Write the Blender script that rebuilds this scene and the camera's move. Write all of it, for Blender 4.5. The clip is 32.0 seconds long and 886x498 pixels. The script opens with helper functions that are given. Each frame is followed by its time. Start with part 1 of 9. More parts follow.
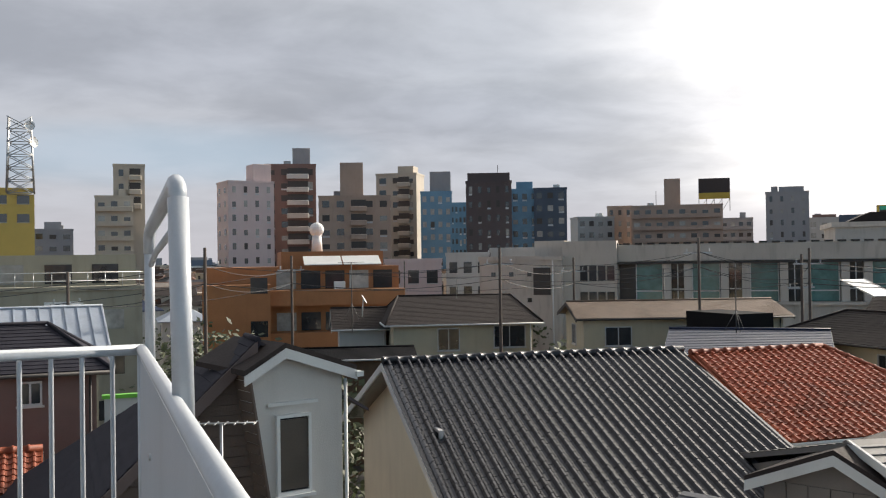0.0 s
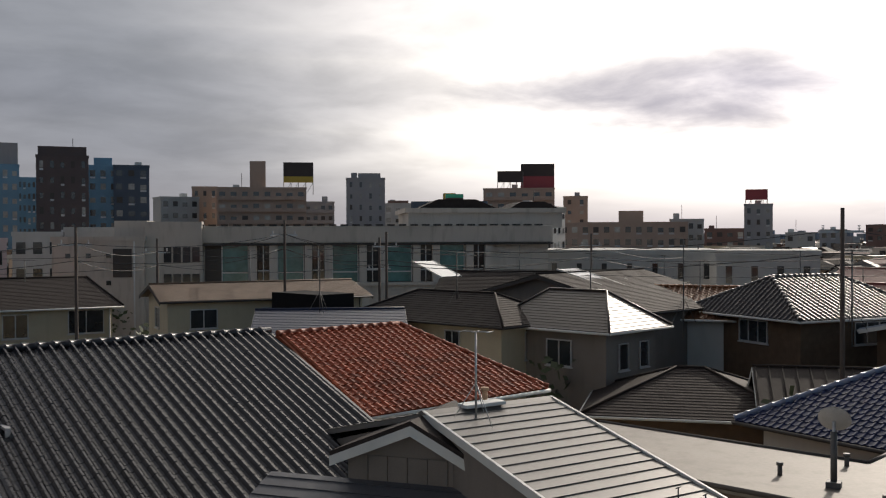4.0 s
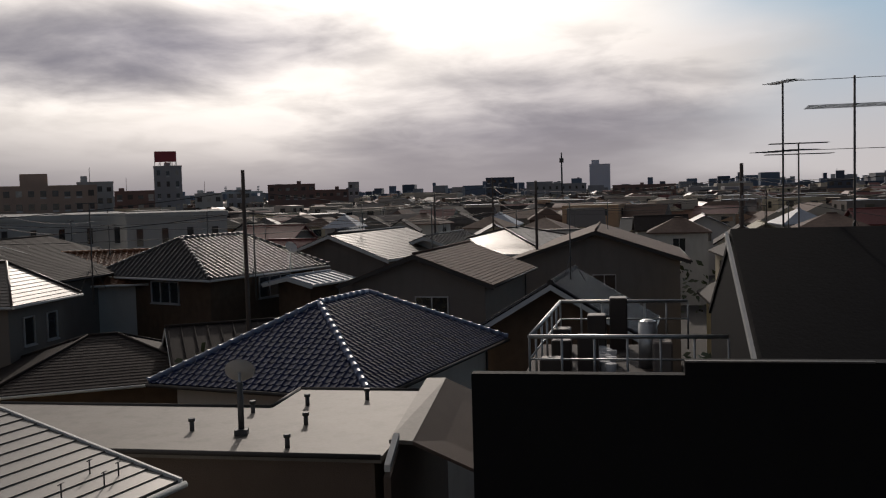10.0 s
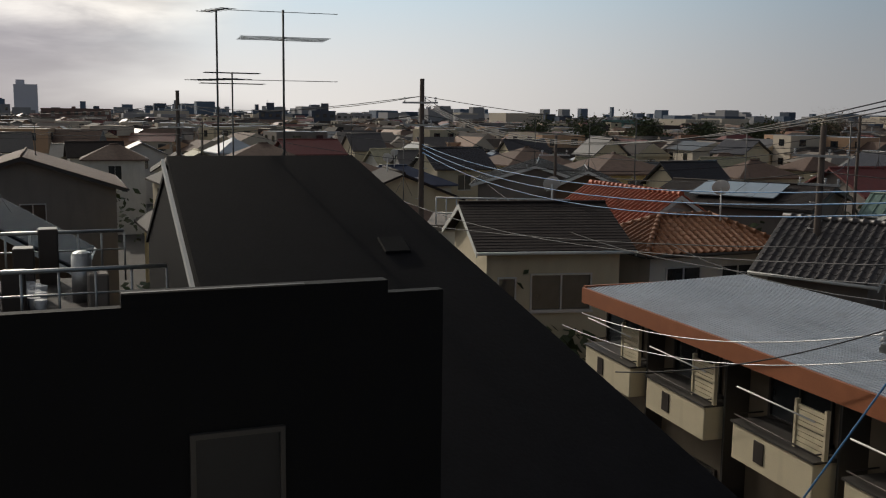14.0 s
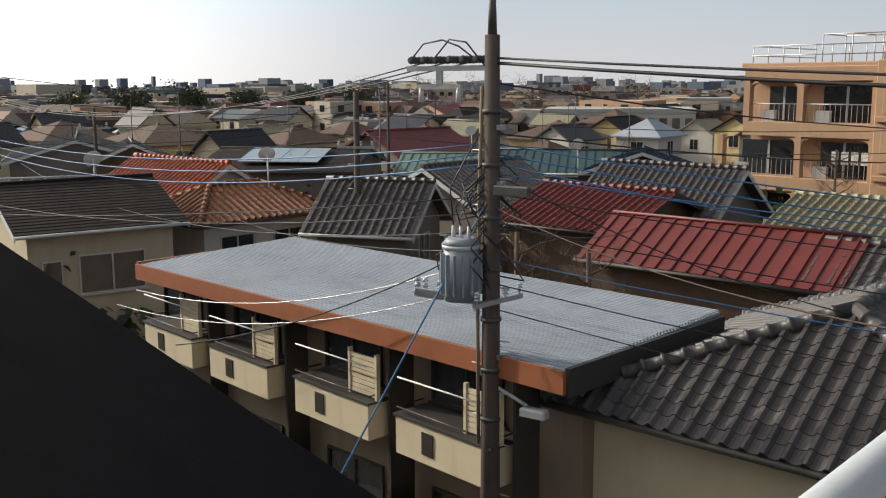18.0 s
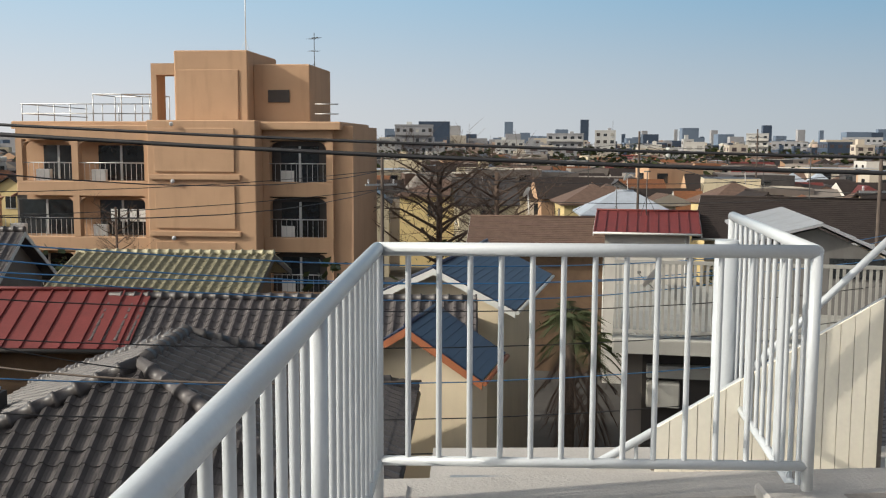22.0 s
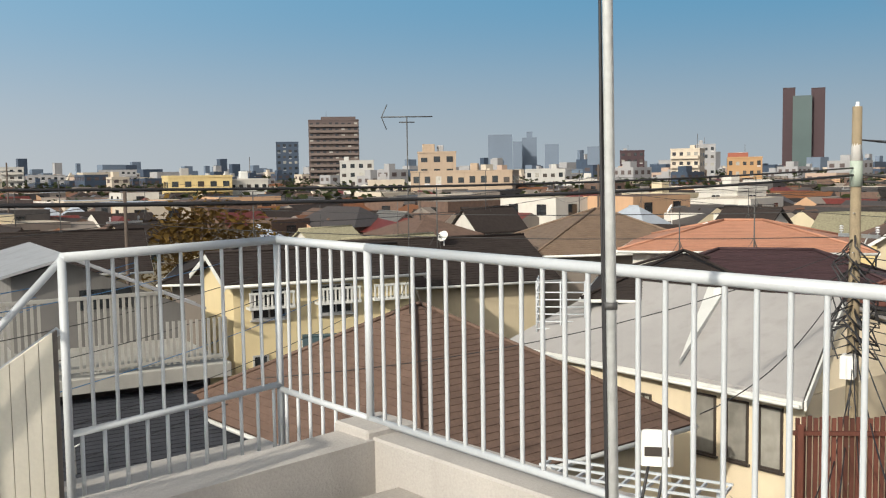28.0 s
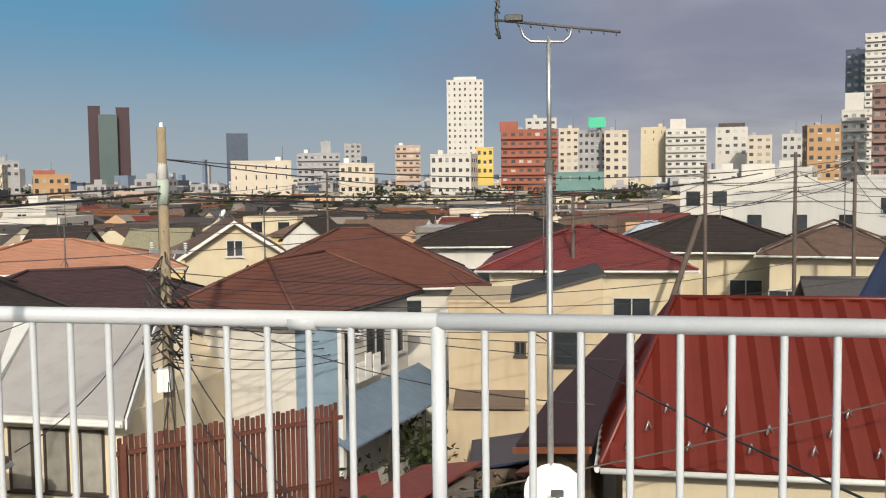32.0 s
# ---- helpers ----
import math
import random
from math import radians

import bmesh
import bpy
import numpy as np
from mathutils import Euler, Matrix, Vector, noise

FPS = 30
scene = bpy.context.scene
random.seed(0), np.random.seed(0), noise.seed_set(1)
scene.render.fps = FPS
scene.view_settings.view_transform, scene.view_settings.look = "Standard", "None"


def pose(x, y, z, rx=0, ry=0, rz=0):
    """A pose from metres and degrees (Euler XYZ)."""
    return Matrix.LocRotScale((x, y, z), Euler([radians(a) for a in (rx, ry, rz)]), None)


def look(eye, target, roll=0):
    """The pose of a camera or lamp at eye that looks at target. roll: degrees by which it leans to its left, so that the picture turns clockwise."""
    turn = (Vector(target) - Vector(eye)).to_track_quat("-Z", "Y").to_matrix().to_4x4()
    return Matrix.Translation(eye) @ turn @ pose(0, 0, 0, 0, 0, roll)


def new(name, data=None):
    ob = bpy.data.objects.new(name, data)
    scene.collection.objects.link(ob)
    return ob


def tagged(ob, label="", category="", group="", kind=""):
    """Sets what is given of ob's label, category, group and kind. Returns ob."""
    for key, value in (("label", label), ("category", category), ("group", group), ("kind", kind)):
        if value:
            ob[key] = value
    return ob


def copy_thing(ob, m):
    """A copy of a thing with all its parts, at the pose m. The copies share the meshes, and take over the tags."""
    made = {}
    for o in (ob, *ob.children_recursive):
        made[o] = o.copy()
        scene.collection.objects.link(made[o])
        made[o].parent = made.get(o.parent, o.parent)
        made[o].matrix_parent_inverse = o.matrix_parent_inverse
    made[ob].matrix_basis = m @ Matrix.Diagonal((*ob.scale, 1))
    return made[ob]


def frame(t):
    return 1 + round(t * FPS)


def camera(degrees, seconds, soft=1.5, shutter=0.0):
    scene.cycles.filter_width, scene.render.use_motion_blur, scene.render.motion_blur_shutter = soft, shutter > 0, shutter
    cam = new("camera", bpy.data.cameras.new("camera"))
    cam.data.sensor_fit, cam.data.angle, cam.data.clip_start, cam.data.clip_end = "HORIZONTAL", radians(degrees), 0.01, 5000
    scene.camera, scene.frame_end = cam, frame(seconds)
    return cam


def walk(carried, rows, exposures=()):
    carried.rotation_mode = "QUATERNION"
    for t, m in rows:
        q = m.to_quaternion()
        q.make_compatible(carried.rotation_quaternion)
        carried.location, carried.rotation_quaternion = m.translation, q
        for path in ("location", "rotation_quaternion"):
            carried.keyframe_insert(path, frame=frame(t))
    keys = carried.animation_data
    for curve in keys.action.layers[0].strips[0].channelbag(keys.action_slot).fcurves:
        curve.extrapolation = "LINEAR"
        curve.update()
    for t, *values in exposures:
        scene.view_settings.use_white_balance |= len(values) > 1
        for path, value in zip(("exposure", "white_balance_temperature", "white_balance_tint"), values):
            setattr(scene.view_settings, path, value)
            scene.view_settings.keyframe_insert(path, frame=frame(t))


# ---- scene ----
cam = camera(49.0, 32.0, soft=1.15)
PATH = [
    (0.0, (0.009, -0.001, 10.607), (3.732, 9.280, 10.711), -0.81),
    (0.5, (0.014, 0.038, 10.608), (4.267, 9.089, 10.552), -0.49),
    (1.0, (0.023, 0.054, 10.612), (4.692, 8.897, 10.535), -0.61),
    (1.5, (0.054, 0.080, 10.608), (5.277, 8.607, 10.467), -0.99),
    (2.0, (0.089, 0.129, 10.608), (5.805, 8.333, 10.462), -0.82),
    (2.5, (0.098, 0.176, 10.604), (6.162, 8.126, 10.438), -0.95),
    (4.5, (0.022, 0.232, 10.611), (7.757, 6.568, 10.439), -0.08),
    (5.0, (0.059, 0.331, 10.610), (8.348, 5.919, 10.323), -0.24),
    (5.5, (0.112, 0.356, 10.617), (8.683, 5.496, 10.261), -0.53),
    (6.0, (0.108, 0.319, 10.619), (8.879, 5.107, 10.236), -0.20),
    (6.5, (0.119, 0.314, 10.604), (9.081, 4.727, 10.146), -0.11),
    (7.0, (0.145, 0.279, 10.619), (9.295, 4.278, 10.070), -0.79),
    (7.5, (0.133, 0.245, 10.626), (9.394, 3.967, 10.008), -0.97),
    (8.0, (0.091, 0.215, 10.636), (9.526, 3.467, 10.004), -0.53),
    (8.5, (0.099, 0.181, 10.629), (9.606, 3.199, 9.920), -1.67),
    (9.0, (0.088, 0.162, 10.625), (9.721, 2.765, 9.972), -1.67),
    (9.5, (0.102, 0.126, 10.628), (9.824, 2.379, 9.988), -1.84),
    (10.0, (0.111, 0.083, 10.635), (9.927, 1.894, 10.030), -1.55),
    (10.5, (0.120, 0.056, 10.635), (10.021, 1.311, 9.997), -1.50),
    (11.0, (0.226, 0.042, 10.633), (10.198, 0.354, 9.955), -1.01),
    (11.5, (0.296, 0.070, 10.630), (10.229, -0.891, 9.984), -0.81),
    (12.0, (0.203, 0.069, 10.631), (10.002, -1.776, 9.868), -0.03),
    (12.5, (0.273, 0.066, 10.621), (9.916, -2.390, 9.635), -0.26),
    (13.0, (0.303, 0.060, 10.617), (9.839, -2.694, 9.406), 0.03),
    (13.5, (0.330, 0.037, 10.617), (9.741, -3.111, 9.377), 0.36),
    (14.0, (0.367, 0.039, 10.610), (9.557, -3.654, 9.230), 0.74),
    (14.5, (0.401, 0.019, 10.608), (9.398, -4.065, 9.062), 0.65),
    (15.0, (0.432, 0.007, 10.612), (9.212, -4.553, 9.155), 0.10),
    (15.5, (0.407, 0.024, 10.617), (8.767, -5.274, 9.192), -0.17),
    (17.5, (0.144, 0.137, 10.630), (7.182, -6.752, 8.895), 0.47),
    (18.0, (0.138, 0.083, 10.628), (6.753, -7.229, 8.958), -0.20),
    (18.5, (0.116, 0.044, 10.629), (6.330, -7.643, 9.107), 0.33),
    (19.0, (0.099, -0.032, 10.612), (5.737, -8.174, 9.227), 1.04),
    (19.5, (0.086, -0.118, 10.608), (5.043, -8.709, 9.330), 1.27),
    (20.0, (0.072, -0.193, 10.607), (4.351, -9.165, 9.513), 0.84),
    (20.5, (0.082, -0.313, 10.591), (3.199, -9.753, 9.507), 1.30),
    (21.0, (0.094, -0.320, 10.600), (1.900, -10.098, 9.537), 1.03),
    (21.5, (0.101, -0.333, 10.599), (0.978, -10.235, 9.509), 0.80),
    (22.0, (0.106, -0.348, 10.597), (0.395, -10.286, 9.523), 0.24),
    (22.5, (0.102, -0.354, 10.596), (-0.462, -10.278, 9.499), 0.37),
    (23.0, (0.089, -0.352, 10.594), (-1.138, -10.214, 9.482), -0.40),
    (23.5, (0.079, -0.360, 10.591), (-1.869, -10.107, 9.496), -0.21),
    (24.0, (0.066, -0.382, 10.587), (-2.806, -9.902, 9.529), -0.38),
    (24.5, (0.045, -0.317, 10.598), (-3.463, -9.620, 9.523), -0.83),
    (25.0, (-0.063, -0.344, 10.598), (-4.360, -9.307, 9.502), 0.15),
    (25.5, (-0.123, -0.333, 10.597), (-5.044, -8.984, 9.627), 0.81),
    (27.5, (-0.327, -0.334, 10.595), (-6.220, -8.374, 9.795), -0.18),
    (28.0, (-0.376, -0.295, 10.600), (-6.766, -7.948, 9.825), -0.78),
    (28.5, (-0.416, -0.286, 10.593), (-7.509, -7.295, 9.851), -0.51),
    (29.0, (-0.465, -0.300, 10.594), (-8.001, -6.834, 9.879), -1.21),
    (29.5, (-0.475, -0.345, 10.592), (-8.711, -5.975, 9.895), -1.24),
    (30.0, (-0.517, -0.395, 10.591), (-9.100, -5.483, 9.925), -1.60),
    (30.5, (-0.553, -0.400, 10.604), (-9.537, -4.760, 10.064), -1.01),
    (31.0, (-0.570, -0.414, 10.606), (-9.920, -3.907, 10.003), -0.34),
    (31.5, (-0.587, -0.431, 10.608), (-10.189, -3.152, 9.969), -0.28),
    (32.0, (-0.621, -0.443, 10.607), (-10.412, -2.357, 9.926), -0.69),
]
walk(cam, [(t, look(eye, target, roll)) for t, eye, target, roll in PATH],
     exposures=[(0, 0.15, 6500, 11), (2.5, -0.2, 6500, 11), (5, -1.1, 6500, 14), (7, -1.65, 6450, 15), (10.5, -1.75, 6400, 15), (12.5, -1.6, 6450, 13), (15, -0.95, 6500, 8),
                (18, -0.25, 6450, 9), (21, -0.12, 6420, 8), (25, -0.06, 6420, 8), (28, -0.15, 6450, 8), (32, -0.24, 6550, 9)])

# ---- light: low winter sun towards +x, broken cloud on the sunny side, clear sky behind ----
SUN_AZ, SUN_EL = 76.0, 27.0      # degrees clockwise from +y, and above the horizon
sun_dir = Vector((math.sin(radians(SUN_AZ)) * math.cos(radians(SUN_EL)), math.cos(radians(SUN_AZ)) * math.cos(radians(SUN_EL)), math.sin(radians(SUN_EL))))
sun = new("sun", bpy.data.lights.new("sun", "SUN"))
sun.data.energy, sun.data.angle, sun.data.color = 4.3, radians(1.0), (1.0, 0.90, 0.76)
sun.matrix_world = look(sun_dir * 100, (0, 0, 0))

world = bpy.data.worlds.new("sky")
scene.world = world
world.use_nodes = True
wn, wl = world.node_tree.nodes, world.node_tree.links
wn.clear()


def wnode(kind, **values):
    n = wn.new(kind)
    for k, v in values.items():
        n.inputs[k].default_value = v
    return n


def wmath(op, a, b=None, clamp=False):
    n = wn.new("ShaderNodeMath")
    n.operation, n.use_clamp = op, clamp
    for i, v in enumerate((a, b)):
        if v is None:
            continue
        if isinstance(v, (int, float)):
            n.inputs[i].default_value = v
        else:
            wl.new(v, n.inputs[i])
    return n.outputs[0]


def wmix(fac, a, b, blend="MIX"):
    n = wn.new("ShaderNodeMix")
    n.data_type, n.blend_type = "RGBA", blend
    for sock, v in ((n.inputs[0], fac), (n.inputs[6], a), (n.inputs[7], b)):
        if isinstance(v, (int, float)):
            sock.default_value = v
        elif isinstance(v, tuple):
            sock.default_value = (*v, 1)
        else:
            wl.new(v, sock)
    return n.outputs[2]


def wstep(value, lo, hi):
    n = wn.new("ShaderNodeMapRange")
    n.interpolation_type = "SMOOTHSTEP"
    n.inputs[1].default_value, n.inputs[2].default_value = lo, hi
    wl.new(value, n.inputs[0])
    return n.outputs[0]


sky = wn.new("ShaderNodeTexSky")
sky.sky_type, sky.sun_disc = "NISHITA", False
sky.sun_elevation, sky.sun_rotation = radians(SUN_EL), radians(SUN_AZ)
sky.air_density, sky.dust_density, sky.ozone_density = 1.0, 1.2, 1.5
tc = wn.new("ShaderNodeTexCoord")
sep = wn.new("ShaderNodeSeparateXYZ")
wl.new(tc.outputs["Generated"], sep.inputs[0])
dx, dy, dz = sep.outputs
up = wmath("MAXIMUM", dz, 0.0)
# cloud sheet: the direction laid onto a flat layer, so that it flattens towards the horizon
inv = wmath("DIVIDE", 1.0, wmath("ADD", up, 0.16))
flat = wn.new("ShaderNodeCombineXYZ")
wl.new(wmath("MULTIPLY", dx, inv), flat.inputs[0])
wl.new(wmath("MULTIPLY", dy, inv), flat.inputs[1])
big = wnode("ShaderNodeTexNoise", Scale=0.42, Detail=5.0, Roughness=0.5, Distortion=0.3)
fine = wnode("ShaderNodeTexNoise", Scale=2.1, Detail=6.0, Roughness=0.55, Distortion=0.25)
wl.new(flat.outputs[0], big.inputs["Vector"])
wl.new(flat.outputs[0], fine.inputs["Vector"])
side = wstep(wmath("ADD", dy, wmath("MULTIPLY", wmath("SUBTRACT", big.outputs[0], 0.5), 0.45)), -0.20, 0.04)
noise = wmath("ADD", wmath("MULTIPLY", big.outputs[0], 0.6), wmath("MULTIPLY", fine.outputs[0], 0.4))
bearing = wmath("ARCTAN2", dx, dy)


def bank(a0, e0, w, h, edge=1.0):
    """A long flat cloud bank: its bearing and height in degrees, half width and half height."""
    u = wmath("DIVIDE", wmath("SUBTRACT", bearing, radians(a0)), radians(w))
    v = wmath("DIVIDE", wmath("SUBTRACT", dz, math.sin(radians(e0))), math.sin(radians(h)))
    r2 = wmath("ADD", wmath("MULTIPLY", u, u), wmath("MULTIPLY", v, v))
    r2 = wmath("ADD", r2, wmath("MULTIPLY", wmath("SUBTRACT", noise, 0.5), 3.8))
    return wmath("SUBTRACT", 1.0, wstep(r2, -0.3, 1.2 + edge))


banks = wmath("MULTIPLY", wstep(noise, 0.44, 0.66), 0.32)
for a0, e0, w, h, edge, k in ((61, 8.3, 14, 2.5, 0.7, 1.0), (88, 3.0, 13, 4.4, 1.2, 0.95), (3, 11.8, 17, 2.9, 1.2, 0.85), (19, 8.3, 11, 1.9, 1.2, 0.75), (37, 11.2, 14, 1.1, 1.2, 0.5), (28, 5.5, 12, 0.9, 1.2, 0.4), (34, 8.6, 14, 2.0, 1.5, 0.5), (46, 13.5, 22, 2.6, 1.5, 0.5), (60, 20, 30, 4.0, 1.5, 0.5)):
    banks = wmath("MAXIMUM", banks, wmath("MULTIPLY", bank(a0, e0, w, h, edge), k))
# nearness to the sun: thin cloud there shines
dot = wn.new("ShaderNodeVectorMath")
dot.operation = "DOT_PRODUCT"
wl.new(tc.outputs["Generated"], dot.inputs[0])
dot.inputs[1].default_value = sun_dir
near_sun = wmath("POWER", wstep(dot.outputs["Value"], 0.60, 0.99), 1.7)
lit = wmix(near_sun, (4.7, 4.85, 5.2), (44.0, 41.0, 36.0))
grey = wmix(near_sun, (3.55, 3.7, 4.15), (8.4, 7.8, 9.0))
cloud = wmix(banks, lit, grey)
streak = wmath("MULTIPLY_ADD", wstep(fine.outputs[0], 0.30, 0.70), 0.26)
streak.node.inputs[2].default_value = 0.87
cloud = wmix(1.0, cloud, streak, "MULTIPLY")
low = wstep(dz, -0.01, 0.10)
haze = wmix(low, wmix(near_sun, (4.8, 4.7, 5.0), (11.5, 10.4, 10.4)), cloud)
# clear half of the sky: deep blue away from the sun, pale near it, grey-white towards the horizon
toward = wstep(dot.outputs["Value"], -1.0, 0.5)
blue = wmix(toward, (1.1, 3.2, 5.2), (4.6, 6.6, 8.3))
pale = wmix(toward, (3.9, 4.5, 5.0), (7.6, 7.5, 7.6))
band = wmix(wstep(dz, 0.0, 0.19), pale, blue)
overhead = wmix(0.55, wmix(1.0, sky.outputs[0], (0.5, 0.52, 0.56), "MULTIPLY"), (1.85, 1.65, 1.55))
clear = wmix(wstep(dz, 0.24, 0.6), band, overhead)
clear = wmix(wstep(dot.outputs["Value"], 0.42, 0.9), clear, wmix(1.0, clear, (2.55, 2.45, 2.3), "MULTIPLY"))
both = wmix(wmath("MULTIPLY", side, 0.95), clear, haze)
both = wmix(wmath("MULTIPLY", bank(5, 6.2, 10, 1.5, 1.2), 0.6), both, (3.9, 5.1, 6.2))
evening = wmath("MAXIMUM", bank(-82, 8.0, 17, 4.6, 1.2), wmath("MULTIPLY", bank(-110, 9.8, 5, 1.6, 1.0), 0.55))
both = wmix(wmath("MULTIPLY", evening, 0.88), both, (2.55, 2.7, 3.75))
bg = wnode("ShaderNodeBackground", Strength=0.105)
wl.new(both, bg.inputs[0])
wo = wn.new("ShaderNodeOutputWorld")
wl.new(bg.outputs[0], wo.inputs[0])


# ---- materials ----
MATS = {}


def M(name, rgb, rough=0.7, metal=0.0, vary=0.25, scale=3.0, grain=40.0, bump=0.15, rand=0.0, wave=None, spec=0.5, stain=0.0):
    """A procedural surface: base colour broken at two scales, fine relief, a little difference from piece to piece."""
    if name in MATS:
        return MATS[name]
    m = bpy.data.materials.new(name)
    m.use_nodes = True
    n, l = m.node_tree.nodes, m.node_tree.links
    b = n["Principled BSDF"]
    co = n.new("ShaderNodeTexCoord")
    src = co.outputs["Object"]
    n1, n2 = n.new("ShaderNodeTexNoise"), n.new("ShaderNodeTexNoise")
    n1.inputs["Scale"].default_value, n1.inputs["Detail"].default_value = scale, 6
    n2.inputs["Scale"].default_value, n2.inputs["Detail"].default_value = grain, 3
    l.new(src, n1.inputs["Vector"]), l.new(src, n2.inputs["Vector"])
    mixn = n.new("ShaderNodeMix")
    mixn.inputs[0].default_value = 0.4
    l.new(n1.outputs[0], mixn.inputs[2]), l.new(n2.outputs[0], mixn.inputs[3])
    ramp = n.new("ShaderNodeMapRange")
    ramp.inputs[1].default_value, ramp.inputs[2].default_value = 0.3, 0.7
    ramp.inputs[3].default_value, ramp.inputs[4].default_value = 1 - vary, 1 + vary
    l.new(mixn.outputs[0], ramp.inputs[0])
    fac = ramp.outputs[0]
    if rand:
        oi = n.new("ShaderNodeObjectInfo")
        rr = n.new("ShaderNodeMapRange")
        rr.inputs[3].default_value, rr.inputs[4].default_value = 1 - rand, 1 + rand
        l.new(oi.outputs["Random"], rr.inputs[0])
        mu = n.new("ShaderNodeMath")
        mu.operation = "MULTIPLY"
        l.new(fac, mu.inputs[0]), l.new(rr.outputs[0], mu.inputs[1])
        fac = mu.outputs[0]
    vm = n.new("ShaderNodeVectorMath")
    vm.operation = "SCALE"
    vm.inputs[0].default_value = rgb
    l.new(fac, vm.inputs["Scale"])
    colour = vm.outputs[0]
    if stain:
        # streaks and blots of dirt
        mp = n.new("ShaderNodeMapping")
        mp.inputs["Scale"].default_value = (1.0, 1.0, 0.18)
        l.new(src, mp.inputs[0])
        n3 = n.new("ShaderNodeTexNoise")
        n3.inputs["Scale"].default_value, n3.inputs["Detail"].default_value = 2.3, 8
        l.new(mp.outputs[0], n3.inputs["Vector"])
        r3 = n.new("ShaderNodeMapRange")
        r3.inputs[1].default_value, r3.inputs[2].default_value, r3.inputs[4].default_value = 0.52, 0.75, stain
        l.new(n3.outputs[0], r3.inputs[0])
        mx = n.new("ShaderNodeMix")
        mx.data_type = "RGBA"
        mx.inputs[7].default_value = (rgb[0] * 0.45, rgb[1] * 0.42, rgb[2] * 0.38, 1)
        l.new(r3.outputs[0], mx.inputs[0]), l.new(colour, mx.inputs[6])
        colour = mx.outputs[2]
    l.new(colour, b.inputs["Base Color"])
    b.inputs["Roughness"].default_value, b.inputs["Metallic"].default_value = rough, metal
    b.inputs["Specular IOR Level"].default_value = spec
    height = n2.outputs[0]
    if wave:
        # boards or courses: (axis, repeats a metre, depth)
        wv = n.new("ShaderNodeTexWave")
        wv.wave_type, wv.bands_direction, wv.wave_profile = "BANDS", wave[0], "SAW"
        wv.inputs["Scale"].default_value = wave[1] * math.tau / 20.0
        l.new(src, wv.inputs["Vector"])
        ad = n.new("ShaderNodeMath")
        ad.operation = "MULTIPLY_ADD"
        ad.inputs[1].default_value = wave[2]
        l.new(wv.outputs["Fac"], ad.inputs[0]), l.new(height, ad.inputs[2])
        height = ad.outputs[0]
    if bump:
        bp = n.new("ShaderNodeBump")
        bp.inputs["Strength"].default_value, bp.inputs["Distance"].default_value = bump, 0.02
        l.new(height, bp.inputs["Height"])
        l.new(bp.outputs[0], b.inputs["Normal"])
    MATS[name] = m
    return m


def glass_mat(name, rgb, rough=0.08):
    if name in MATS:
        return MATS[name]
    m = M(name, rgb, rough, 0.0, 0.35, 0.8, 3.0, 0.02, 0.35, spec=0.9)
    return m


concrete = M("terrace concrete", (0.34, 0.32, 0.295), 0.9, vary=0.16, scale=1.6, grain=60, bump=0.3, stain=0.35)
parapet_m = M("parapet mortar", (0.40, 0.38, 0.36), 0.9, vary=0.14, scale=2.0, grain=70, bump=0.25, stain=0.3)
rail_m = M("white rail paint", (0.48, 0.51, 0.54), 0.38, vary=0.06, scale=6, grain=90, bump=0.05, stain=0.12)
panel_m = M("white sheet", (0.42, 0.465, 0.51), 0.45, vary=0.05, scale=2, grain=60, bump=0.05, stain=0.15)
cream_panel = M("cream slat panel", (0.85, 0.80, 0.68), 0.5, vary=0.06, scale=2, bump=0.05, stain=0.1)
steel = M("galvanised steel", (0.45, 0.46, 0.46), 0.42, 0.75, vary=0.2, scale=5, bump=0.08)
dark_steel = M("weathered steel", (0.10, 0.10, 0.10), 0.6, 0.4, vary=0.25, scale=6, bump=0.1)
pole_m = M("pole concrete", (0.085, 0.066, 0.055), 0.9, vary=0.2, scale=4, grain=50, bump=0.2, stain=0.3)
pole_tan = M("pole wrap", (0.25, 0.20, 0.13), 0.85, vary=0.2, scale=4, bump=0.2)
wire_m = M("black cable", (0.025, 0.025, 0.028), 0.55, vary=0.2, bump=0.0)
wire_blue = M("blue cable cover", (0.06, 0.20, 0.42), 0.5, vary=0.2, bump=0.0)
porcelain = M("grey porcelain", (0.55, 0.56, 0.58), 0.25, vary=0.08, bump=0.02)
dish_m = M("dish white", (0.78, 0.77, 0.74), 0.5, vary=0.06, scale=4, bump=0.05, stain=0.1)
white_wall = M("white wall", (0.54, 0.52, 0.48), 0.85, vary=0.08, scale=1.2, bump=0.2, stain=0.22)
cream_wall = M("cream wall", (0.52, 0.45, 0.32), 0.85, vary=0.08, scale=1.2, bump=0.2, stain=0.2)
# brighter copy of the cream wall, with the sunlight put into its colour
cream_lit = M("sunlit cream plaster", (0.66, 0.57, 0.42), 0.85, vary=0.08, scale=1.2, bump=0.2, stain=0.15)
yellow_wall = M("yellow wall", (0.58, 0.46, 0.23), 0.85, vary=0.08, scale=1.2, bump=0.2, stain=0.15)
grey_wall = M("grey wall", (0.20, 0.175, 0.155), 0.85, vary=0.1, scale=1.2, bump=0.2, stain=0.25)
board_wall = M("white siding", (0.52, 0.50, 0.47), 0.7, vary=0.06, scale=1.5, bump=0.3, wave=("Z", 5.0, 0.8), stain=0.15)
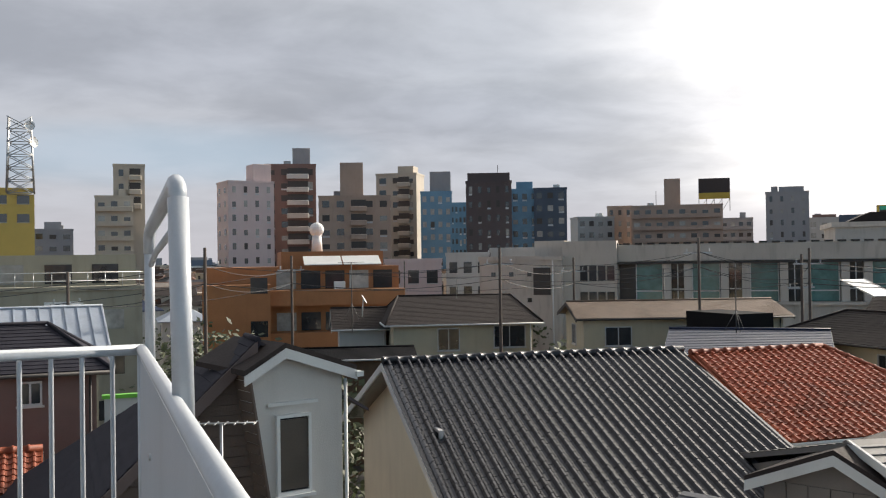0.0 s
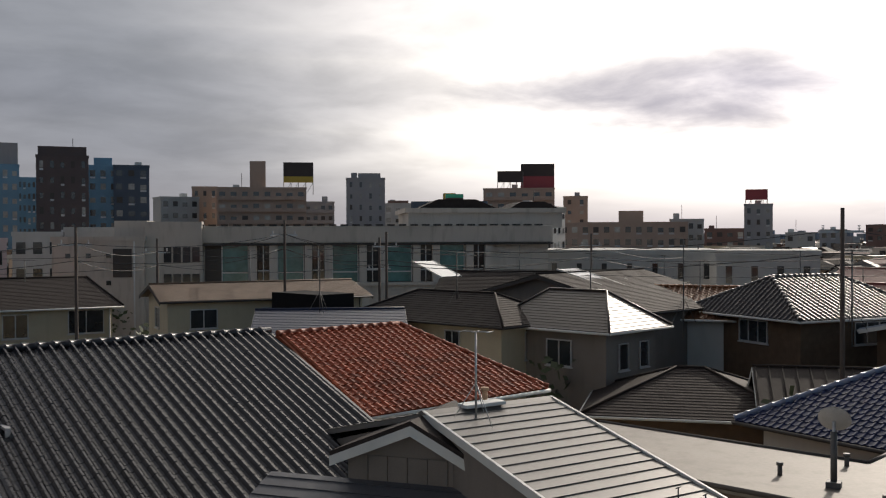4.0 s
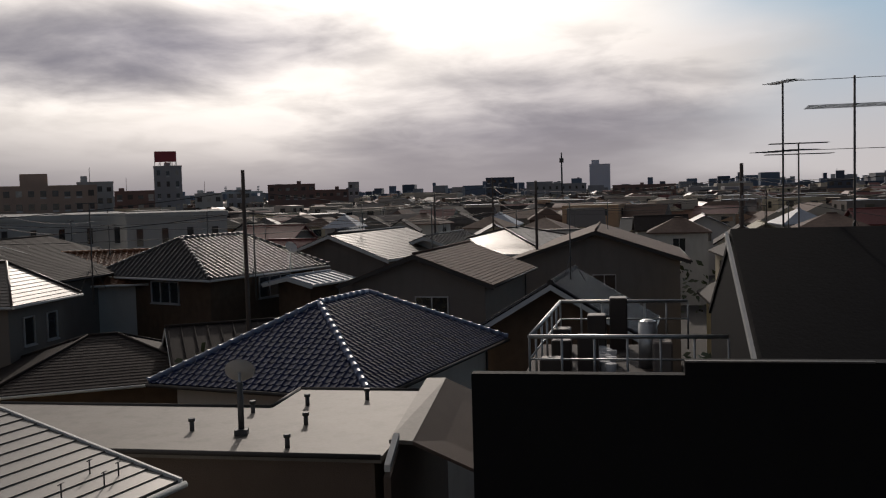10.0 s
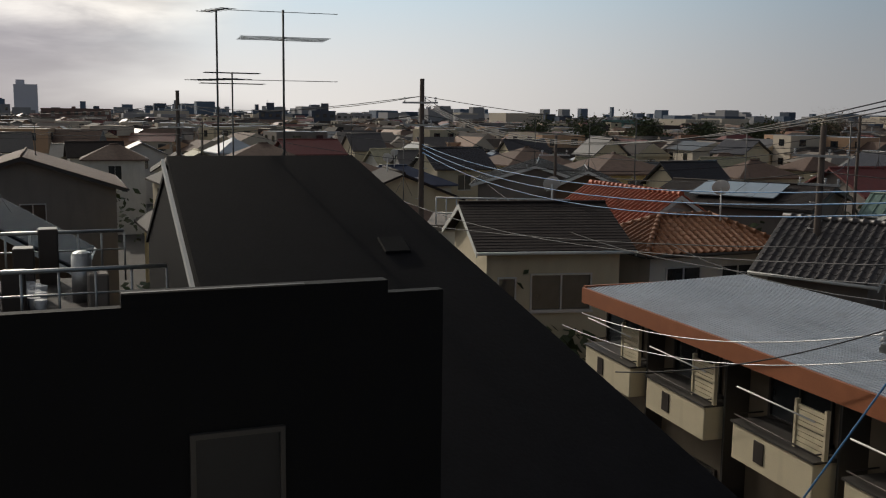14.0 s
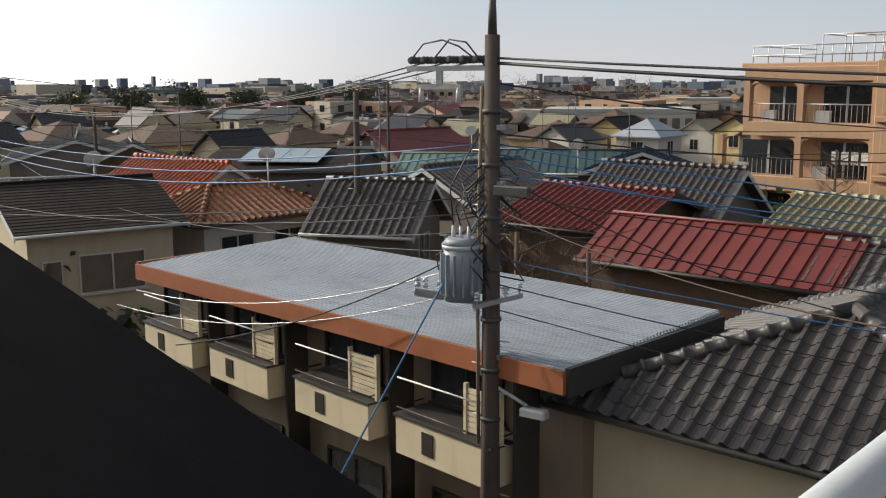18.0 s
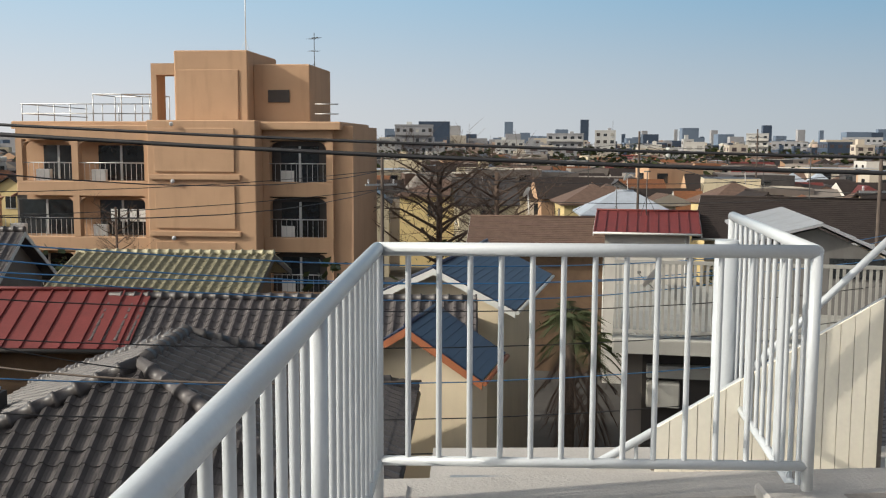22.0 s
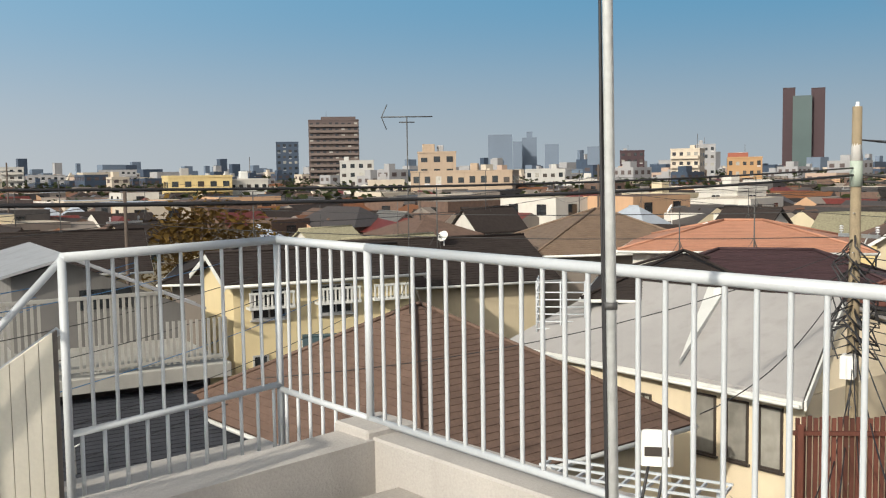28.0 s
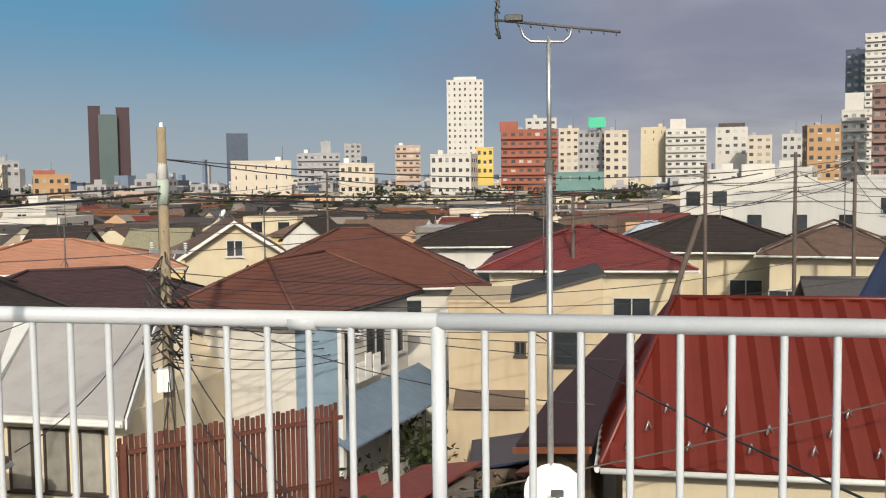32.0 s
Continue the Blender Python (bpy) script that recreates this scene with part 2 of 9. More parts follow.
brown_wall = M("brown siding", (0.13, 0.095, 0.075), 0.75, vary=0.12, scale=1.5, bump=0.45, wave=("Z", 6.0, 0.9))
wood_wall = M("dark boards", (0.12, 0.075, 0.045), 0.8, vary=0.3, scale=3, bump=0.35, wave=("X", 4.0, 0.8))
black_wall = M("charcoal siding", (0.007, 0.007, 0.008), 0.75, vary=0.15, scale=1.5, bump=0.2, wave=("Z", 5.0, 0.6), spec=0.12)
tan_wall = M("tan plaster", (0.47, 0.30, 0.185), 0.85, vary=0.08, scale=0.7, bump=0.2, stain=0.22)
orange_wall = M("rust tile wall", (0.35, 0.15, 0.058), 0.7, vary=0.15, scale=1.0, grain=12, bump=0.2, stain=0.2)
olive_wall = M("olive plaster", (0.34, 0.31, 0.235), 0.85, vary=0.1, scale=0.8, bump=0.2, stain=0.3)
slate_m = M("dark slate", (0.034, 0.027, 0.025), 0.76, spec=0.2, vary=0.3, scale=2.5, grain=20, bump=0.3)
slate_gl = M("worn glossy slate", (0.060, 0.048, 0.040), 0.40, spec=0.55, vary=0.3, scale=2.5, grain=16, bump=0.2)
slate_br = M("brown slate", (0.125, 0.082, 0.064), 0.78, spec=0.3, vary=0.25, scale=2.5, grain=16, bump=0.35)
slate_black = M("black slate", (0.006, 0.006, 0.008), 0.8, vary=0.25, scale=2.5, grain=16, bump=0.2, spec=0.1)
tile_black = M("black glazed tile", (0.031, 0.031, 0.035), 0.24, vary=0.3, scale=4, grain=30, bump=0.1, rand=0.3)
tile_grey = M("smoked grey tile", (0.075, 0.068, 0.068), 0.46, vary=0.3, scale=4, grain=30, bump=0.15, rand=0.28)
tile_red = M("red clay tile", (0.29, 0.062, 0.022), 0.6, vary=0.25, scale=4, grain=30, bump=0.15, rand=0.3)
tile_blue = M("blue glazed tile", (0.009, 0.018, 0.062), 0.38, spec=0.35, vary=0.3, scale=4, grain=30, bump=0.1, rand=0.3)
tile_olive = M("lichened tile", (0.26, 0.24, 0.16), 0.7, vary=0.35, scale=4, grain=20, bump=0.2, rand=0.3)
tile_dred = M("dark red tile", (0.16, 0.035, 0.030), 0.5, vary=0.3, scale=4, grain=20, bump=0.2, rand=0.3)
tile_brown = M("brown orange tile", (0.19, 0.075, 0.03), 0.62, vary=0.3, scale=4, grain=20, bump=0.2, rand=0.25)
metal_grey = M("grey roof metal", (0.15, 0.145, 0.138), 0.45, 0.2, vary=0.14, scale=1.2, grain=10, bump=0.06, stain=0.15)
metal_red = M("red roof paint", (0.15, 0.028, 0.026), 0.5, vary=0.18, scale=1.5, grain=12, bump=0.08, stain=0.2)
metal_bright = M("bright red metal tile", (0.115, 0.013, 0.006), 0.42, vary=0.15, scale=1.5, grain=12, bump=0.06)
metal_white = M("pale corrugated metal", (0.34, 0.38, 0.44), 0.6, 0.0, vary=0.12, scale=0.7, grain=8, bump=0.06, stain=0.25)
metal_pale = M("dull pale metal", (0.30, 0.31, 0.33), 0.55, vary=0.12, scale=0.9, grain=8, bump=0.06, stain=0.3)
metal_blue = M("deep blue metal", (0.018, 0.028, 0.065), 0.42, vary=0.2, scale=1.5, bump=0.06)
flat_m = M("sheet membrane", (0.19, 0.17, 0.145), 0.62, vary=0.18, scale=0.7, grain=14, bump=0.08, stain=0.4)
fascia_brown = M("rust brown fascia", (0.33, 0.115, 0.050), 0.55, vary=0.15, scale=2, bump=0.1, stain=0.2)
fascia_white = M("white fascia", (0.60, 0.61, 0.59), 0.55, vary=0.06, scale=2, bump=0.05, stain=0.15)
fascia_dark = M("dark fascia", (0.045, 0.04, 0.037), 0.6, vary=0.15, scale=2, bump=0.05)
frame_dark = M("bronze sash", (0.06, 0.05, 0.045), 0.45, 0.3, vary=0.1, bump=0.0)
frame_light = M("silver sash", (0.50, 0.50, 0.50), 0.4, 0.4, vary=0.1, bump=0.0)
pane_dark = glass_mat("dark pane", (0.030, 0.035, 0.040))
pane_green = glass_mat("greenish pane", (0.10, 0.22, 0.21), 0.12)
pane_pale = glass_mat("curtained pane", (0.34, 0.33, 0.30), 0.2)
bark_m = M("bark", (0.085, 0.060, 0.045), 0.9, vary=0.3, scale=6, bump=0.4)
twig_m = M("winter twigs", (0.12, 0.082, 0.062), 0.9, vary=0.3, scale=6, bump=0.0)
leaf_m = M("evergreen leaves", (0.045, 0.060, 0.020), 0.6, vary=0.4, scale=2, grain=9, bump=0.0)
leaf_or = M("turning leaves", (0.17, 0.105, 0.025), 0.6, vary=0.5, scale=1.2, grain=6, bump=0.0)
ground_m = M("town ground", (0.05, 0.046, 0.043), 0.9, vary=0.3, scale=0.15, grain=2, bump=0.1)
asphalt_m = M("asphalt", (0.055, 0.055, 0.056), 0.9, vary=0.2, scale=1, grain=60, bump=0.2)


# ---- building kit ----
class Geo:
    """Collects faces for one mesh."""

    def __init__(self):
        self.v, self.f, self.mi, self.sm = [], [], [], []

    def face(self, pts, m=0, smooth=False):
        k = len(self.v)
        self.v += [tuple(p) for p in pts]
        self.f.append(tuple(range(k, k + len(pts))))
        self.mi.append(m), self.sm.append(smooth)

    def box(self, x0, x1, y0, y1, z0, z1, m=0, c=0.0):
        """A box; c chamfers its upright edges and its top."""
        if c <= 0:
            k = len(self.v)
            self.v += [(x, y, z) for z in (z0, z1) for x, y in ((x0, y0), (x1, y0), (x1, y1), (x0, y1))]
            for q in ((0, 3, 2, 1), (4, 5, 6, 7), (0, 1, 5, 4), (1, 2, 6, 5), (2, 3, 7, 6), (3, 0, 4, 7)):
                self.f.append(tuple(k + i for i in q)), self.mi.append(m), self.sm.append(False)
            return self
        ring = [(x0 + c, y0), (x1 - c, y0), (x1, y0 + c), (x1, y1 - c), (x1 - c, y1), (x0 + c, y1), (x0, y1 - c), (x0, y0 + c)]
        inner = [(min(max(x, x0 + c), x1 - c), min(max(y, y0 + c), y1 - c)) for x, y in ring]
        rows = [[(x, y, z0) for x, y in ring], [(x, y, z1 - c) for x, y in ring], [(x, y, z1) for x, y in inner]]
        for a, b in zip(rows, rows[1:]):
            for i in range(8):
                j = (i + 1) % 8
                self.face((a[i], a[j], b[j], b[i]), m)
        self.face(rows[2], m), self.face(rows[0][::-1], m)
        return self

    def tube(self, p, q, r, r2=None, n=8, m=0, caps=True):
        p, q = Vector(p), Vector(q)
        d = (q - p).normalized()
        a = d.orthogonal().normalized()
        b = d.cross(a)
        r2 = r if r2 is None else r2
        k = len(self.v)
        for c, rad in ((p, r), (q, r2)):
            for i in range(n):
                t = math.tau * i / n
                self.v.append(tuple(c + (a * math.cos(t) + b * math.sin(t)) * rad))
        for i in range(n):
            j = (i + 1) % n
            self.f.append((k + i, k + j, k + n + j, k + n + i)), self.mi.append(m), self.sm.append(True)
        if caps:
            self.f.append(tuple(range(k + n - 1, k - 1, -1))), self.mi.append(m), self.sm.append(False)
            self.f.append(tuple(range(k + n, k + 2 * n))), self.mi.append(m), self.sm.append(False)
        return self

    def path(self, pts, r, n=6, m=0):
        """A bent tube along points, with welded rings."""
        pts = [Vector(p) for p in pts]
        k = len(self.v)
        a = None
        for i, p in enumerate(pts):
            d = (pts[min(i + 1, len(pts) - 1)] - pts[max(i - 1, 0)]).normalized()
            a = d.orthogonal().normalized() if a is None else (a - d * a.dot(d)).normalized()
            b = d.cross(a)
            for j in range(n):
                t = math.tau * j / n
                self.v.append(tuple(p + (a * math.cos(t) + b * math.sin(t)) * r))
        for i in range(len(pts) - 1):
            for j in range(n):
                h = (j + 1) % n
                o = k + i * n
                self.f.append((o + j, o + h, o + n + h, o + n + j)), self.mi.append(m), self.sm.append(True)
        self.f.append(tuple(range(k + n - 1, k - 1, -1))), self.mi.append(m), self.sm.append(False)
        e = k + (len(pts) - 1) * n
        self.f.append(tuple(range(e, e + n))), self.mi.append(m), self.sm.append(False)
        return self

    def prism(self, pts, off, m=0):
        """A flat polygon pushed along off."""
        a = [Vector(p) for p in pts]
        b = [p + Vector(off) for p in a]
        self.face(a[::-1], m), self.face(b, m)
        for i in range(len(a)):
            j = (i + 1) % len(a)
            self.face((a[i], a[j], b[j], b[i]), m)
        return self

    def ball(self, c, r, m=0, n=10, k=6, squash=1.0):
        c = Vector(c)
        rows = []
        for i in range(k + 1):
            t = math.pi * i / k
            rows.append([c + Vector((math.sin(t) * math.cos(math.tau * j / n) * r, math.sin(t) * math.sin(math.tau * j / n) * r, math.cos(t) * r * squash)) for j in range(n)])
        for a, b in zip(rows, rows[1:]):
            for j in range(n):
                h = (j + 1) % n
                self.face((a[j], b[j], b[h], a[h]), m, True)
        return self

    def dome(self, c, axis, r, depth, m=0, n=20, k=5, thick=0.015):
        """A shallow round dish that opens along axis."""
        c, axis = Vector(c), Vector(axis).normalized()
        a = axis.orthogonal().normalized()
        b = axis.cross(a)
        for s, o in ((1, 0.0), (-1, -thick)):
            rows = [[c + (a * math.cos(math.tau * j / n) + b * math.sin(math.tau * j / n)) * (r * i / k) + axis * (depth * (i / k) ** 2 + o) for j in range(n)] for i in range(k + 1)]
            for p, q in zip(rows, rows[1:]):
                for j in range(n):
                    h = (j + 1) % n
                    self.face((p[j], p[h], q[h], q[j]) if s < 0 else (p[j], q[j], q[h], p[h]), m, True)
        return self

    def mesh(self, name, mats):
        me = bpy.data.meshes.new(name)
        me.from_pydata(self.v, [], self.f)
        for m in mats if isinstance(mats, (list, tuple)) else [mats]:
            me.materials.append(m)
        me.polygons.foreach_set("material_index", self.mi)
        me.polygons.foreach_set("use_smooth", self.sm)
        me.update()
        return me


def part(name, geo, mat, parent=None, label="", m=None):
    """Links collected faces, or a finished mesh, as one object under its thing."""
    me = geo.mesh(name, mat) if isinstance(geo, Geo) else geo
    ob = new(name, me)
    if parent is not None:
        ob.parent = parent
    if m is not None:
        ob.matrix_basis = m
    if label:
        ob["label"] = label
    return ob


def thing(name, x, y, z, rz, label, category, group="", kind=""):
    ob = new(name)
    ob.empty_display_size = 0.3
    ob.matrix_basis = pose(x, y, z, 0, 0, rz)
    return tagged(ob, label, category, group, kind)


def polar(az, d):
    """A place d metres from the terrace; az counts degrees to the left of +y."""
    return -math.sin(radians(az)) * d, math.cos(radians(az)) * d


WIN = {}


def window_mesh(w, h, bars, fm):
    """Sash: outer frame, meeting stile and sill; and its pane."""
    key = (round(w, 2), round(h, 2), bars, fm.name)
    if key not in WIN:
        g = Geo()
        t = 0.05
        g.box(-w / 2, w / 2, -0.06, 0.03, 0, t).box(-w / 2, w / 2, -0.06, 0.03, h - t, h)
        g.box(-w / 2, -w / 2 + t, -0.06, 0.03, t, h - t).box(w / 2 - t, w / 2, -0.06, 0.03, t, h - t)
        for i in range(bars):
            x = -w / 2 + w * (i + 1) / (bars + 1)
            g.box(x - 0.025, x + 0.025, -0.05, 0.02, t, h - t)
        g.box(-w / 2 - 0.05, w / 2 + 0.05, -0.10, 0.02, -0.05, 0)
        p = Geo().box(-w / 2 + t, w / 2 - t, -0.012, 0.0, t, h - t)
        WIN[key] = (g.mesh("window", fm), p)
    return WIN[key]


PANES = {}


def window(parent, m, w, h, bars=1, fm=None, pm=None):
    """m: the frame of the window, its local -y looking out of the wall."""
    fm, pm = fm or frame_light, pm or pane_dark
    me, p = window_mesh(w, h, bars, fm)
    win = part("window", me, None, parent, m=m)
    key = (round(w, 2), round(h, 2), pm.name)
    if key not in PANES:
        PANES[key] = p.mesh("pane", pm)
    part("pane", PANES[key], None, win)
    return win


FACE = {"-y": 0.0, "+x": 90.0, "+y": 180.0, "-x": -90.0}


def on_face(face, lx, ly, u, z):
    """A frame on a wall of a plan lx by ly: u along the wall from its middle, seen from outside to the right."""
    a = FACE[face]
    r = pose(0, 0, 0, 0, 0, a)
    out = ly / 2 if face in ("-y", "+y") else lx / 2
    return r @ pose(u, -out, z)


# ---- roofs ----
def tile_geo(p, row, style):
    """One roof tile, p wide: a round cover and a shallow pan, with a lip."""
    g = Geo()
    amp = p * {"round": 0.36, "round_fine": 0.22, "tile": 0.25}.get(style, 0.17)
    prof = []
    n = 6
    for i in range(n + 1):
        s = i / n
        h = math.sin(math.pi * min(1, s / 0.5)) * amp if s < 0.5 else -0.25 * amp * math.sin(math.pi * (s - 0.5) / 0.5)
        prof.append((s * p, h))
    lift = {"round": 0.009, "round_fine": 0.030, "tile": 0.019}.get(style, 0.026)
    for (u0, h0), (u1, h1) in zip(prof, prof[1:]):
        g.face(((u0, -0.03, h0 + lift), (u1, -0.03, h1 + lift), (u1, row, h1), (u0, row, h0)), 0, True)
        g.face(((u0, -0.03, h0 - 0.012), (u1, -0.03, h1 - 0.012), (u1, -0.03, h1 + lift), (u0, -0.03, h0 + lift)), 0)
    return g


def cap_line(g, a, b, r, step=0.33, m=0):
    """Half-round ridge tiles from a to b, each with a collar."""
    a, b = Vector(a), Vector(b)
    d = (b - a)
    n = max(1, round(d.length / step))
    w = d.normalized()
    e = w.orthogonal().normalized()
    f = w.cross(e)
    rings = []
    for i in range(n):
        for t, k in ((0.0, 1.2), (0.16, 1.16), (0.18, 1.0), (0.99, 0.92)):
            rings.append((a + d * ((i + t) / n), r * k))
    k0 = len(g.v)
    for c, rad in rings:
        g.v += [tuple(c + (e * math.cos(math.tau * j / 8) + f * math.sin(math.tau * j / 8)) * rad) for j in range(8)]
    for i in range(len(rings) - 1):
        for j in range(8):
            h = (j + 1) % 8
            o = k0 + i * 8
            g.f.append((o + j, o + h, o + 8 + h, o + 8 + j)), g.mi.append(m), g.sm.append(True)
    o = k0 + (len(rings) - 1) * 8
    g.f.append(tuple(range(k0 + 7, k0 - 1, -1))), g.mi.append(m), g.sm.append(False)
    g.f.append(tuple(range(o, o + 8))), g.mi.append(m), g.sm.append(False)


def slope(root, frame_m, w, sl, lmax, style, mat, pieces=0, single=True, flip=False):
    """Covers one roof slope. frame_m maps (along the eave, up the slope, out of it); lmax(u) tells how far up the cover goes."""
    # deck under the cover
    us = [w * i / 24 for i in range(25)]
    ls = [lmax(u) for u in us]
    g = Geo()
    for i in range(24):
        if ls[i] < 0.01 and ls[i + 1] < 0.01:
            continue
        g.face(((us[i], 0, 0), (us[i + 1], 0, 0), (us[i + 1], ls[i + 1], 0), (us[i], ls[i], 0)))
        g.face(((us[i], 0, -0.09), (us[i], ls[i], -0.09), (us[i + 1], ls[i + 1], -0.09), (us[i + 1], 0, -0.09)))
        g.face(((us[i], 0, -0.09), (us[i + 1], 0, -0.09), (us[i + 1], 0, 0), (us[i], 0, 0)))
        for k in (i, i + 1):
            if (k == 0 or k == 24) and ls[k] > 0.05:
                g.face(((us[k], 0, -0.09), (us[k], 0, 0), (us[k], ls[k], 0), (us[k], ls[k], -0.09)))
    part("roof", g, mat, root, m=frame_m)
    if style in ("round", "tile", "fine", "round_fine"):
        p, row = {"tile": (0.29, 0.27), "round": (0.232, 0.27), "fine": (0.21, 0.21), "round_fine": (0.225, 0.22)}[style]
        tg = tile_geo(p, row, style)
        nu, nv = int(w / p), int(sl / row) + 1
        off = (w - nu * p) / 2
        cells = []
        for j in range(nv):
            for i in range(nu):
                u, v = off + i * p, j * row
                if v + row * 0.5 <= lmax(u + p / 2):
                    cells.append((u, v, min(1.0, (lmax(u + p / 2) - v) / row)))
        if pieces:
            me = tg.mesh("roof_tile", mat)
            for u, v, s in cells[:pieces]:
                part("roof_tile", me, None, root, m=frame_m @ pose(u, v, 0.012 + random.uniform(0, 0.004), random.uniform(-0.4, 0.4)))
            cells = cells[pieces:]
        if cells:
            tv = np.array(tg.v)
            tf = np.array(tg.f)
            vs = np.concatenate([tv * (1, s, 1) + (u, v, 0.012 + random.uniform(0, 0.004)) for u, v, s in cells])
            fs = np.concatenate([tf + k * len(tv) for k in range(len(cells))])
            g2 = Geo()
            g2.v, g2.f = vs.tolist(), [tuple(r) for r in fs.tolist()]
            g2.mi, g2.sm = [0] * len(fs), (tg.sm * len(cells))
            tagged(part("roof_tiles", g2, mat, root, m=frame_m), kind="stuff")
    elif style == "seam":
        me = {}
        n = int(w / 0.45)
        for i in range(n + 1):
            u = (w - n * 0.45) / 2 + i * 0.45
            lm = lmax(min(max(u, 0.01), w - 0.01))
            if lm > 0.2:
                part("seam", Geo().box(u - 0.018, u + 0.018, 0, lm - 0.03, 0.0, 0.045), mat, root, m=frame_m)
    elif style == "rib":
        n = int(w / 0.42)
        for i in range(n + 1):
            u = (w - n * 0.42) / 2 + i * 0.42
            lm = lmax(min(max(u, 0.01), w - 0.01))
            if lm > 0.25:
                g3 = Geo()
                g3.face(((u - 0.13, 0, 0.004), (u, 0, 0.07), (u, lm, 0.07), (u - 0.13, lm, 0.004)), 0, True)
                g3.face(((u, 0, 0.07), (u + 0.13, 0, 0.004), (u + 0.13, lm, 0.004), (u, lm, 0.07)), 0, True)
                g3.face(((u - 0.13, 0, 0.004), (u + 0.13, 0, 0.004), (u, 0, 0.07)))
                part("roof_rib", g3, mat, root, m=frame_m)
    elif style in ("lap", "slate"):
        row = 0.28 if style == "lap" else 0.19
        th = 0.020 if style == "lap" else 0.014
        nv = int(sl / row)
        steps = 60
        cand = [w * i / steps for i in range(steps + 1)]
        joined = Geo()
        for j in range(nv + 1):
            v = j * row
            inside = [u for u in cand if lmax(u) > v + 0.04]
            if len(inside) < 2:
                continue
            u0, u1 = inside[0], inside[-1]
            top = min(row, max(lmax((u0 + u1) / 2) - v, 0.05))
            high = [u for u in cand if lmax(u) > v + top - 0.02] or [(u0 + u1) / 2]
            w0, w1 = high[0], high[-1]
            g4 = Geo() if single else joined
            g4.face(((u0, v, th + 0.006), (u1, v, th + 0.006), (w1, v + top, 0.006), (w0, v + top, 0.006)))
            g4.face(((u0, v, -0.01), (u1, v, -0.01), (u1, v, th + 0.006), (u0, v, th + 0.006)))
            if single:
                part("roof_course", g4, mat, root, m=frame_m)
        if joined.f:
            tagged(part("roof_cladding", joined, mat, root, m=frame_m), kind="stuff")


def frame_from(o, u, v):
    u, v = Vector(u).normalized(), Vector(v).normalized()
    n = u.cross(v)
    m = Matrix((u, v, n)).transposed().to_4x4()
    return Matrix.Translation(o) @ m


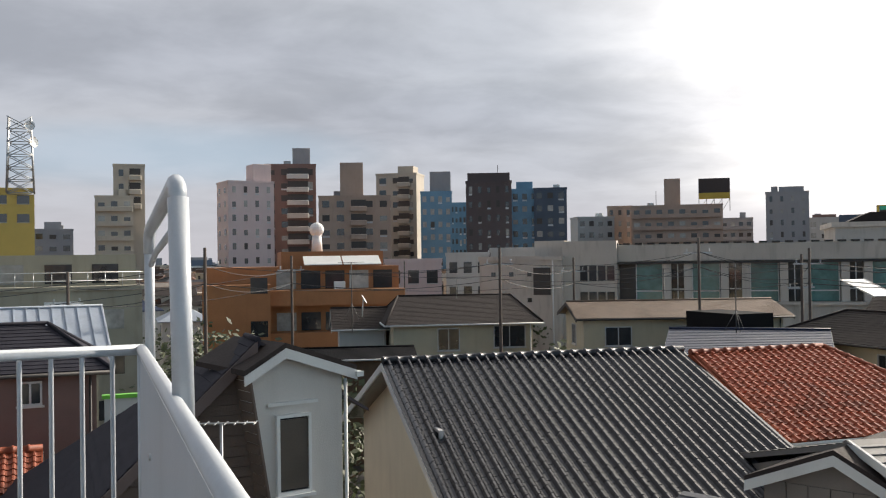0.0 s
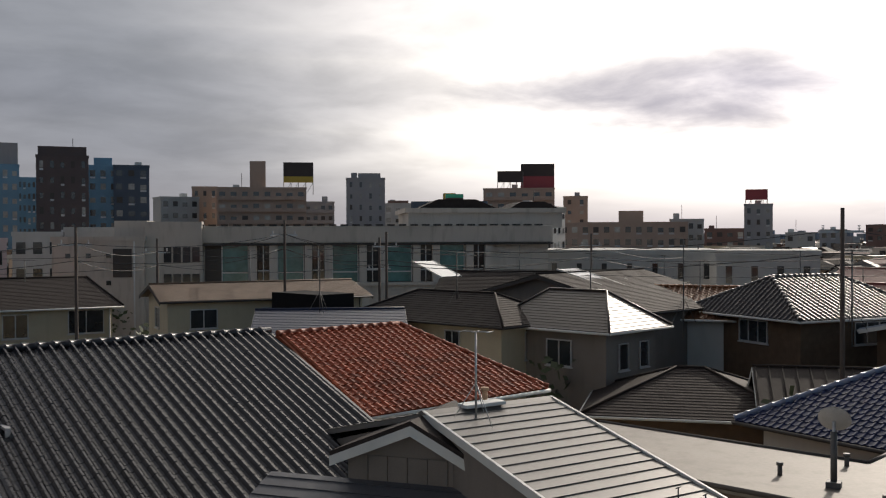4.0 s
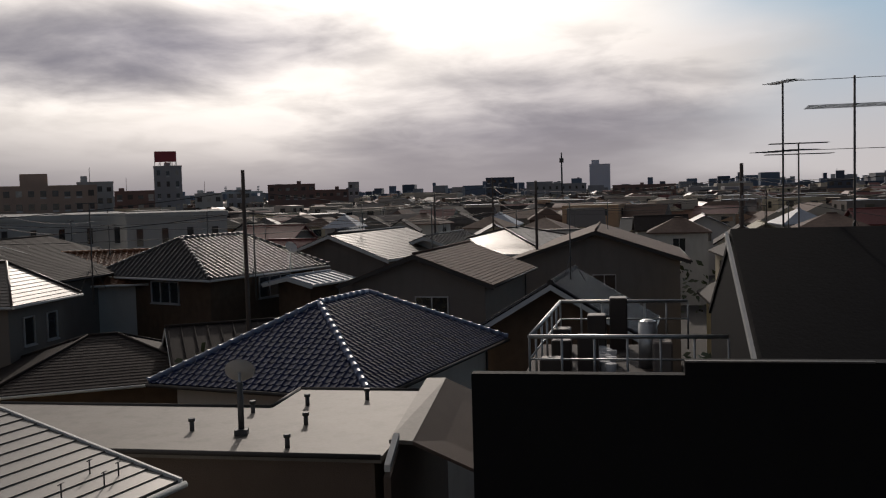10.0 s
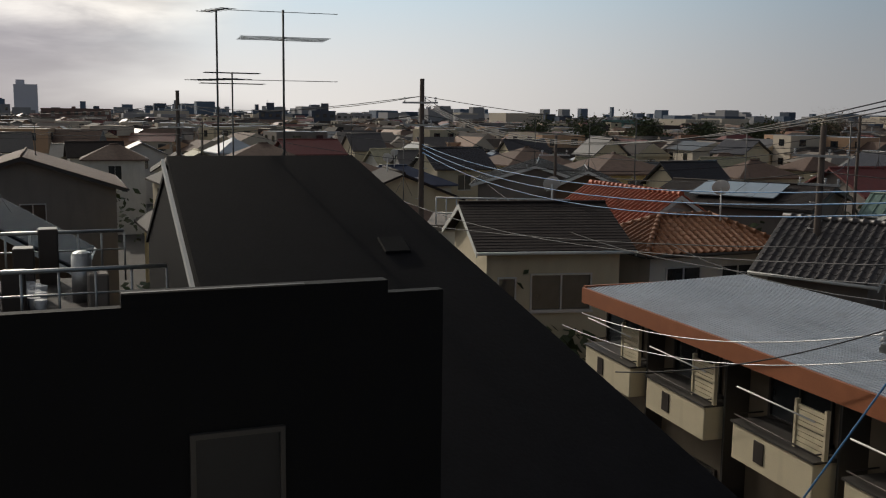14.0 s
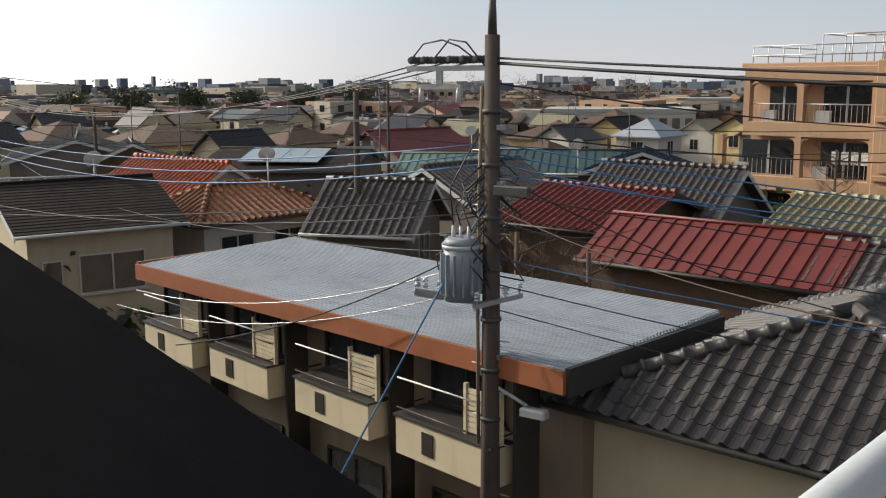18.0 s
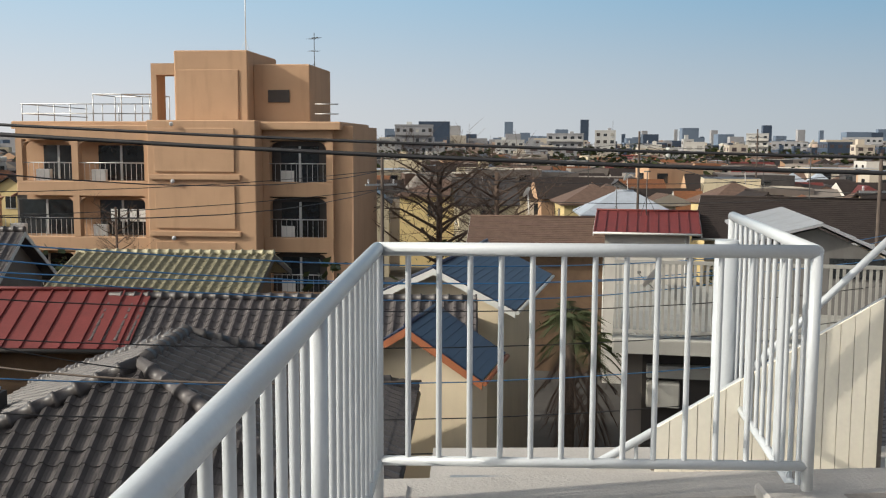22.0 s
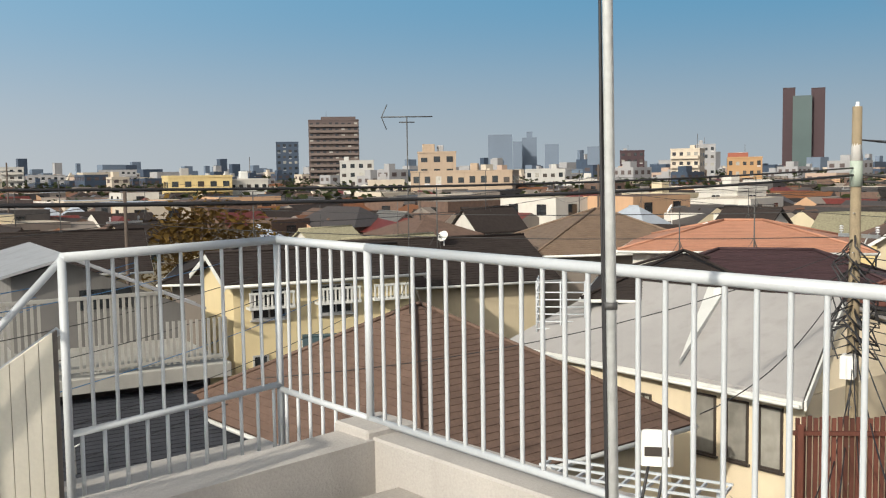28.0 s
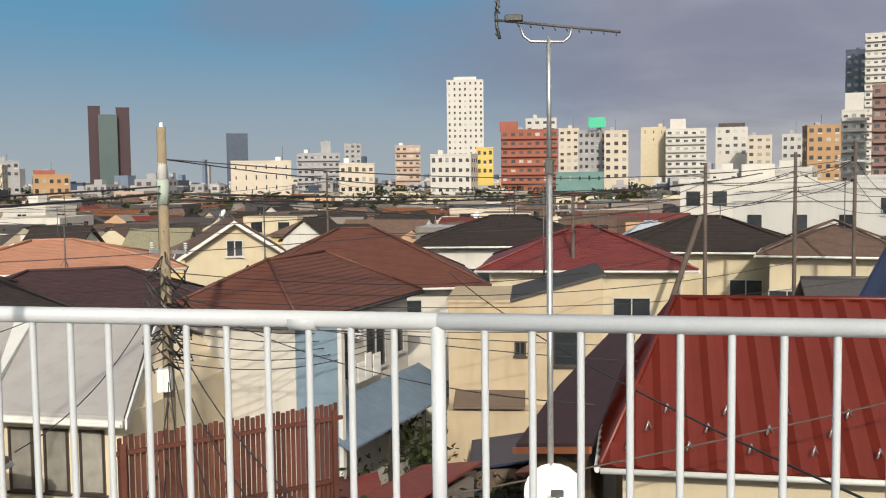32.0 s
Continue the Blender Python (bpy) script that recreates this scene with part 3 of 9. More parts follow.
def house(x0, x1, y0, y1, eave, ridge, axis, label, style, roof_mat, wall_mat, hip=False, over=0.5, rz=0.0, base=0.0, wins=(), fm=None, pm=None,
          fascia=None, pieces=0, front=1, hi=None, ends=(1, -1), name="house", category="house", group="", cap=None, cap_r=0.10, gutter=True, courses=False):
    """A house with a gabled or hipped roof. axis: along which the ridge runs. wins: (face, along, sill height, width, height, bars)."""
    lx, ly = x1 - x0, y1 - y0
    root = thing(name, (x0 + x1) / 2, (y0 + y1) / 2, base, rz, label, category, group)
    eave, ridge = eave - base, ridge - base
    turn = pose(0, 0, 0, 0, 0, 0 if axis == "x" else 90)
    L, W = (lx, ly) if axis == "x" else (ly, lx)
    half = W / 2
    k = (ridge - eave) / half
    s = half + over
    ze = eave - over * k
    sl = math.hypot(s, s * k)
    wl2 = L / 2 + over
    hi = hi or s
    sle = math.hypot(hi, s * k)
    # walls
    g = Geo()
    if hip:
        g.box(-L / 2, L / 2, -half, half, 0, eave)
        for q in (1, -1):
            if q not in ends:
                g.prism([(q * L / 2, -half, eave), (q * L / 2, half, eave), (q * L / 2, 0, ridge - 0.04)][::q], (-0.12 * q, 0, 0))
    else:
        pent = [(-half, 0), (half, 0), (half, eave), (0, ridge - 0.04), (-half, eave)]
        g.prism([(-L / 2, y, z) for y, z in pent][::-1], (L, 0, 0))
    part("wall", g, wall_mat, root, m=turn)
    # main slopes
    def lm(u, sg=1):
        if not hip:
            return sl
        a = u * sl / hi if -sg in ends else sl
        b = (2 * wl2 - u) * sl / hi if sg in ends else sl
        return max(0.0, min(sl, a, b))

    for sg in (1, -1):
        o = turn @ Vector((-wl2 * sg, -s * sg, ze + 0.06))
        fr = frame_from(o, turn.to_3x3() @ Vector((sg, 0, 0)), turn.to_3x3() @ Vector((0, sg, k)))
        slope(root, fr, 2 * wl2, sl, lambda u, q=sg: lm(u, q), style, roof_mat, pieces if sg == front else 0, courses)
        if hip and sg in ends:
            o = turn @ Vector((wl2 * sg, -s * sg, ze + 0.06))
            fr = frame_from(o, turn.to_3x3() @ Vector((0, sg, 0)), turn.to_3x3() @ Vector((-sg, 0, s * k / hi)))
            slope(root, fr, 2 * s, sle, lambda u: max(0.0, min(u, 2 * s - u) * sle / s), style, roof_mat, pieces // 3 if sg == front else 0, courses)
    top = ridge + 0.10
    re = {q: (wl2 - hi if hip and q in ends else wl2) for q in (1, -1)}
    cap = cap or roof_mat
    lines = [((-re[-1], 0, top), (re[1], 0, top))] if re[1] + re[-1] > 0.1 else []
    if hip:
        for sx in ends:
            for sy in (1, -1):
                lines.append(((sx * wl2, sy * s, ze + 0.10), (sx * max(re[sx], 0), 0, top)))
    for a, b in lines:
        g = Geo()
        if style in ("round", "tile", "fine", "round_fine"):
            cap_line(g, a, b, cap_r)
        else:
            g.tube(a, b, 0.05, n=6)
        part("ridge_cap", g, cap, root, m=turn)
    fas = fascia or fascia_white
    if not hip:
        for sx in (1, -1):
            for sy in (1, -1):
                a, b = Vector((sx * (wl2 - 0.02), sy * s, ze - 0.13)), Vector((sx * (wl2 - 0.02), 0, ridge - 0.13))
                g = Geo().prism([a, b, b + Vector((0, 0, 0.17)), a + Vector((0, 0, 0.17))], (sx * 0.035, 0, 0))
                part("bargeboard", g, fas, root, m=turn)
    if gutter:
        for sy in (1, -1):
            g = Geo().tube((-wl2, sy * (s + 0.05), ze), (wl2, sy * (s + 0.05), ze), 0.055, n=6)
            part("gutter", g, fas, root, m=turn)
        if hip:
            for sx in (1, -1):
                part("gutter", Geo().tube((sx * (wl2 + 0.05), -s, ze), (sx * (wl2 + 0.05), s, ze), 0.055, n=6), fas, root, m=turn)
        part("downpipe", Geo().tube((L / 2 - 0.15, -half - 0.06, 0), (L / 2 - 0.15, -half - 0.06, ze), 0.035, n=6), fas, root, m=turn)
    for face, u, z, w, h, bars in wins:
        window(root, on_face(face, lx, ly, u, z - base), w, h, bars, fm, pm)
    return root


def house_at(az, d, L, W, eave, ridge, label, style, roof_mat, wall_mat, rz=None, **more):
    """A house whose middle stands d metres off; its long side faces the terrace unless rz turns it."""
    x, y = polar(az, d)
    PLACED.append((x, y, max(L, W) * 0.55))
    return house(x - L / 2, x + L / 2, y - W / 2, y + W / 2, eave, ridge, "x", label, style, roof_mat, wall_mat, rz=az if rz is None else rz, **more)


PLACED = []


def block(az, d, w, top, label, wall_mat, dep=None, bays=4, sh=3.0, ww=0.55, wh=0.45, rot=0.0, floors=5, pm=None, balcony=None, pent=None, sides=True,
          name="apartment_building", category="building", pent_mat=None, base=0.0, stack=None):
    """A distant block: body with roof kerb, rows of windows in their openings, balcony fronts, penthouse. It faces the terrace, turned by rot."""
    x, y = polar(az, d)
    dep = dep or max(8.0, w * 0.7)
    if d < 130:
        PLACED.append((*polar(az, d + dep / 2), max(w, dep) * 0.6))
    root = thing(name, x - math.sin(radians(az)) * dep / 2, y + math.cos(radians(az)) * dep / 2, base, az + rot, label, category)
    top -= base
    g = Geo().box(-w / 2, w / 2, -dep / 2, dep / 2, 0, top)
    part("wall", g, wall_mat, root)
    part("roof_kerb", Geo().box(-w / 2 - 0.1, w / 2 + 0.1, -dep / 2 - 0.1, dep / 2 + 0.1, top - 0.25, top + 0.2), wall_mat, root)
    pm = pm or pane_dark
    rw = random.Random(int(az * 10) + int(d))
    for face, length, n in (("-y", w, bays), ("-x", dep, max(1, bays // 2)), ("+x", dep, max(1, bays // 2))):
        if face != "-y" and (not sides or 215 < d < 280 or d > 600):
            continue
        if face == "-x" and rot < -3 or face == "+x" and rot > 3:
            continue
        if d >= 172 and ww < 0.75:
            n = max(n, int(length / 2.7))
        bw = length / n * (ww if d < 172 else min(ww, 0.5))
        key = ("far", round(bw, 1), round(sh * wh, 1), pm.name)
        if key not in WIN:
            WIN[key] = Geo().box(-bw / 2, bw / 2, -0.06, 0.02, 0, sh * wh).box(-bw / 2 - 0.05, bw / 2 + 0.05, -0.14, 0.02, -0.1, -0.02, 1).mesh("window", [pm, frame_light])
        far = Geo()
        for j in range(floors):
            z = top - 1.0 - sh * wh - j * sh
            if z < 1:
                break
            for i in range(n):
                u = (i + 0.5) / n * length - length / 2
                m = on_face(face, w, dep, u, z)
                if d < 172:
                    part("window", WIN[key], None, root, m=m)
                else:
                    k = rw.choice((0, 0, 0, 1, 2))
                    hh2 = sh * wh * rw.choice((1.0, 1.0, 0.8))
                    far.face([m @ Vector(q) for q in ((-bw / 2, -0.08, 0), (bw / 2, -0.08, 0), (bw / 2, -0.08, hh2), (-bw / 2, -0.08, hh2))], k)
                    if rw.random() < 0.25:
                        far.face([m @ Vector(q) for q in ((-bw / 2, -0.10, -0.5), (bw / 2, -0.10, -0.5), (bw / 2, -0.10, -0.12), (-bw / 2, -0.10, -0.12))], 3)
        if far.f:
            tagged(part("glazing", far, [pm, pane_pale, frame_dark, frame_light], root), kind="stuff")
        if stack and face == "-y":
            su, sw, smat = stack
            for j in range(floors):
                z = top - 1.0 - sh * wh - j * sh
                if z < 1:
                    break
                part("balcony", Geo().box(su - sw / 2, su + sw / 2, -dep / 2 - 1.3, -dep / 2, z - 0.9, z + 0.2, c=0.2), smat, root)
                # flat dark sheet above each balcony front, drawn for the shade inside
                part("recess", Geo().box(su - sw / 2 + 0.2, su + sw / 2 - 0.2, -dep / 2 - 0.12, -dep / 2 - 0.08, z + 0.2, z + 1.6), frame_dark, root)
        if balcony and face == "-y":
            for j in range(floors):
                z = top - 1.0 - sh * wh - j * sh
                if z < 1:
                    break
                part("balcony", Geo().box(-w / 2 + 0.2, w / 2 - 0.2, -dep / 2 - 1.0, -dep / 2, z - 0.75, z + 0.25, c=0.03), balcony, root)
    if pent:
        pw, ph, pu = pent
        part("penthouse", Geo().box(pu - pw / 2, pu + pw / 2, -dep * 0.3, dep * 0.3, top, top + ph, c=0.05), pent_mat or wall_mat, root)
    if 172 < d < 460 and w > 7:
        u = rw.uniform(-0.35, 0.35) * w
        part("roof_tank", Geo().box(u - 0.8, u + 0.8, -1, 1, top + 0.15, top + rw.uniform(1.0, 1.8), c=0.1), rw.choice((fascia_white, gy_m, wall_mat)), root)
        if rw.random() < 0.45:
            part("roof_mast", Geo().tube((u + 1.4, 0, top), (u + 1.4, 0, top + rw.uniform(2.5, 5.0)), 0.09, n=4), dark_steel, root)
    return root


def wire(a, b, sag, r=0.012, mat=None, n=14, label="thin black overhead cable", group="overhead cables"):
    a, b = Vector(a), Vector(b)
    pts = [a.lerp(b, i / n) - Vector((0, 0, sag * 4 * (i / n) * (1 - i / n))) for i in range(n + 1)]
    ob = part("cable", Geo().path(pts, r, 5), mat or wire_m)
    return tagged(ob, label, "cable", group)


def antenna(x, y, z0, z1, az, label, size=1.0, arrays=((0.0, 1.9, 5),), mat=None, r=0.02):
    """A mast with one or more aerials: (below the top, boom length, elements, element length)."""
    mat = mat or dark_steel
    root = thing("antenna", x, y, z0, az, label, "antenna")
    h = z1 - z0
    part("mast", Geo().tube((0, 0, 0), (0, 0, h), r, n=6), mat, root)
    for a in arrays:
        dz, boom, n = a[:3]
        el = a[3] if len(a) > 3 else 0.5
        b = part("aerial", Geo().tube((0, -boom / 2, h - dz), (0, boom / 2, h - dz), 0.014, n=5), mat, root)
        for i in range(n):
            yy = -boom / 2 + boom * i / max(1, n - 1)
            part("element", Geo().tube((-el / 2, yy, h - dz), (el / 2, yy, h - dz), 0.008, n=4), mat, b)
    for k in range(3):
        t = math.tau * k / 3
        part("stay", Geo().tube((0, 0, min(h * 0.45, 0.9)), (math.cos(t) * 0.45, math.sin(t) * 0.45, 0), 0.008, n=4), mat, root)
    return root


def dish(x, y, z, az, r, label, post=0.8, mat=None):
    """A satellite dish on a short post; it looks towards az."""
    root = thing("satellite_dish", x, y, z - post, az, label, "satellite dish")
    part("post", Geo().tube((0, 0, 0), (0, 0, post), 0.028, n=8), steel, root)
    part("reflector", Geo().dome((0, 0.06, post), (0, math.cos(0.6), math.sin(0.6)), r, r * 0.22), mat or dish_m, root)
    part("feed_arm", Geo().tube((0, 0.05, post - r * 0.8), (0, 0.05 + r * 1.3, post + r * 0.35), 0.012, n=5).box(-0.04, 0.04, r * 1.25, r * 1.45, post + r * 0.3, post + r * 0.48), dark_steel, root)
    return root


POLES = []


def utility_pole(x, y, top, label, r=0.15, arms=(), mat=None, az=0.0, steps=True):
    root = thing("utility_pole", x, y, 0, az, label, "utility pole")
    POLES.append((x, y, top))
    part("shaft", Geo().tube((0, 0, 0), (0, 0, top), r, r * 0.62, 14), mat or pole_m, root)
    for z, w, a in arms:
        arm = part("crossarm", Geo().box(-w / 2, w / 2, r * 0.6, r * 0.6 + 0.075, z, z + 0.075), steel, root, m=pose(0, 0, 0, 0, 0, a))
        for i in (-0.45, -0.15, 0.45) if steps else (-0.4, 0.4):
            g = Geo().tube((w * i, r * 0.6 + 0.04, z + 0.075), (w * i, r * 0.6 + 0.04, z + 0.15), 0.02, n=6)
            for q in range(3):
                g.tube((w * i, r * 0.6 + 0.04, z + 0.12 + q * 0.05), (w * i, r * 0.6 + 0.04, z + 0.15 + q * 0.05), 0.055, 0.03, 8)
            part("insulator", g, porcelain, arm)
    if steps:
        k = 0
        z = 2.5
        while z < top - 1.5:
            sx = 1 if k % 2 else -1
            part("step", Geo().tube((0, 0, z), (sx * (r + 0.16), 0, z), 0.011, n=5), steel, root)
            z += 0.42
            k += 1
    return root


def tree(x, y, h, crown, label, leaf=None, seed=1, trunk=0.14, leaves=900, low=0.35, name="tree", droop=0.0):
    """Tapered trunk, limbs and twigs; the crown of small leaf clumps where it has one."""
    rnd = random.Random(seed)
    root = thing(name, x, y, 0, 0, label, "tree")
    g = Geo()
    g.path([(0, 0, 0), (0.1 * rnd.uniform(-1, 1), 0.1 * rnd.uniform(-1, 1), h * 0.5), (0, 0, h * 0.93)], trunk * 0.6, 7)
    g.tube((0, 0, 0), (0, 0, h * 0.45), trunk, trunk * 0.6, 8)
    tips = []
    limbs = Geo()
    n = 13 if leaf else 22
    for i in range(n):
        z = h * (low + (0.9 - low) * i / n)
        t = i * 2.4 + rnd.uniform(-0.4, 0.4)
        ln = crown * (1.0 - 0.55 * max(0, (z / h - low) / (1 - low))) * rnd.uniform(0.7, 1.05)
        p = Vector((0, 0, z))
        q = p + Vector((math.cos(t) * ln * 0.55, math.sin(t) * ln * 0.55, ln * 0.30))
        e = p + Vector((math.cos(t + 0.2) * ln, math.sin(t + 0.2) * ln, ln * rnd.uniform(0.3, 0.75) - droop))
        limbs.tube(p, q, trunk * 0.34, trunk * 0.2, 5), limbs.tube(q, e, trunk * 0.2, trunk * 0.06, 5)
        tips += [q, e]
        for k in range(6 if leaf else 9):
            s = p.lerp(e, rnd.uniform(0.35, 1))
            o = s + Vector((rnd.uniform(-1, 1), rnd.uniform(-1, 1), rnd.uniform(-0.1, 1))) * crown * 0.33
            limbs.tube(s, o, trunk * 0.09, trunk * 0.025, 4, caps=False)
            tips.append(o)
            if not leaf:
                for _ in range(3):
                    b = s.lerp(o, rnd.uniform(0.3, 1))
                    limbs.tube(b, b + Vector((rnd.uniform(-1, 1), rnd.uniform(-1, 1), rnd.uniform(0, 1))) * crown * 0.18, trunk * 0.04, trunk * 0.015, 3, caps=False)
    part("trunk", g, bark_m if leaf else twig_m, root)
    part("branch", limbs, bark_m if leaf else twig_m, root)
    if leaf:
        c = Geo()
        for i in range(leaves):
            s = rnd.choice(tips)
            p = s + Vector((rnd.gauss(0, 1), rnd.gauss(0, 1), rnd.gauss(0, 0.8))) * crown * 0.17
            a = Vector((rnd.gauss(0, 1), rnd.gauss(0, 1), rnd.gauss(0, 0.6))).normalized()
            b = a.orthogonal().normalized()
            z = crown * rnd.uniform(0.035, 0.085)
            c.face((p - a * z, p - b * z * 0.5, p + a * z, p + b * z * 0.5))
        part("crown", c, leaf, root)
    return root


# ---- ground ----
g = Geo()
g.face(((-4000, -4000, 0), (4000, -4000, 0), (4000, 4000, 0), (-4000, 4000, 0)))
tagged(part("ground", g, ground_m), "dark town ground of yards and lanes", "ground", kind="structure")

# ---- the terrace: own building, floor, kerb ----
FLOOR, KERB, RAIL = 9.10, 9.30, 10.25
g = Geo().box(-3.35, 0.55, -3.95, 4.85, 0, FLOOR - 0.02)
tagged(part("own_building", g, white_wall), "white rendered building under the roof terrace", "building", kind="structure")
tagged(part("terrace_floor", Geo().box(-3.35, 0.55, -3.95, 4.85, FLOOR - 0.02, FLOOR), concrete), "grey mortar roof floor, stained and patched", "floor", kind="structure")
tagged(part("annex_roof", Geo().box(-7.6, -3.36, -3.9, 4.8, 0, 7.8), white_wall), "lower annex with a flat roof beside the terrace", "building", kind="structure")
kerb = thing("parapet", 0, 0, FLOOR, 0, "low grey mortar kerb round the roof terrace", "parapet", kind="structure")
part("kerb", Geo().box(0.33, 0.56, -3.95, 4.86, -0.2, 0.20, c=0.012), parapet_m, kerb)
part("kerb", Geo().box(-3.42, -3.13, -4.42, 4.86, -0.2, 0.20, c=0.012), parapet_m, kerb)
part("kerb", Geo().prism([(0.56, -4.02, -0.2), (0.56, -3.74, -0.2), (-3.13, -4.14, -0.2), (-3.13, -4.42, -0.2)][::-1], (0, 0, 0.39)), parapet_m, kerb)
part("kerb", Geo().box(-3.13, 0.33, 4.6, 4.86, -0.2, 0.20, c=0.012), parapet_m, kerb)
part("landing", Geo().prism([(0.3, -5.4, -0.25), (0.3, -3.98, -0.25), (-3.3, -4.40, -0.25), (-3.3, -5.6, -0.25)][::-1], (0, 0, 0.13)), parapet_m, kerb)
for k in range(9):
    part("drain_slat", Geo().box(-1.95 + 0.0, 0.2, -4.92 + k * 0.1, -4.86 + k * 0.1, -0.12, -0.10), steel, kerb)
part("post_block", Geo().box(-3.40, -3.10, -4.46, -4.16, 0.0, 0.235, c=0.012), parapet_m, kerb)
part("post_block", Geo().box(-1.27, -0.97, -3.94, -3.64, 0.0, 0.235, c=0.012), parapet_m, kerb)
# a raised mortar patch with rust marks on the floor
part("floor_patch", Geo().box(-3.0, -1.6, -3.4, -2.2, 0.0, 0.004), M("stained mortar", (0.36, 0.31, 0.22), 0.9, vary=0.35, scale=1.6, grain=20, bump=0.2, stain=0.7), kerb)

railing = thing("railing", 0, 0, FLOOR, 0, "white-painted steel pipe railing on the terrace kerb", "railing")


def rail_run(a, b, bottom, pitch=0.124, r=0.0245, bars=True, posts=(0, 1), feet=KERB):
    """Top rail, bottom rail, posts and bars between two plan points."""
    a, b = Vector((*a, 0)), Vector((*b, 0))
    ln = (b - a).length
    z = RAIL - FLOOR
    part("top_rail", Geo().tube(a + Vector((0, 0, z - r)), b + Vector((0, 0, z - r)), r, n=12), rail_m, railing)
    if not bars:
        return
    zb = bottom - FLOOR
    part("bottom_rail", Geo().tube(a + Vector((0, 0, zb)), b + Vector((0, 0, zb)), 0.019, n=8), rail_m, railing)
    n = max(1, round(ln / pitch))
    me = Geo().tube((0, 0, zb), (0, 0, z - 2 * r + 0.01), 0.0105, n=8, caps=False).mesh("bar", rail_m)
    at = {round(p * n) for p in posts}
    for i in range(1, n):
        if i not in at:
            part("bar", me, None, railing, m=Matrix.Translation(a.lerp(b, i / n)))
    for p in posts:
        c = a.lerp(b, p)
        part("post", Geo().tube((c.x, c.y, feet - FLOOR), (c.x, c.y, z - r), 0.021, n=10), rail_m, railing)


C0, C1, P1, P2, C2 = (0.37, 4.50), (0.44, -3.78), (-1.11, -3.78), (-1.93, -4.98), (-3.27, -5.28)
rail_run((0.46, 0.9), C1, 9.44, posts=(0, 0.36, 0.72, 1))
rail_run(C0, (0.25, 0.9), 9.44, posts=(), bars=False)
rail_run((0.25, 0.9), (0.46, 0.9), 9.44, posts=(), bars=False)
rail_run(C0, (-3.25, 4.50), 9.40, posts=(0, 0.5, 1))
rail_run(C1, P1, 9.45, pitch=0.111, posts=(1,), feet=9.36)
rail_run(P1, (-1.27, -5.5), 9.30, pitch=0.13, posts=(1,), feet=9.0)
rail_run(P2, C2, 9.37, pitch=0.137, posts=(0, 1), feet=8.98)
rail_run(C2, (-3.25, -4.34), 9.34, posts=(), pitch=0.118)
rail_run((-3.25, -4.34), (-3.23, -0.97), 9.34, posts=(0, 1), pitch=0.1248)
rail_run((-3.23, -0.97), (-3.22, 4.50), 9.34, posts=(0.5, 1), pitch=0.130)
part("rail_joint", Geo().tube((-3.235, -1.40, 1.12), (-3.235, -1.32, 1.12), 0.0275, n=12), rail_m, railing)
# short bars that reach below the bottom rail outside the kerb
for i in range(11):
    t = i / 11
    p = Vector((*P2, 0)).lerp(Vector((*C2, 0)), t + 0.05)
    part("bar", Geo().tube((p.x, p.y, -0.12), (p.x, p.y, 0.27), 0.0105, n=6), rail_m, railing)
for i in range(5):
    p = Vector((*C2, 0)).lerp(Vector((-3.25, -4.6, 0)), i / 5 + 0.1)
    part("bar", Geo().tube((p.x, p.y, -0.12), (p.x, p.y, 0.24), 0.0105, n=6), rail_m, railing)
part("bottom_rail", Geo().tube((*P2, -0.12), (*C2, -0.12), 0.014, n=6), rail_m, railing)

# solid sheet under the rail at the ladder, with the ladder's tall hand loop
screen = thing("rail_screen", 0.315, 2.8, FLOOR, -1.9, "white sheet-metal screen hung under the pipe rail", "screen")
part("sheet", Geo().box(-0.012, 0.012, -1.75, 1.70, 0.25, 1.09), panel_m, screen)
part("latch", Geo().path([(-0.02, 0.55 + 0.05 * math.sin(t * 0.4), 0.62 + 0.05 * math.cos(t * 0.4)) for t in range(8)], 0.008, 5), dark_steel, screen)
for z in (0.45, 0.80):
    part("bolt", Geo().tube((-0.02, 0.9, z), (0.02, 0.9, z), 0.014, n=8), steel, screen)
loop = thing("ladder_handrail", 0.335, 2.73, FLOOR - 0.05, -2.2, "tall white pipe hand loop of the roof ladder", "handrail")
part("post", Geo().tube((0, -0.02, 1.1), (0.0, 0.10, 1.74), 0.030, n=12), rail_m, loop)
part("post", Geo().tube((0, 1.72, 1.1), (0, 1.70, 1.62), 0.022, n=12), rail_m, loop)
part("top_bar", Geo().path([(0, 0.10, 1.72), (0, 0.12, 1.77), (0, 0.18, 1.79), (0, 1.62, 1.70), (0, 1.69, 1.67), (0, 1.70, 1.60)], 0.026, 10), rail_m, loop)
part("brace", Geo().path([(0, 0.25, 1.745), (0, 0.25, 1.66), (0, 1.2, 1.60), (0, 1.56, 1.55)], 0.013, 6), rail_m, loop)

# outside stair going down past the terrace
stair = thing("outside_stair", 0, -5.1, 0, 0, "outside steel stair with cream slatted side screen", "stair")
SB = ((-1.95, 9.86), (0.9, 8.13))


def sz(x):
    return SB[0][1] + (SB[1][1] - SB[0][1]) * (x - SB[0][0]) / (SB[1][0] - SB[0][0])


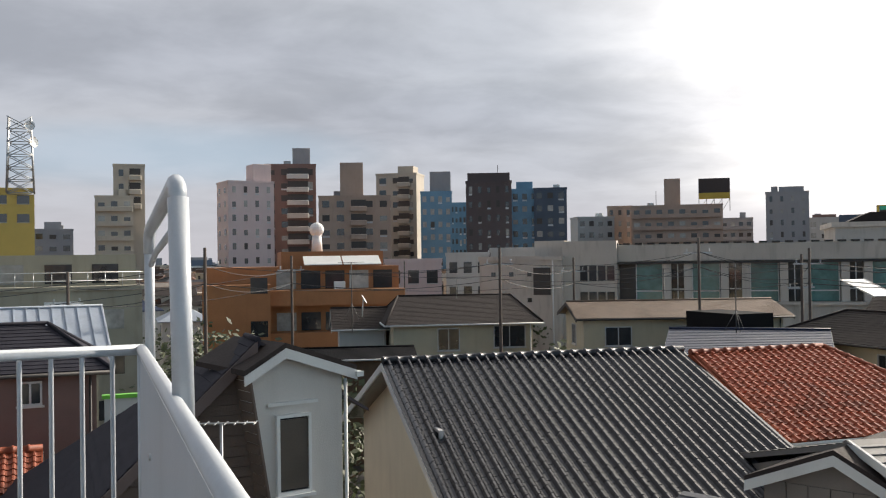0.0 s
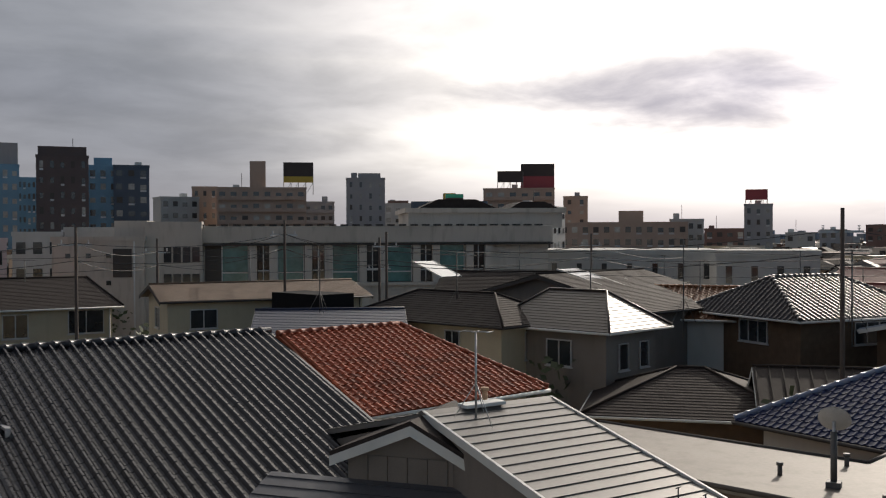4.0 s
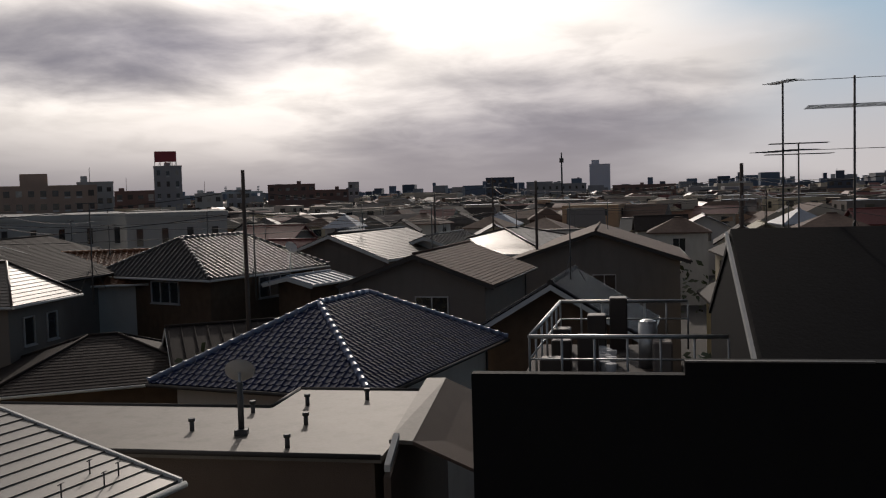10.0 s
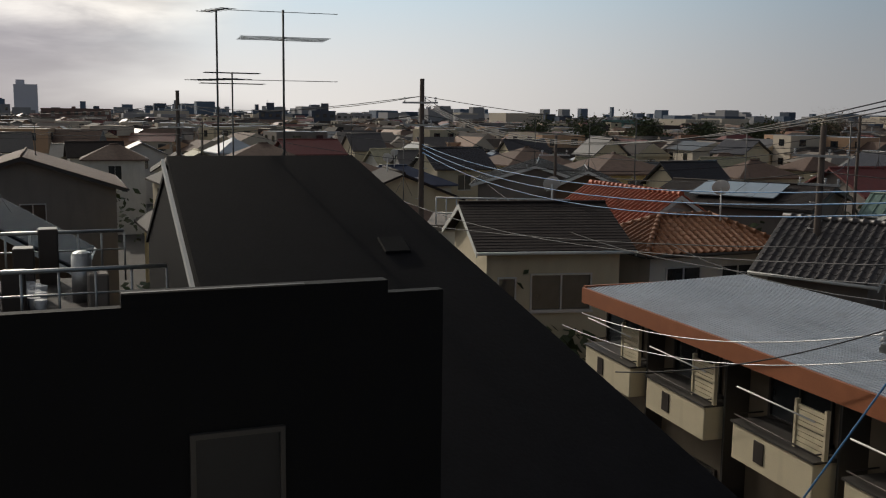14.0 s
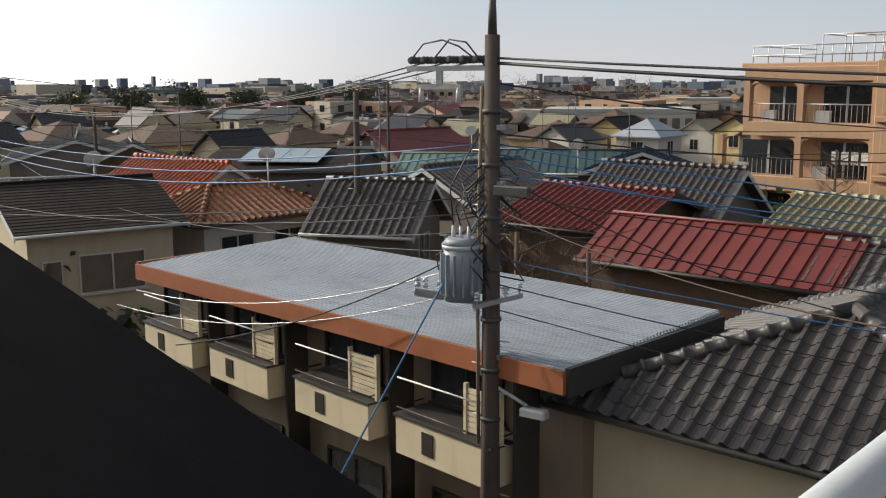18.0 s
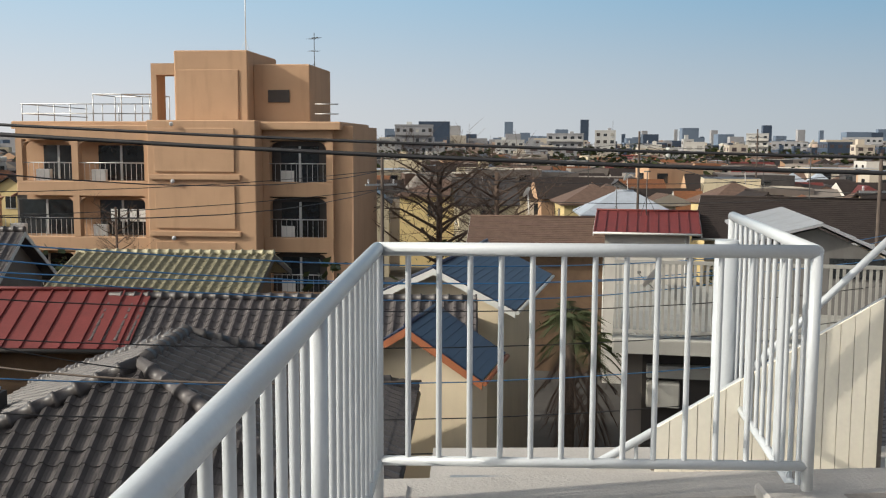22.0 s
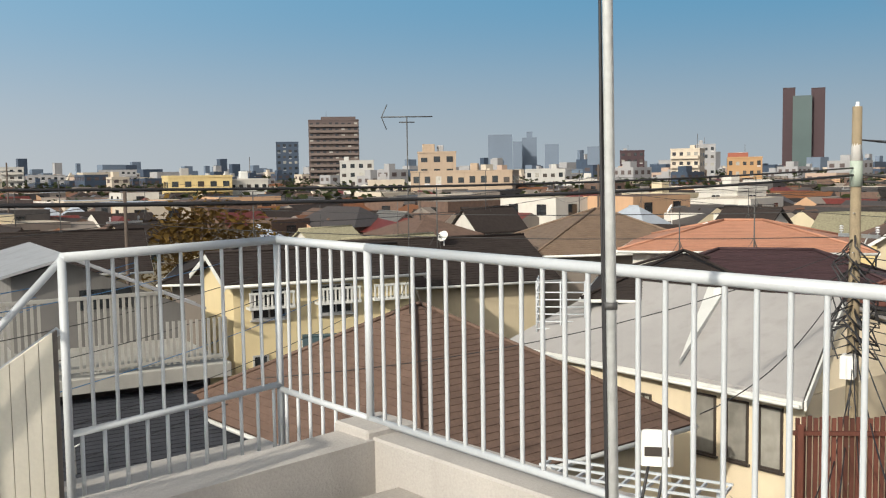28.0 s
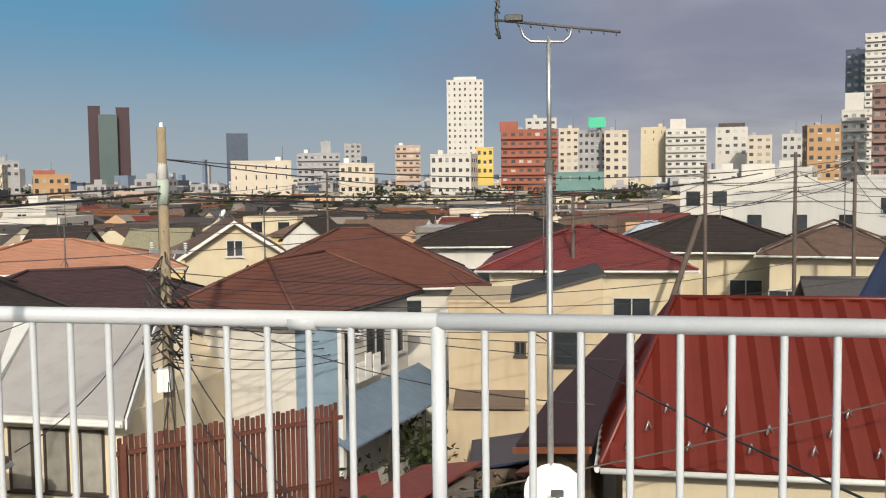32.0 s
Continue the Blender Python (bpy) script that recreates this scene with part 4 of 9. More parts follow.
part("handrail", Geo().tube((-1.95, -0.02, sz(-1.95)), (0.9, -0.02, sz(0.9)), 0.022, n=8), rail_m, stair)
part("midrail", Geo().tube((-1.95, -0.02, sz(-1.95) - 0.17), (0.9, -0.02, sz(0.9) - 0.17), 0.012, n=6), rail_m, stair)
part("screen", Geo().prism([(-1.93, 0.015, sz(-1.93) + 0.02), (-0.80, 0.015, sz(-0.80) + 0.02), (-0.80, 0.015, 8.35), (-1.93, 0.015, 8.85)], (0, -0.02, 0)), grey_wall, stair)
for i in range(16):
    x = -1.9 + i * 0.068
    part("screen_slat", Geo().prism([(x, 0.018, 8.86 - i * 0.034), (x + 0.064, 0.018, 8.83 - i * 0.034), (x + 0.064, 0.018, sz(x + 0.064) + 0.03), (x, 0.018, sz(x) + 0.03)], (0, 0.014, 0)), cream_panel, stair)
for i in range(24):
    x = -1.93 + i * 0.12
    part("baluster", Geo().tube((x, -0.02, sz(x)), (x, -0.02, sz(x) - 0.95), 0.010, n=6, caps=False), rail_m, stair)
part("brace", Geo().path([(-1.94, 0.1, 10.22), (-1.24, 0.12, 9.52), (-1.28, 0.0, 9.40)], 0.018, 8), rail_m, stair)
for i in range(11):
    x = -1.9 + i * 0.26
    part("tread", Geo().box(x, x + 0.27, -1.0, -0.05, sz(x) - 1.02, sz(x) - 0.98), panel_m, stair)
part("stringer", Geo().prism([(-1.95, -0.05, sz(-1.95) - 1.18), (-1.95, -0.05, sz(-1.95) - 0.95), (0.9, -0.05, sz(0.9) - 0.95), (0.9, -0.05, sz(0.9) - 1.18)], (0, 0.03, 0)), cream_panel, stair)
tagged(part("stair_column", Geo().tube((-1.19, -5.28, 0), (-1.19, -5.28, 10.12), 0.062, n=16), rail_m), "thick white round steel column of the outside stair", "column")

# aerial mast on the rail, with its white junction box
mast = thing("antenna_mast", -2.443, -2.031, FLOOR, 0, "galvanised aerial mast standing on the terrace, with cables", "mast")
part("foot", Geo().box(-0.12, 0.12, -0.12, 0.12, 0, 0.05, c=0.01).tube((0, 0, 0.05), (0, 0, 0.16), 0.026, n=10), parapet_m, mast)
part("pipe", Geo().tube((0, 0, 0.05), (0.02, -0.06, 5.0), 0.0145, n=12), M("zinc pipe", (0.58, 0.60, 0.60), 0.5, 0.1, vary=0.2, scale=6), mast)
for ph in (0.0, 2.4):
    part("cable", Geo().path([(0.012 + 0.004 * z + 0.004 * math.cos(ph + z * 1.9), -0.015 - 0.012 * z + 0.004 * math.sin(ph + z * 2.3), z) for z in [0.1 + i * 0.25 for i in range(19)]], 0.0045, 5), wire_m, mast)
part("strap", Geo().tube((0.005, -0.014, 1.12), (0.005, -0.014, 1.14), 0.019, n=12), dark_steel, mast)
jbox = thing("junction_box", -3.31, -2.56, 9.47, -52 + 180, "white plastic aerial junction box on the bars", "junction box")
part("case", Geo().box(-0.062, 0.062, -0.04, 0.0, 0.02, 0.155, c=0.012), dish_m, jbox)
part("cover", Geo().box(-0.045, 0.045, -0.044, -0.039, 0.06, 0.095), frame_dark, jbox)
for u in (-0.03, 0.03):
    part("cable", Geo().path([(u, -0.02, 0.02), (u - 0.03, -0.02, -0.15), (u - 0.06, -0.02, -0.35), (u - 0.05, 0, -0.9)], 0.006, 5), wire_m, jbox)

# aerial and big dish on the annex
m2 = thing("antenna", -7.15, -0.99, 7.8, 0, "tall galvanised mast with a tilted television aerial", "antenna")
part("mast", Geo().tube((0, 0, 0), (0, 0, 2.9), 0.021, n=8).tube((0, 0, 2.9), (0, 0, 3.76), 0.016, n=8), steel, m2)
part("clamp", Geo().box(-0.03, 0.03, -0.03, 0.03, 2.86, 2.96, c=0.008), dark_steel, m2)
part("bracket", Geo().path([(0, -0.19, 3.83), (0, -0.165, 3.77), (0, -0.12, 3.735), (0, 0.10, 3.725), (0, 0.14, 3.76), (0, 0.15, 3.81)], 0.009, 6), steel, m2)
bm2 = part("boom", Geo().tube((0.01, -0.36, 3.885), (-0.01, 0.47, 3.775), 0.010, n=6), dark_steel, m2)
for k in range(9):
    y = -0.20 + k * 0.08
    part("element", Geo().tube((-0.06, y, 3.865 - (y + 0.36) * 0.1325), (0.06, y, 3.865 - (y + 0.36) * 0.1325), 0.004, n=4), dark_steel, bm2)
part("reflector", Geo().path([(0.0, -0.33, 4.03), (0.0, -0.35, 3.93), (0, -0.345, 3.84), (0, -0.325, 3.76)], 0.012, 5), dark_steel, m2)
for z in (3.78, 3.82, 3.95, 3.99):
    part("element", Geo().tube((-0.12, -0.34, z), (0.12, -0.34, z), 0.005, n=4), dark_steel, bm2)
part("amplifier", Geo().box(-0.03, 0.03, -0.29, -0.17, 3.875, 3.915, c=0.008), dark_steel, m2)
dish(-7.12, -0.97, 8.50, -80, 0.205, "large white satellite dish on the annex roof", post=0.70)

# ---- near houses, sunny side ----
ha = thing("house", 0, 15.0, 0, 0, "house with one long dark slate slope and brown lap siding", "house")


def vz(x):
    """Height of the long slope at x."""
    return 9.38 + 0.948 * (x - 2.89)


RX = 2.89
part("wall", Geo().prism([(-2.6, 0.05, 0), (3.27, 0.05, 0), (3.02, 0.05, 6.96), (2.71, 0.05, 8.84), (RX, 0.05, vz(RX) - 0.1), (-2.6, 0.05, vz(-2.6) - 0.1)], (0, 0.6, 0)), brown_wall, ha)
for j in range(30):
    z0, z1 = 4.6 + 0.16 * j, 4.745 + 0.16 * j
    x0 = max(-2.6, (z1 - 9.38) / 0.948 + 2.89 + 0.16)
    x1 = 2.71 + (8.84 - z0) * 0.1649
    if x0 < x1 - 0.1 and z1 < vz(RX) - 0.25:
        part("siding_board", Geo().prism([(x0, 0.0, z0), (x1, 0.0, z0), (x1, 0.03, z1), (x0, 0.03, z1)], (0, 0.02, 0)), brown_wall, ha)
sl_n = math.hypot(1, 0.948)
slate_navy = M("navy slate", (0.030, 0.029, 0.038), 0.8, spec=0.15, vary=0.25, scale=2.5, grain=20, bump=0.2)
slope(ha, frame_from((-2.6, 8.5, vz(-2.6) + 0.02), (0, -1, 0), (1 / sl_n, 0, 0.948 / sl_n)), 8.65, (RX + 2.6) * sl_n, lambda u: max(0.05, min(RX + 2.6, 1.75 + 0.5 * u)) * sl_n, "slate", slate_navy)
part("bargeboard", Geo().prism([(-2.6, -0.20, vz(-2.6) - 0.20), (RX, -0.20, vz(RX) - 0.20), (RX, -0.20, vz(RX) + 0.02), (-2.6, -0.20, vz(-2.6) + 0.02)], (0, 0.05, 0)), M("mauve brown trim", (0.13, 0.095, 0.085), 0.6, vary=0.12, scale=2, bump=0.05, stain=0.2), ha)
part("ridge_cap", Geo().tube((RX, -0.2, vz(RX) + 0.04), (RX, 0.8, vz(RX) + 0.04), 0.05, n=6), slate_navy, ha)
part("back_slope", Geo().prism([(RX, -0.1, vz(RX)), (RX, 0.8, vz(RX)), (RX + 2.0, 2.4, vz(RX) - 1.3), (RX + 2.0, 0.6, vz(RX) - 1.3)][::-1], (0, 0, 0.05)), slate_navy, ha)
bay = thing("gabled_bay", 3.55, 15.3, 0, 14, "white rendered gabled bay with a narrow window", "house bay")
part("wall", Geo().prism([(0.40, -0.55, 0), (0.56, -0.55, 0), (0.56, -0.55, 8.86), (-0.49, -0.55, 9.24), (-1.02, -0.55, 8.95)], (0, 1.5, 0)), white_wall, bay)
for k in range(34):
    z0, z1 = 3.55 + 0.16 * k, 3.69 + 0.16 * k
    xa, xb = -1.02 + (8.95 - z0) * 0.1587, -1.02 + (8.95 - z1) * 0.1587
    part("siding_board", Geo().prism([(xa - 0.035, -0.53, z0), (xa + 0.02, -0.53, z0), (xb + 0.02, -0.53, z1), (xb - 0.015, -0.53, z1)], (0, 1.45, 0)), brown_wall, bay)
part("corner_trim", Geo().prism([(0.385, -0.58, 0), (0.42, -0.58, 0), (-1.0, -0.58, 8.93), (-1.035, -0.58, 8.93)], (0, 0.06, 0)), brown_wall, bay)
for ex, ez in ((0.74, 8.88), (-1.16, 8.93)):
    a, b = Vector((ex, -0.72, ez)), Vector((-0.49, -0.72, 9.30))
    part("roof", Geo().prism([a, b, b + Vector((0, 0, 0.08)), a + Vector((0, 0, 0.08))], (0, 1.9, 0)), slate_m, bay)
    part("bargeboard", Geo().prism([a + Vector((0, -0.02, -0.15)), b + Vector((0, -0.02, -0.15)), b + Vector((0, -0.02, 0)), a + Vector((0, -0.02, 0))], (0, 0.05, 0)), fascia_white, bay)
window(bay, pose(-0.31, -0.56, 7.06), 0.58, 1.22, 0, fascia_white, pane_dark)
part("blind", Geo().box(-0.55, -0.07, -0.60, -0.576, 7.14, 8.20), M("brown blind", (0.075, 0.06, 0.045), 0.5, vary=0.2, scale=2, bump=0.05), bay)
part("lintel", Geo().box(-0.73, 0.11, -0.60, -0.54, 8.42, 8.47), fascia_white, bay)
part("downpipe", Geo().tube((0.60, -0.60, 0), (0.60, -0.60, 8.75), 0.03, n=6), fascia_white, bay)
part("gutter", Geo().box(0.70, 0.82, -0.8, 1.2, 8.78, 8.86), fascia_white, bay)
antenna(2.05, 13.04, 6.2, 8.48, 70, "small weathered roof aerial", arrays=((0.0, 0.9, 8, 0.3),), mat=steel)

# cream walls paler than cream_wall: skylight on the gable is in the colour
hb = house(7.5, 14.0, 14.6, 26.9, 6.15, 8.2, "x", "cream house with a black glazed tile gable roof", "round", tile_black, M("skylit cream plaster", (0.74, 0.67, 0.50), 0.85, vary=0.07, scale=1.2, bump=0.2, stain=0.15), over=0.55, pieces=290, rz=-8.0,
           fascia=fascia_white, wins=(("-x", 3.3, 6.35, 0.45, 0.9, 0),), cap_r=0.085)
hc = house(14.9, 19.9, 16.55, 22.65, 6.82, 8.15, "x", "house with a red clay tile hip roof", "round_fine", tile_red, cream_wall, hip=True, over=0.5, pieces=250, hi=2.1, ends=(1,), rz=-4,
           fascia=fascia_white, cap=tile_red, cap_r=0.07)
hd = thing("house", 14.34, 11.3, 0, -13, "house with a low-pitched grey lapped metal roof", "house")
HW = 2.75
part("wall", Geo().prism([(-HW + 0.2, -4.5, 0), (-0.15, -4.5, 0), (-0.15, -4.5, 6.42), (-HW + 0.2, -4.5, 6.42)], (0, 7.5, 0)), white_wall, hd)
slope(hd, frame_from((-HW, -4.85, 6.45), (1, 0, 0), (0, 1, 0.24)), HW, 4.99, lambda u: 4.99, "lap", metal_grey)
slope(hd, frame_from((0.0, 4.2, 6.60), (-1, 0, 0), (0, -1, 0.24)), HW, 4.3, lambda u: 4.3, "lap", metal_grey)
part("ridge_cap", Geo().prism([(-HW - 0.05, -0.14, 7.60), (-HW - 0.05, 0.0, 7.66), (-HW - 0.05, 0.14, 7.60)], (HW + 0.1, 0, 0)), metal_grey, hd)
part("ridge_flashing", Geo().box(-2.0, -1.15, -0.20, 0.10, 7.64, 7.70, c=0.01), fascia_white, hd)
part("vent_pipe", Geo().tube((-1.3, 0.25, 7.5), (-1.3, 0.25, 7.86), 0.05, n=8).tube((-1.3, 0.25, 7.84), (-1.3, 0.25, 7.90), 0.075, n=8), tan_wall, hd)
for u in (-HW - 0.03, 0.0):
    part("verge_trim", Geo().prism([(u, -4.9, 6.34), (u, 0, 7.52), (u, 0, 7.66), (u, -4.9, 6.50)], (0.05, 0, 0)), fascia_white, hd)
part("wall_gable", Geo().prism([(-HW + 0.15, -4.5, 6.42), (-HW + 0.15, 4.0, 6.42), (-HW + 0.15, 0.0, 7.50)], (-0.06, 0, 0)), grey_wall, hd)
part("gutter", Geo().tube((-HW - 0.05, -4.92, 6.40), (0.08, -4.92, 6.40), 0.055, n=6), fascia_white, hd)
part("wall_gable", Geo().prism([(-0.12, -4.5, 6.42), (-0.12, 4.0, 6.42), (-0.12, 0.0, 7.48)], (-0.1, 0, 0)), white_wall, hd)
gd = thing("roof_gable", 11.28, 11.9, 0, -66, "white-trimmed porch gable with grey boards", "porch")
part("wall", Geo().prism([(-1.12, 0, 0), (1.05, 0, 0), (1.05, 0, 6.93), (0.12, 0, 7.44), (-1.12, 0, 6.93)], (0, 1.9, 0)), grey_wall, gd)
for k in range(6):
    part("board", Geo().box(-1.08 + k * 0.36, -0.74 + k * 0.36, -0.03, -0.004, 5.6, 6.92), grey_wall, gd)
for sx, ex in ((1, 1.28), (-1, -1.36)):
    a, b = Vector((ex, -0.22, 6.90)), Vector((0.12, -0.22, 7.50))
    part("roof", Geo().prism([a, b, b + Vector((0, 0, 0.08)), a + Vector((0, 0, 0.08))], (0, 2.2, 0)), slate_m, gd)
    part("bargeboard", Geo().prism([a + Vector((0, -0.02, -0.17)), b + Vector((0, -0.02, -0.17)), b, a], (0, 0.05, 0)), fascia_white, gd)
slope(gd, frame_from((-2.6, -2.3, 5.72), (1, 0, 0), (0, 1, 0.34)), 4.05, 2.4, lambda u: 2.4, "lap", M("blue-grey roof metal", (0.085, 0.088, 0.10), 0.5, 0.1, vary=0.14, scale=1.2, grain=10, bump=0.06))
part("lower_wall", Geo().box(-2.4, 1.4, -2.0, 0.0, 0, 5.72), grey_wall, gd)
antenna(12.3, 11.3, 7.42, 9.0, 20, "thin aerial mast with a triangular roof stand", arrays=((0.0, 0.5, 3, 0.35),), mat=steel, r=0.02)
for u, v in ((-0.5, -4.2), (-0.9, -4.3), (-0.75, -3.9), (-1.6, -4.2), (-2.2, -4.3)):
    x, y = (pose(14.34, 11.3, 0, 0, 0, -13) @ Vector((u, v, 0))).to_2d()
    z = 7.62 + 0.24 * v
    tagged(part("snow_guard", Geo().tube((x, y, z), (x, y, z + 0.22), 0.012, n=5).tube((x - 0.07, y, z + 0.21), (x + 0.07, y, z + 0.21), 0.008, n=5), dark_steel), "small dark snow guard on the metal roof", "snow guard", "snow guards")

# flat-roofed house with a parapet
fl = thing("flat_roof_house", 17.9, 8.35, 0, 0, "flat-roofed house with a worn pale membrane roof", "house")
# the dark siding colour here also stands for the front wall's shade
part("wall", Geo().prism([(-0.2, 4.8, 0), (-2.5, 1.6, 0), (-2.5, -4.2, 0), (2.5, -4.2, 0), (2.5, -1.3, 0), (0.75, -1.3, 0), (0.75, 4.8, 0)], (0, 0, 6.22)), brown_wall, fl)
part("roof", Geo().prism([(-0.2, 4.9, 6.22), (-2.65, 1.5, 6.22), (-2.65, -4.35, 6.22), (2.6, -4.35, 6.22), (2.6, -1.2, 6.22), (0.8, -1.2, 6.22), (0.8, 4.9, 6.22)], (0, 0, 0.10)), flat_m, fl)
for a, b in (((-2.65, 1.5), (-2.65, -4.35)), ((0.8, -1.2), (2.6, -1.2)), ((0.8, 4.9), (0.8, -1.2)), ((2.6, -1.2), (2.6, -4.35))):
    p, q = Vector((*a, 6.32)), Vector((*b, 6.32))
    part("roof_edge", Geo().tube(p, q, 0.05, n=6), fascia_dark, fl)
part("gable_wall", Geo().prism([(-2.7, -4.40, 0), (2.4, -4.40, 0), (2.4, -4.40, 6.35), (1.1, -4.40, 6.72), (-2.0, -4.40, 6.34), (-2.7, -4.40, 6.0)], (0, -0.12, 0)), brown_wall, fl)
part("ridge_flashing", Geo().prism([(-2.1, -4.36, 6.40), (1.2, -4.36, 6.80), (1.25, -4.75, 6.80), (-2.0, -4.75, 6.36)], (0, 0, 0.07)), flat_m, fl)
part("lower_roof", Geo().prism([(-2.0, -4.75, 6.36), (1.25, -4.75, 6.80), (3.0, -7.2, 5.2), (-1.2, -7.2, 5.0)], (0, 0, 0.06)), brown_wall, fl)
part("bargeboard", Geo().prism([(-2.72, -4.42, 6.10), (-2.0, -4.42, 6.44), (-2.0, -4.42, 6.56), (-2.72, -4.42, 6.22)], (0, -0.1, 0)), fascia_white, fl)
for u, v in ((-2.1, 2.6), (-0.8, 3.9), (-1.2, -0.4), (0.3, -1.0), (-0.6, -2.4), (1.0, -0.9 - 1.0), (-2.2, -2.6), (1.6, -3.0)):
    part("roof_vent", Geo().tube((u, v, 6.3), (u, v, 6.52), 0.045, n=8).tube((u, v, 6.5), (u, v, 6.56), 0.065, n=8), dark_steel, fl)
fd = dish(16.5, 6.9, 7.45, -74, 0.27, "grey satellite dish seen from behind on the flat roof", post=1.12, mat=M("dull dish grey", (0.42, 0.41, 0.40), 0.6, vary=0.1))
part("stand", Geo().tube((0, 0, 0), (0, 0, 0.95), 0.055, n=10).box(-0.12, 0.12, -0.12, 0.12, 0, 0.1), dark_steel, fd)

hf = house(22.5, 30.7, 5.15, 10.55, 6.15, 7.6, "x", "house with a blue glazed tile hip roof", "fine", tile_blue, white_wall, hip=True, over=0.5, pieces=230, front=1, rz=-13,
           fascia=fascia_dark, cap=M("silver ridge tile", (0.16, 0.20, 0.30), 0.3, vary=0.2), cap_r=0.085)

# dark three-storey neighbour with sloping roof, deck and aerials
bk = thing("dark_house", 14.0, -2.0, 0, 0, "black-sided house with a long black slate roof slope, in shade", "house")
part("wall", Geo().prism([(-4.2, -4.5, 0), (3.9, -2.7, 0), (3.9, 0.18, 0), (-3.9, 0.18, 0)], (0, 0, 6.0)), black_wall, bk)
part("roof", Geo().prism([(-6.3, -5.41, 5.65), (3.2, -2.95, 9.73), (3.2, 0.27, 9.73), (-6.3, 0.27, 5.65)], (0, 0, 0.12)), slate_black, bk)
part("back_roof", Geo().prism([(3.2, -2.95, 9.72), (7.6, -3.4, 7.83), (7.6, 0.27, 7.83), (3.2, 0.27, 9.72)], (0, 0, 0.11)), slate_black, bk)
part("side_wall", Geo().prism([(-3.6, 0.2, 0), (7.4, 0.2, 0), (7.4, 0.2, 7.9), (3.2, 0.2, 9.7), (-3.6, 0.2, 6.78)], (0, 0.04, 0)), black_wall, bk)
part("bargeboard", Geo().prism([(-0.6, 0.36, 7.98), (3.2, 0.36, 9.66), (3.2, 0.36, 9.80), (-0.6, 0.36, 8.12)], (0, -0.05, 0)), fascia_white, bk)
part("skylight", Geo().box(-0.22, 0.22, -0.2, 0.2, 0.0, 0.04, c=0.01), black_wall, bk, m=pose(0.3, -2.75, 8.60, 0, -23.3, 0))
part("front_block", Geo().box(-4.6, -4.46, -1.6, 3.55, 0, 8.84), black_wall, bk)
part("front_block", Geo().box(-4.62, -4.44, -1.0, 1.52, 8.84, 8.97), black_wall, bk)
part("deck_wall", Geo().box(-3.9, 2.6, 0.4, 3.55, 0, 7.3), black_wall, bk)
part("coping", Geo().box(-4.66, -4.60, -0.15, 1.52, 8.97, 8.985), fascia_dark, bk)
window(bk, pose(-4.60, 0.5, 6.7, 0, 0, -90), 0.9, 0.9, 0, fascia_dark, M("dark blind", (0.006, 0.007, 0.010), 0.5, vary=0.2, bump=0.0))
deck = thing("roof_deck", 16.9, 0.2, 7.3, 0, "roof deck with white steel frame rails and drying things", "deck")
part("floor", Geo().box(-1.6, 3.4, -0.6, 1.6, 0, 0.06), slate_m, deck)
for i, (x, y, h) in enumerate(((-0.9, 0.9, 0.5), (-0.4, 0.3, 0.8), (0.5, 0.8, 0.6), (1.6, 0.2, 0.9), (2.2, 0.9, 0.55), (2.7, -0.2, 1.1))):
    part("storage_box", Geo().box(x, x + 0.42, y, y + 0.35, 0.06, h, c=0.02), frame_dark, deck)
for a, b in (((-1.5, 1.35), (-1.5, -1.7)), ((-1.5, 1.35), (3.2, 1.15)), ((3.2, 1.15), (3.2, -1.4))):
    for z in (0.62, 0.98):
        part("rail", Geo().tube((*a, z), (*b, z), 0.035 if z > 0.9 else 0.016, n=8), steel, deck)
    for i in range(7):
        p = Vector((*a, 0)).lerp(Vector((*b, 0)), i / 6)
        part("post", Geo().tube(p, p + Vector((0, 0, 0.96)), 0.02, n=6), steel, deck)
for i in range(9):
    part("plant_pot", Geo().tube((-0.3 + i * 0.22, 0.1 + 0.1 * (i % 3), 0.06), (-0.3 + i * 0.22, 0.1 + 0.1 * (i % 3), 0.34), 0.07, 0.10, 8), porcelain, deck)
part("water_tank", Geo().tube((0.9, -0.55, 0.06), (0.9, -0.55, 0.85), 0.17, n=14).ball((0.9, -0.55, 0.85), 0.17, squash=0.5), steel, deck)
part("air_conditioner", Geo().box(0.2, 1.0, -0.95, -0.62, 0.06, 0.62, c=0.03), grey_wall, deck)
antenna(19.35, -4.2, 9.0, 12.55, -95, "tall bare television aerials with wide elements", arrays=((0.05, 0.15, 1, 2.1), (0.55, 0.9, 5, 1.7), (1.35, 0.2, 1, 2.1)), mat=dark_steel, r=0.022)
antenna(19.5, -2.95, 8.9, 12.5, -70, "slim mast with a small television aerial", arrays=((0.0, 0.9, 6, 0.35), (1.3, 1.5, 7, 0.6)), mat=dark_steel, r=0.02)
antenna(24.0, -4.0, 7.2, 11.5, -92, "far mast with a dense television aerial", arrays=((0.0, 0.5, 4, 1.3), (0.25, 0.5, 4, 1.5)), mat=dark_steel)

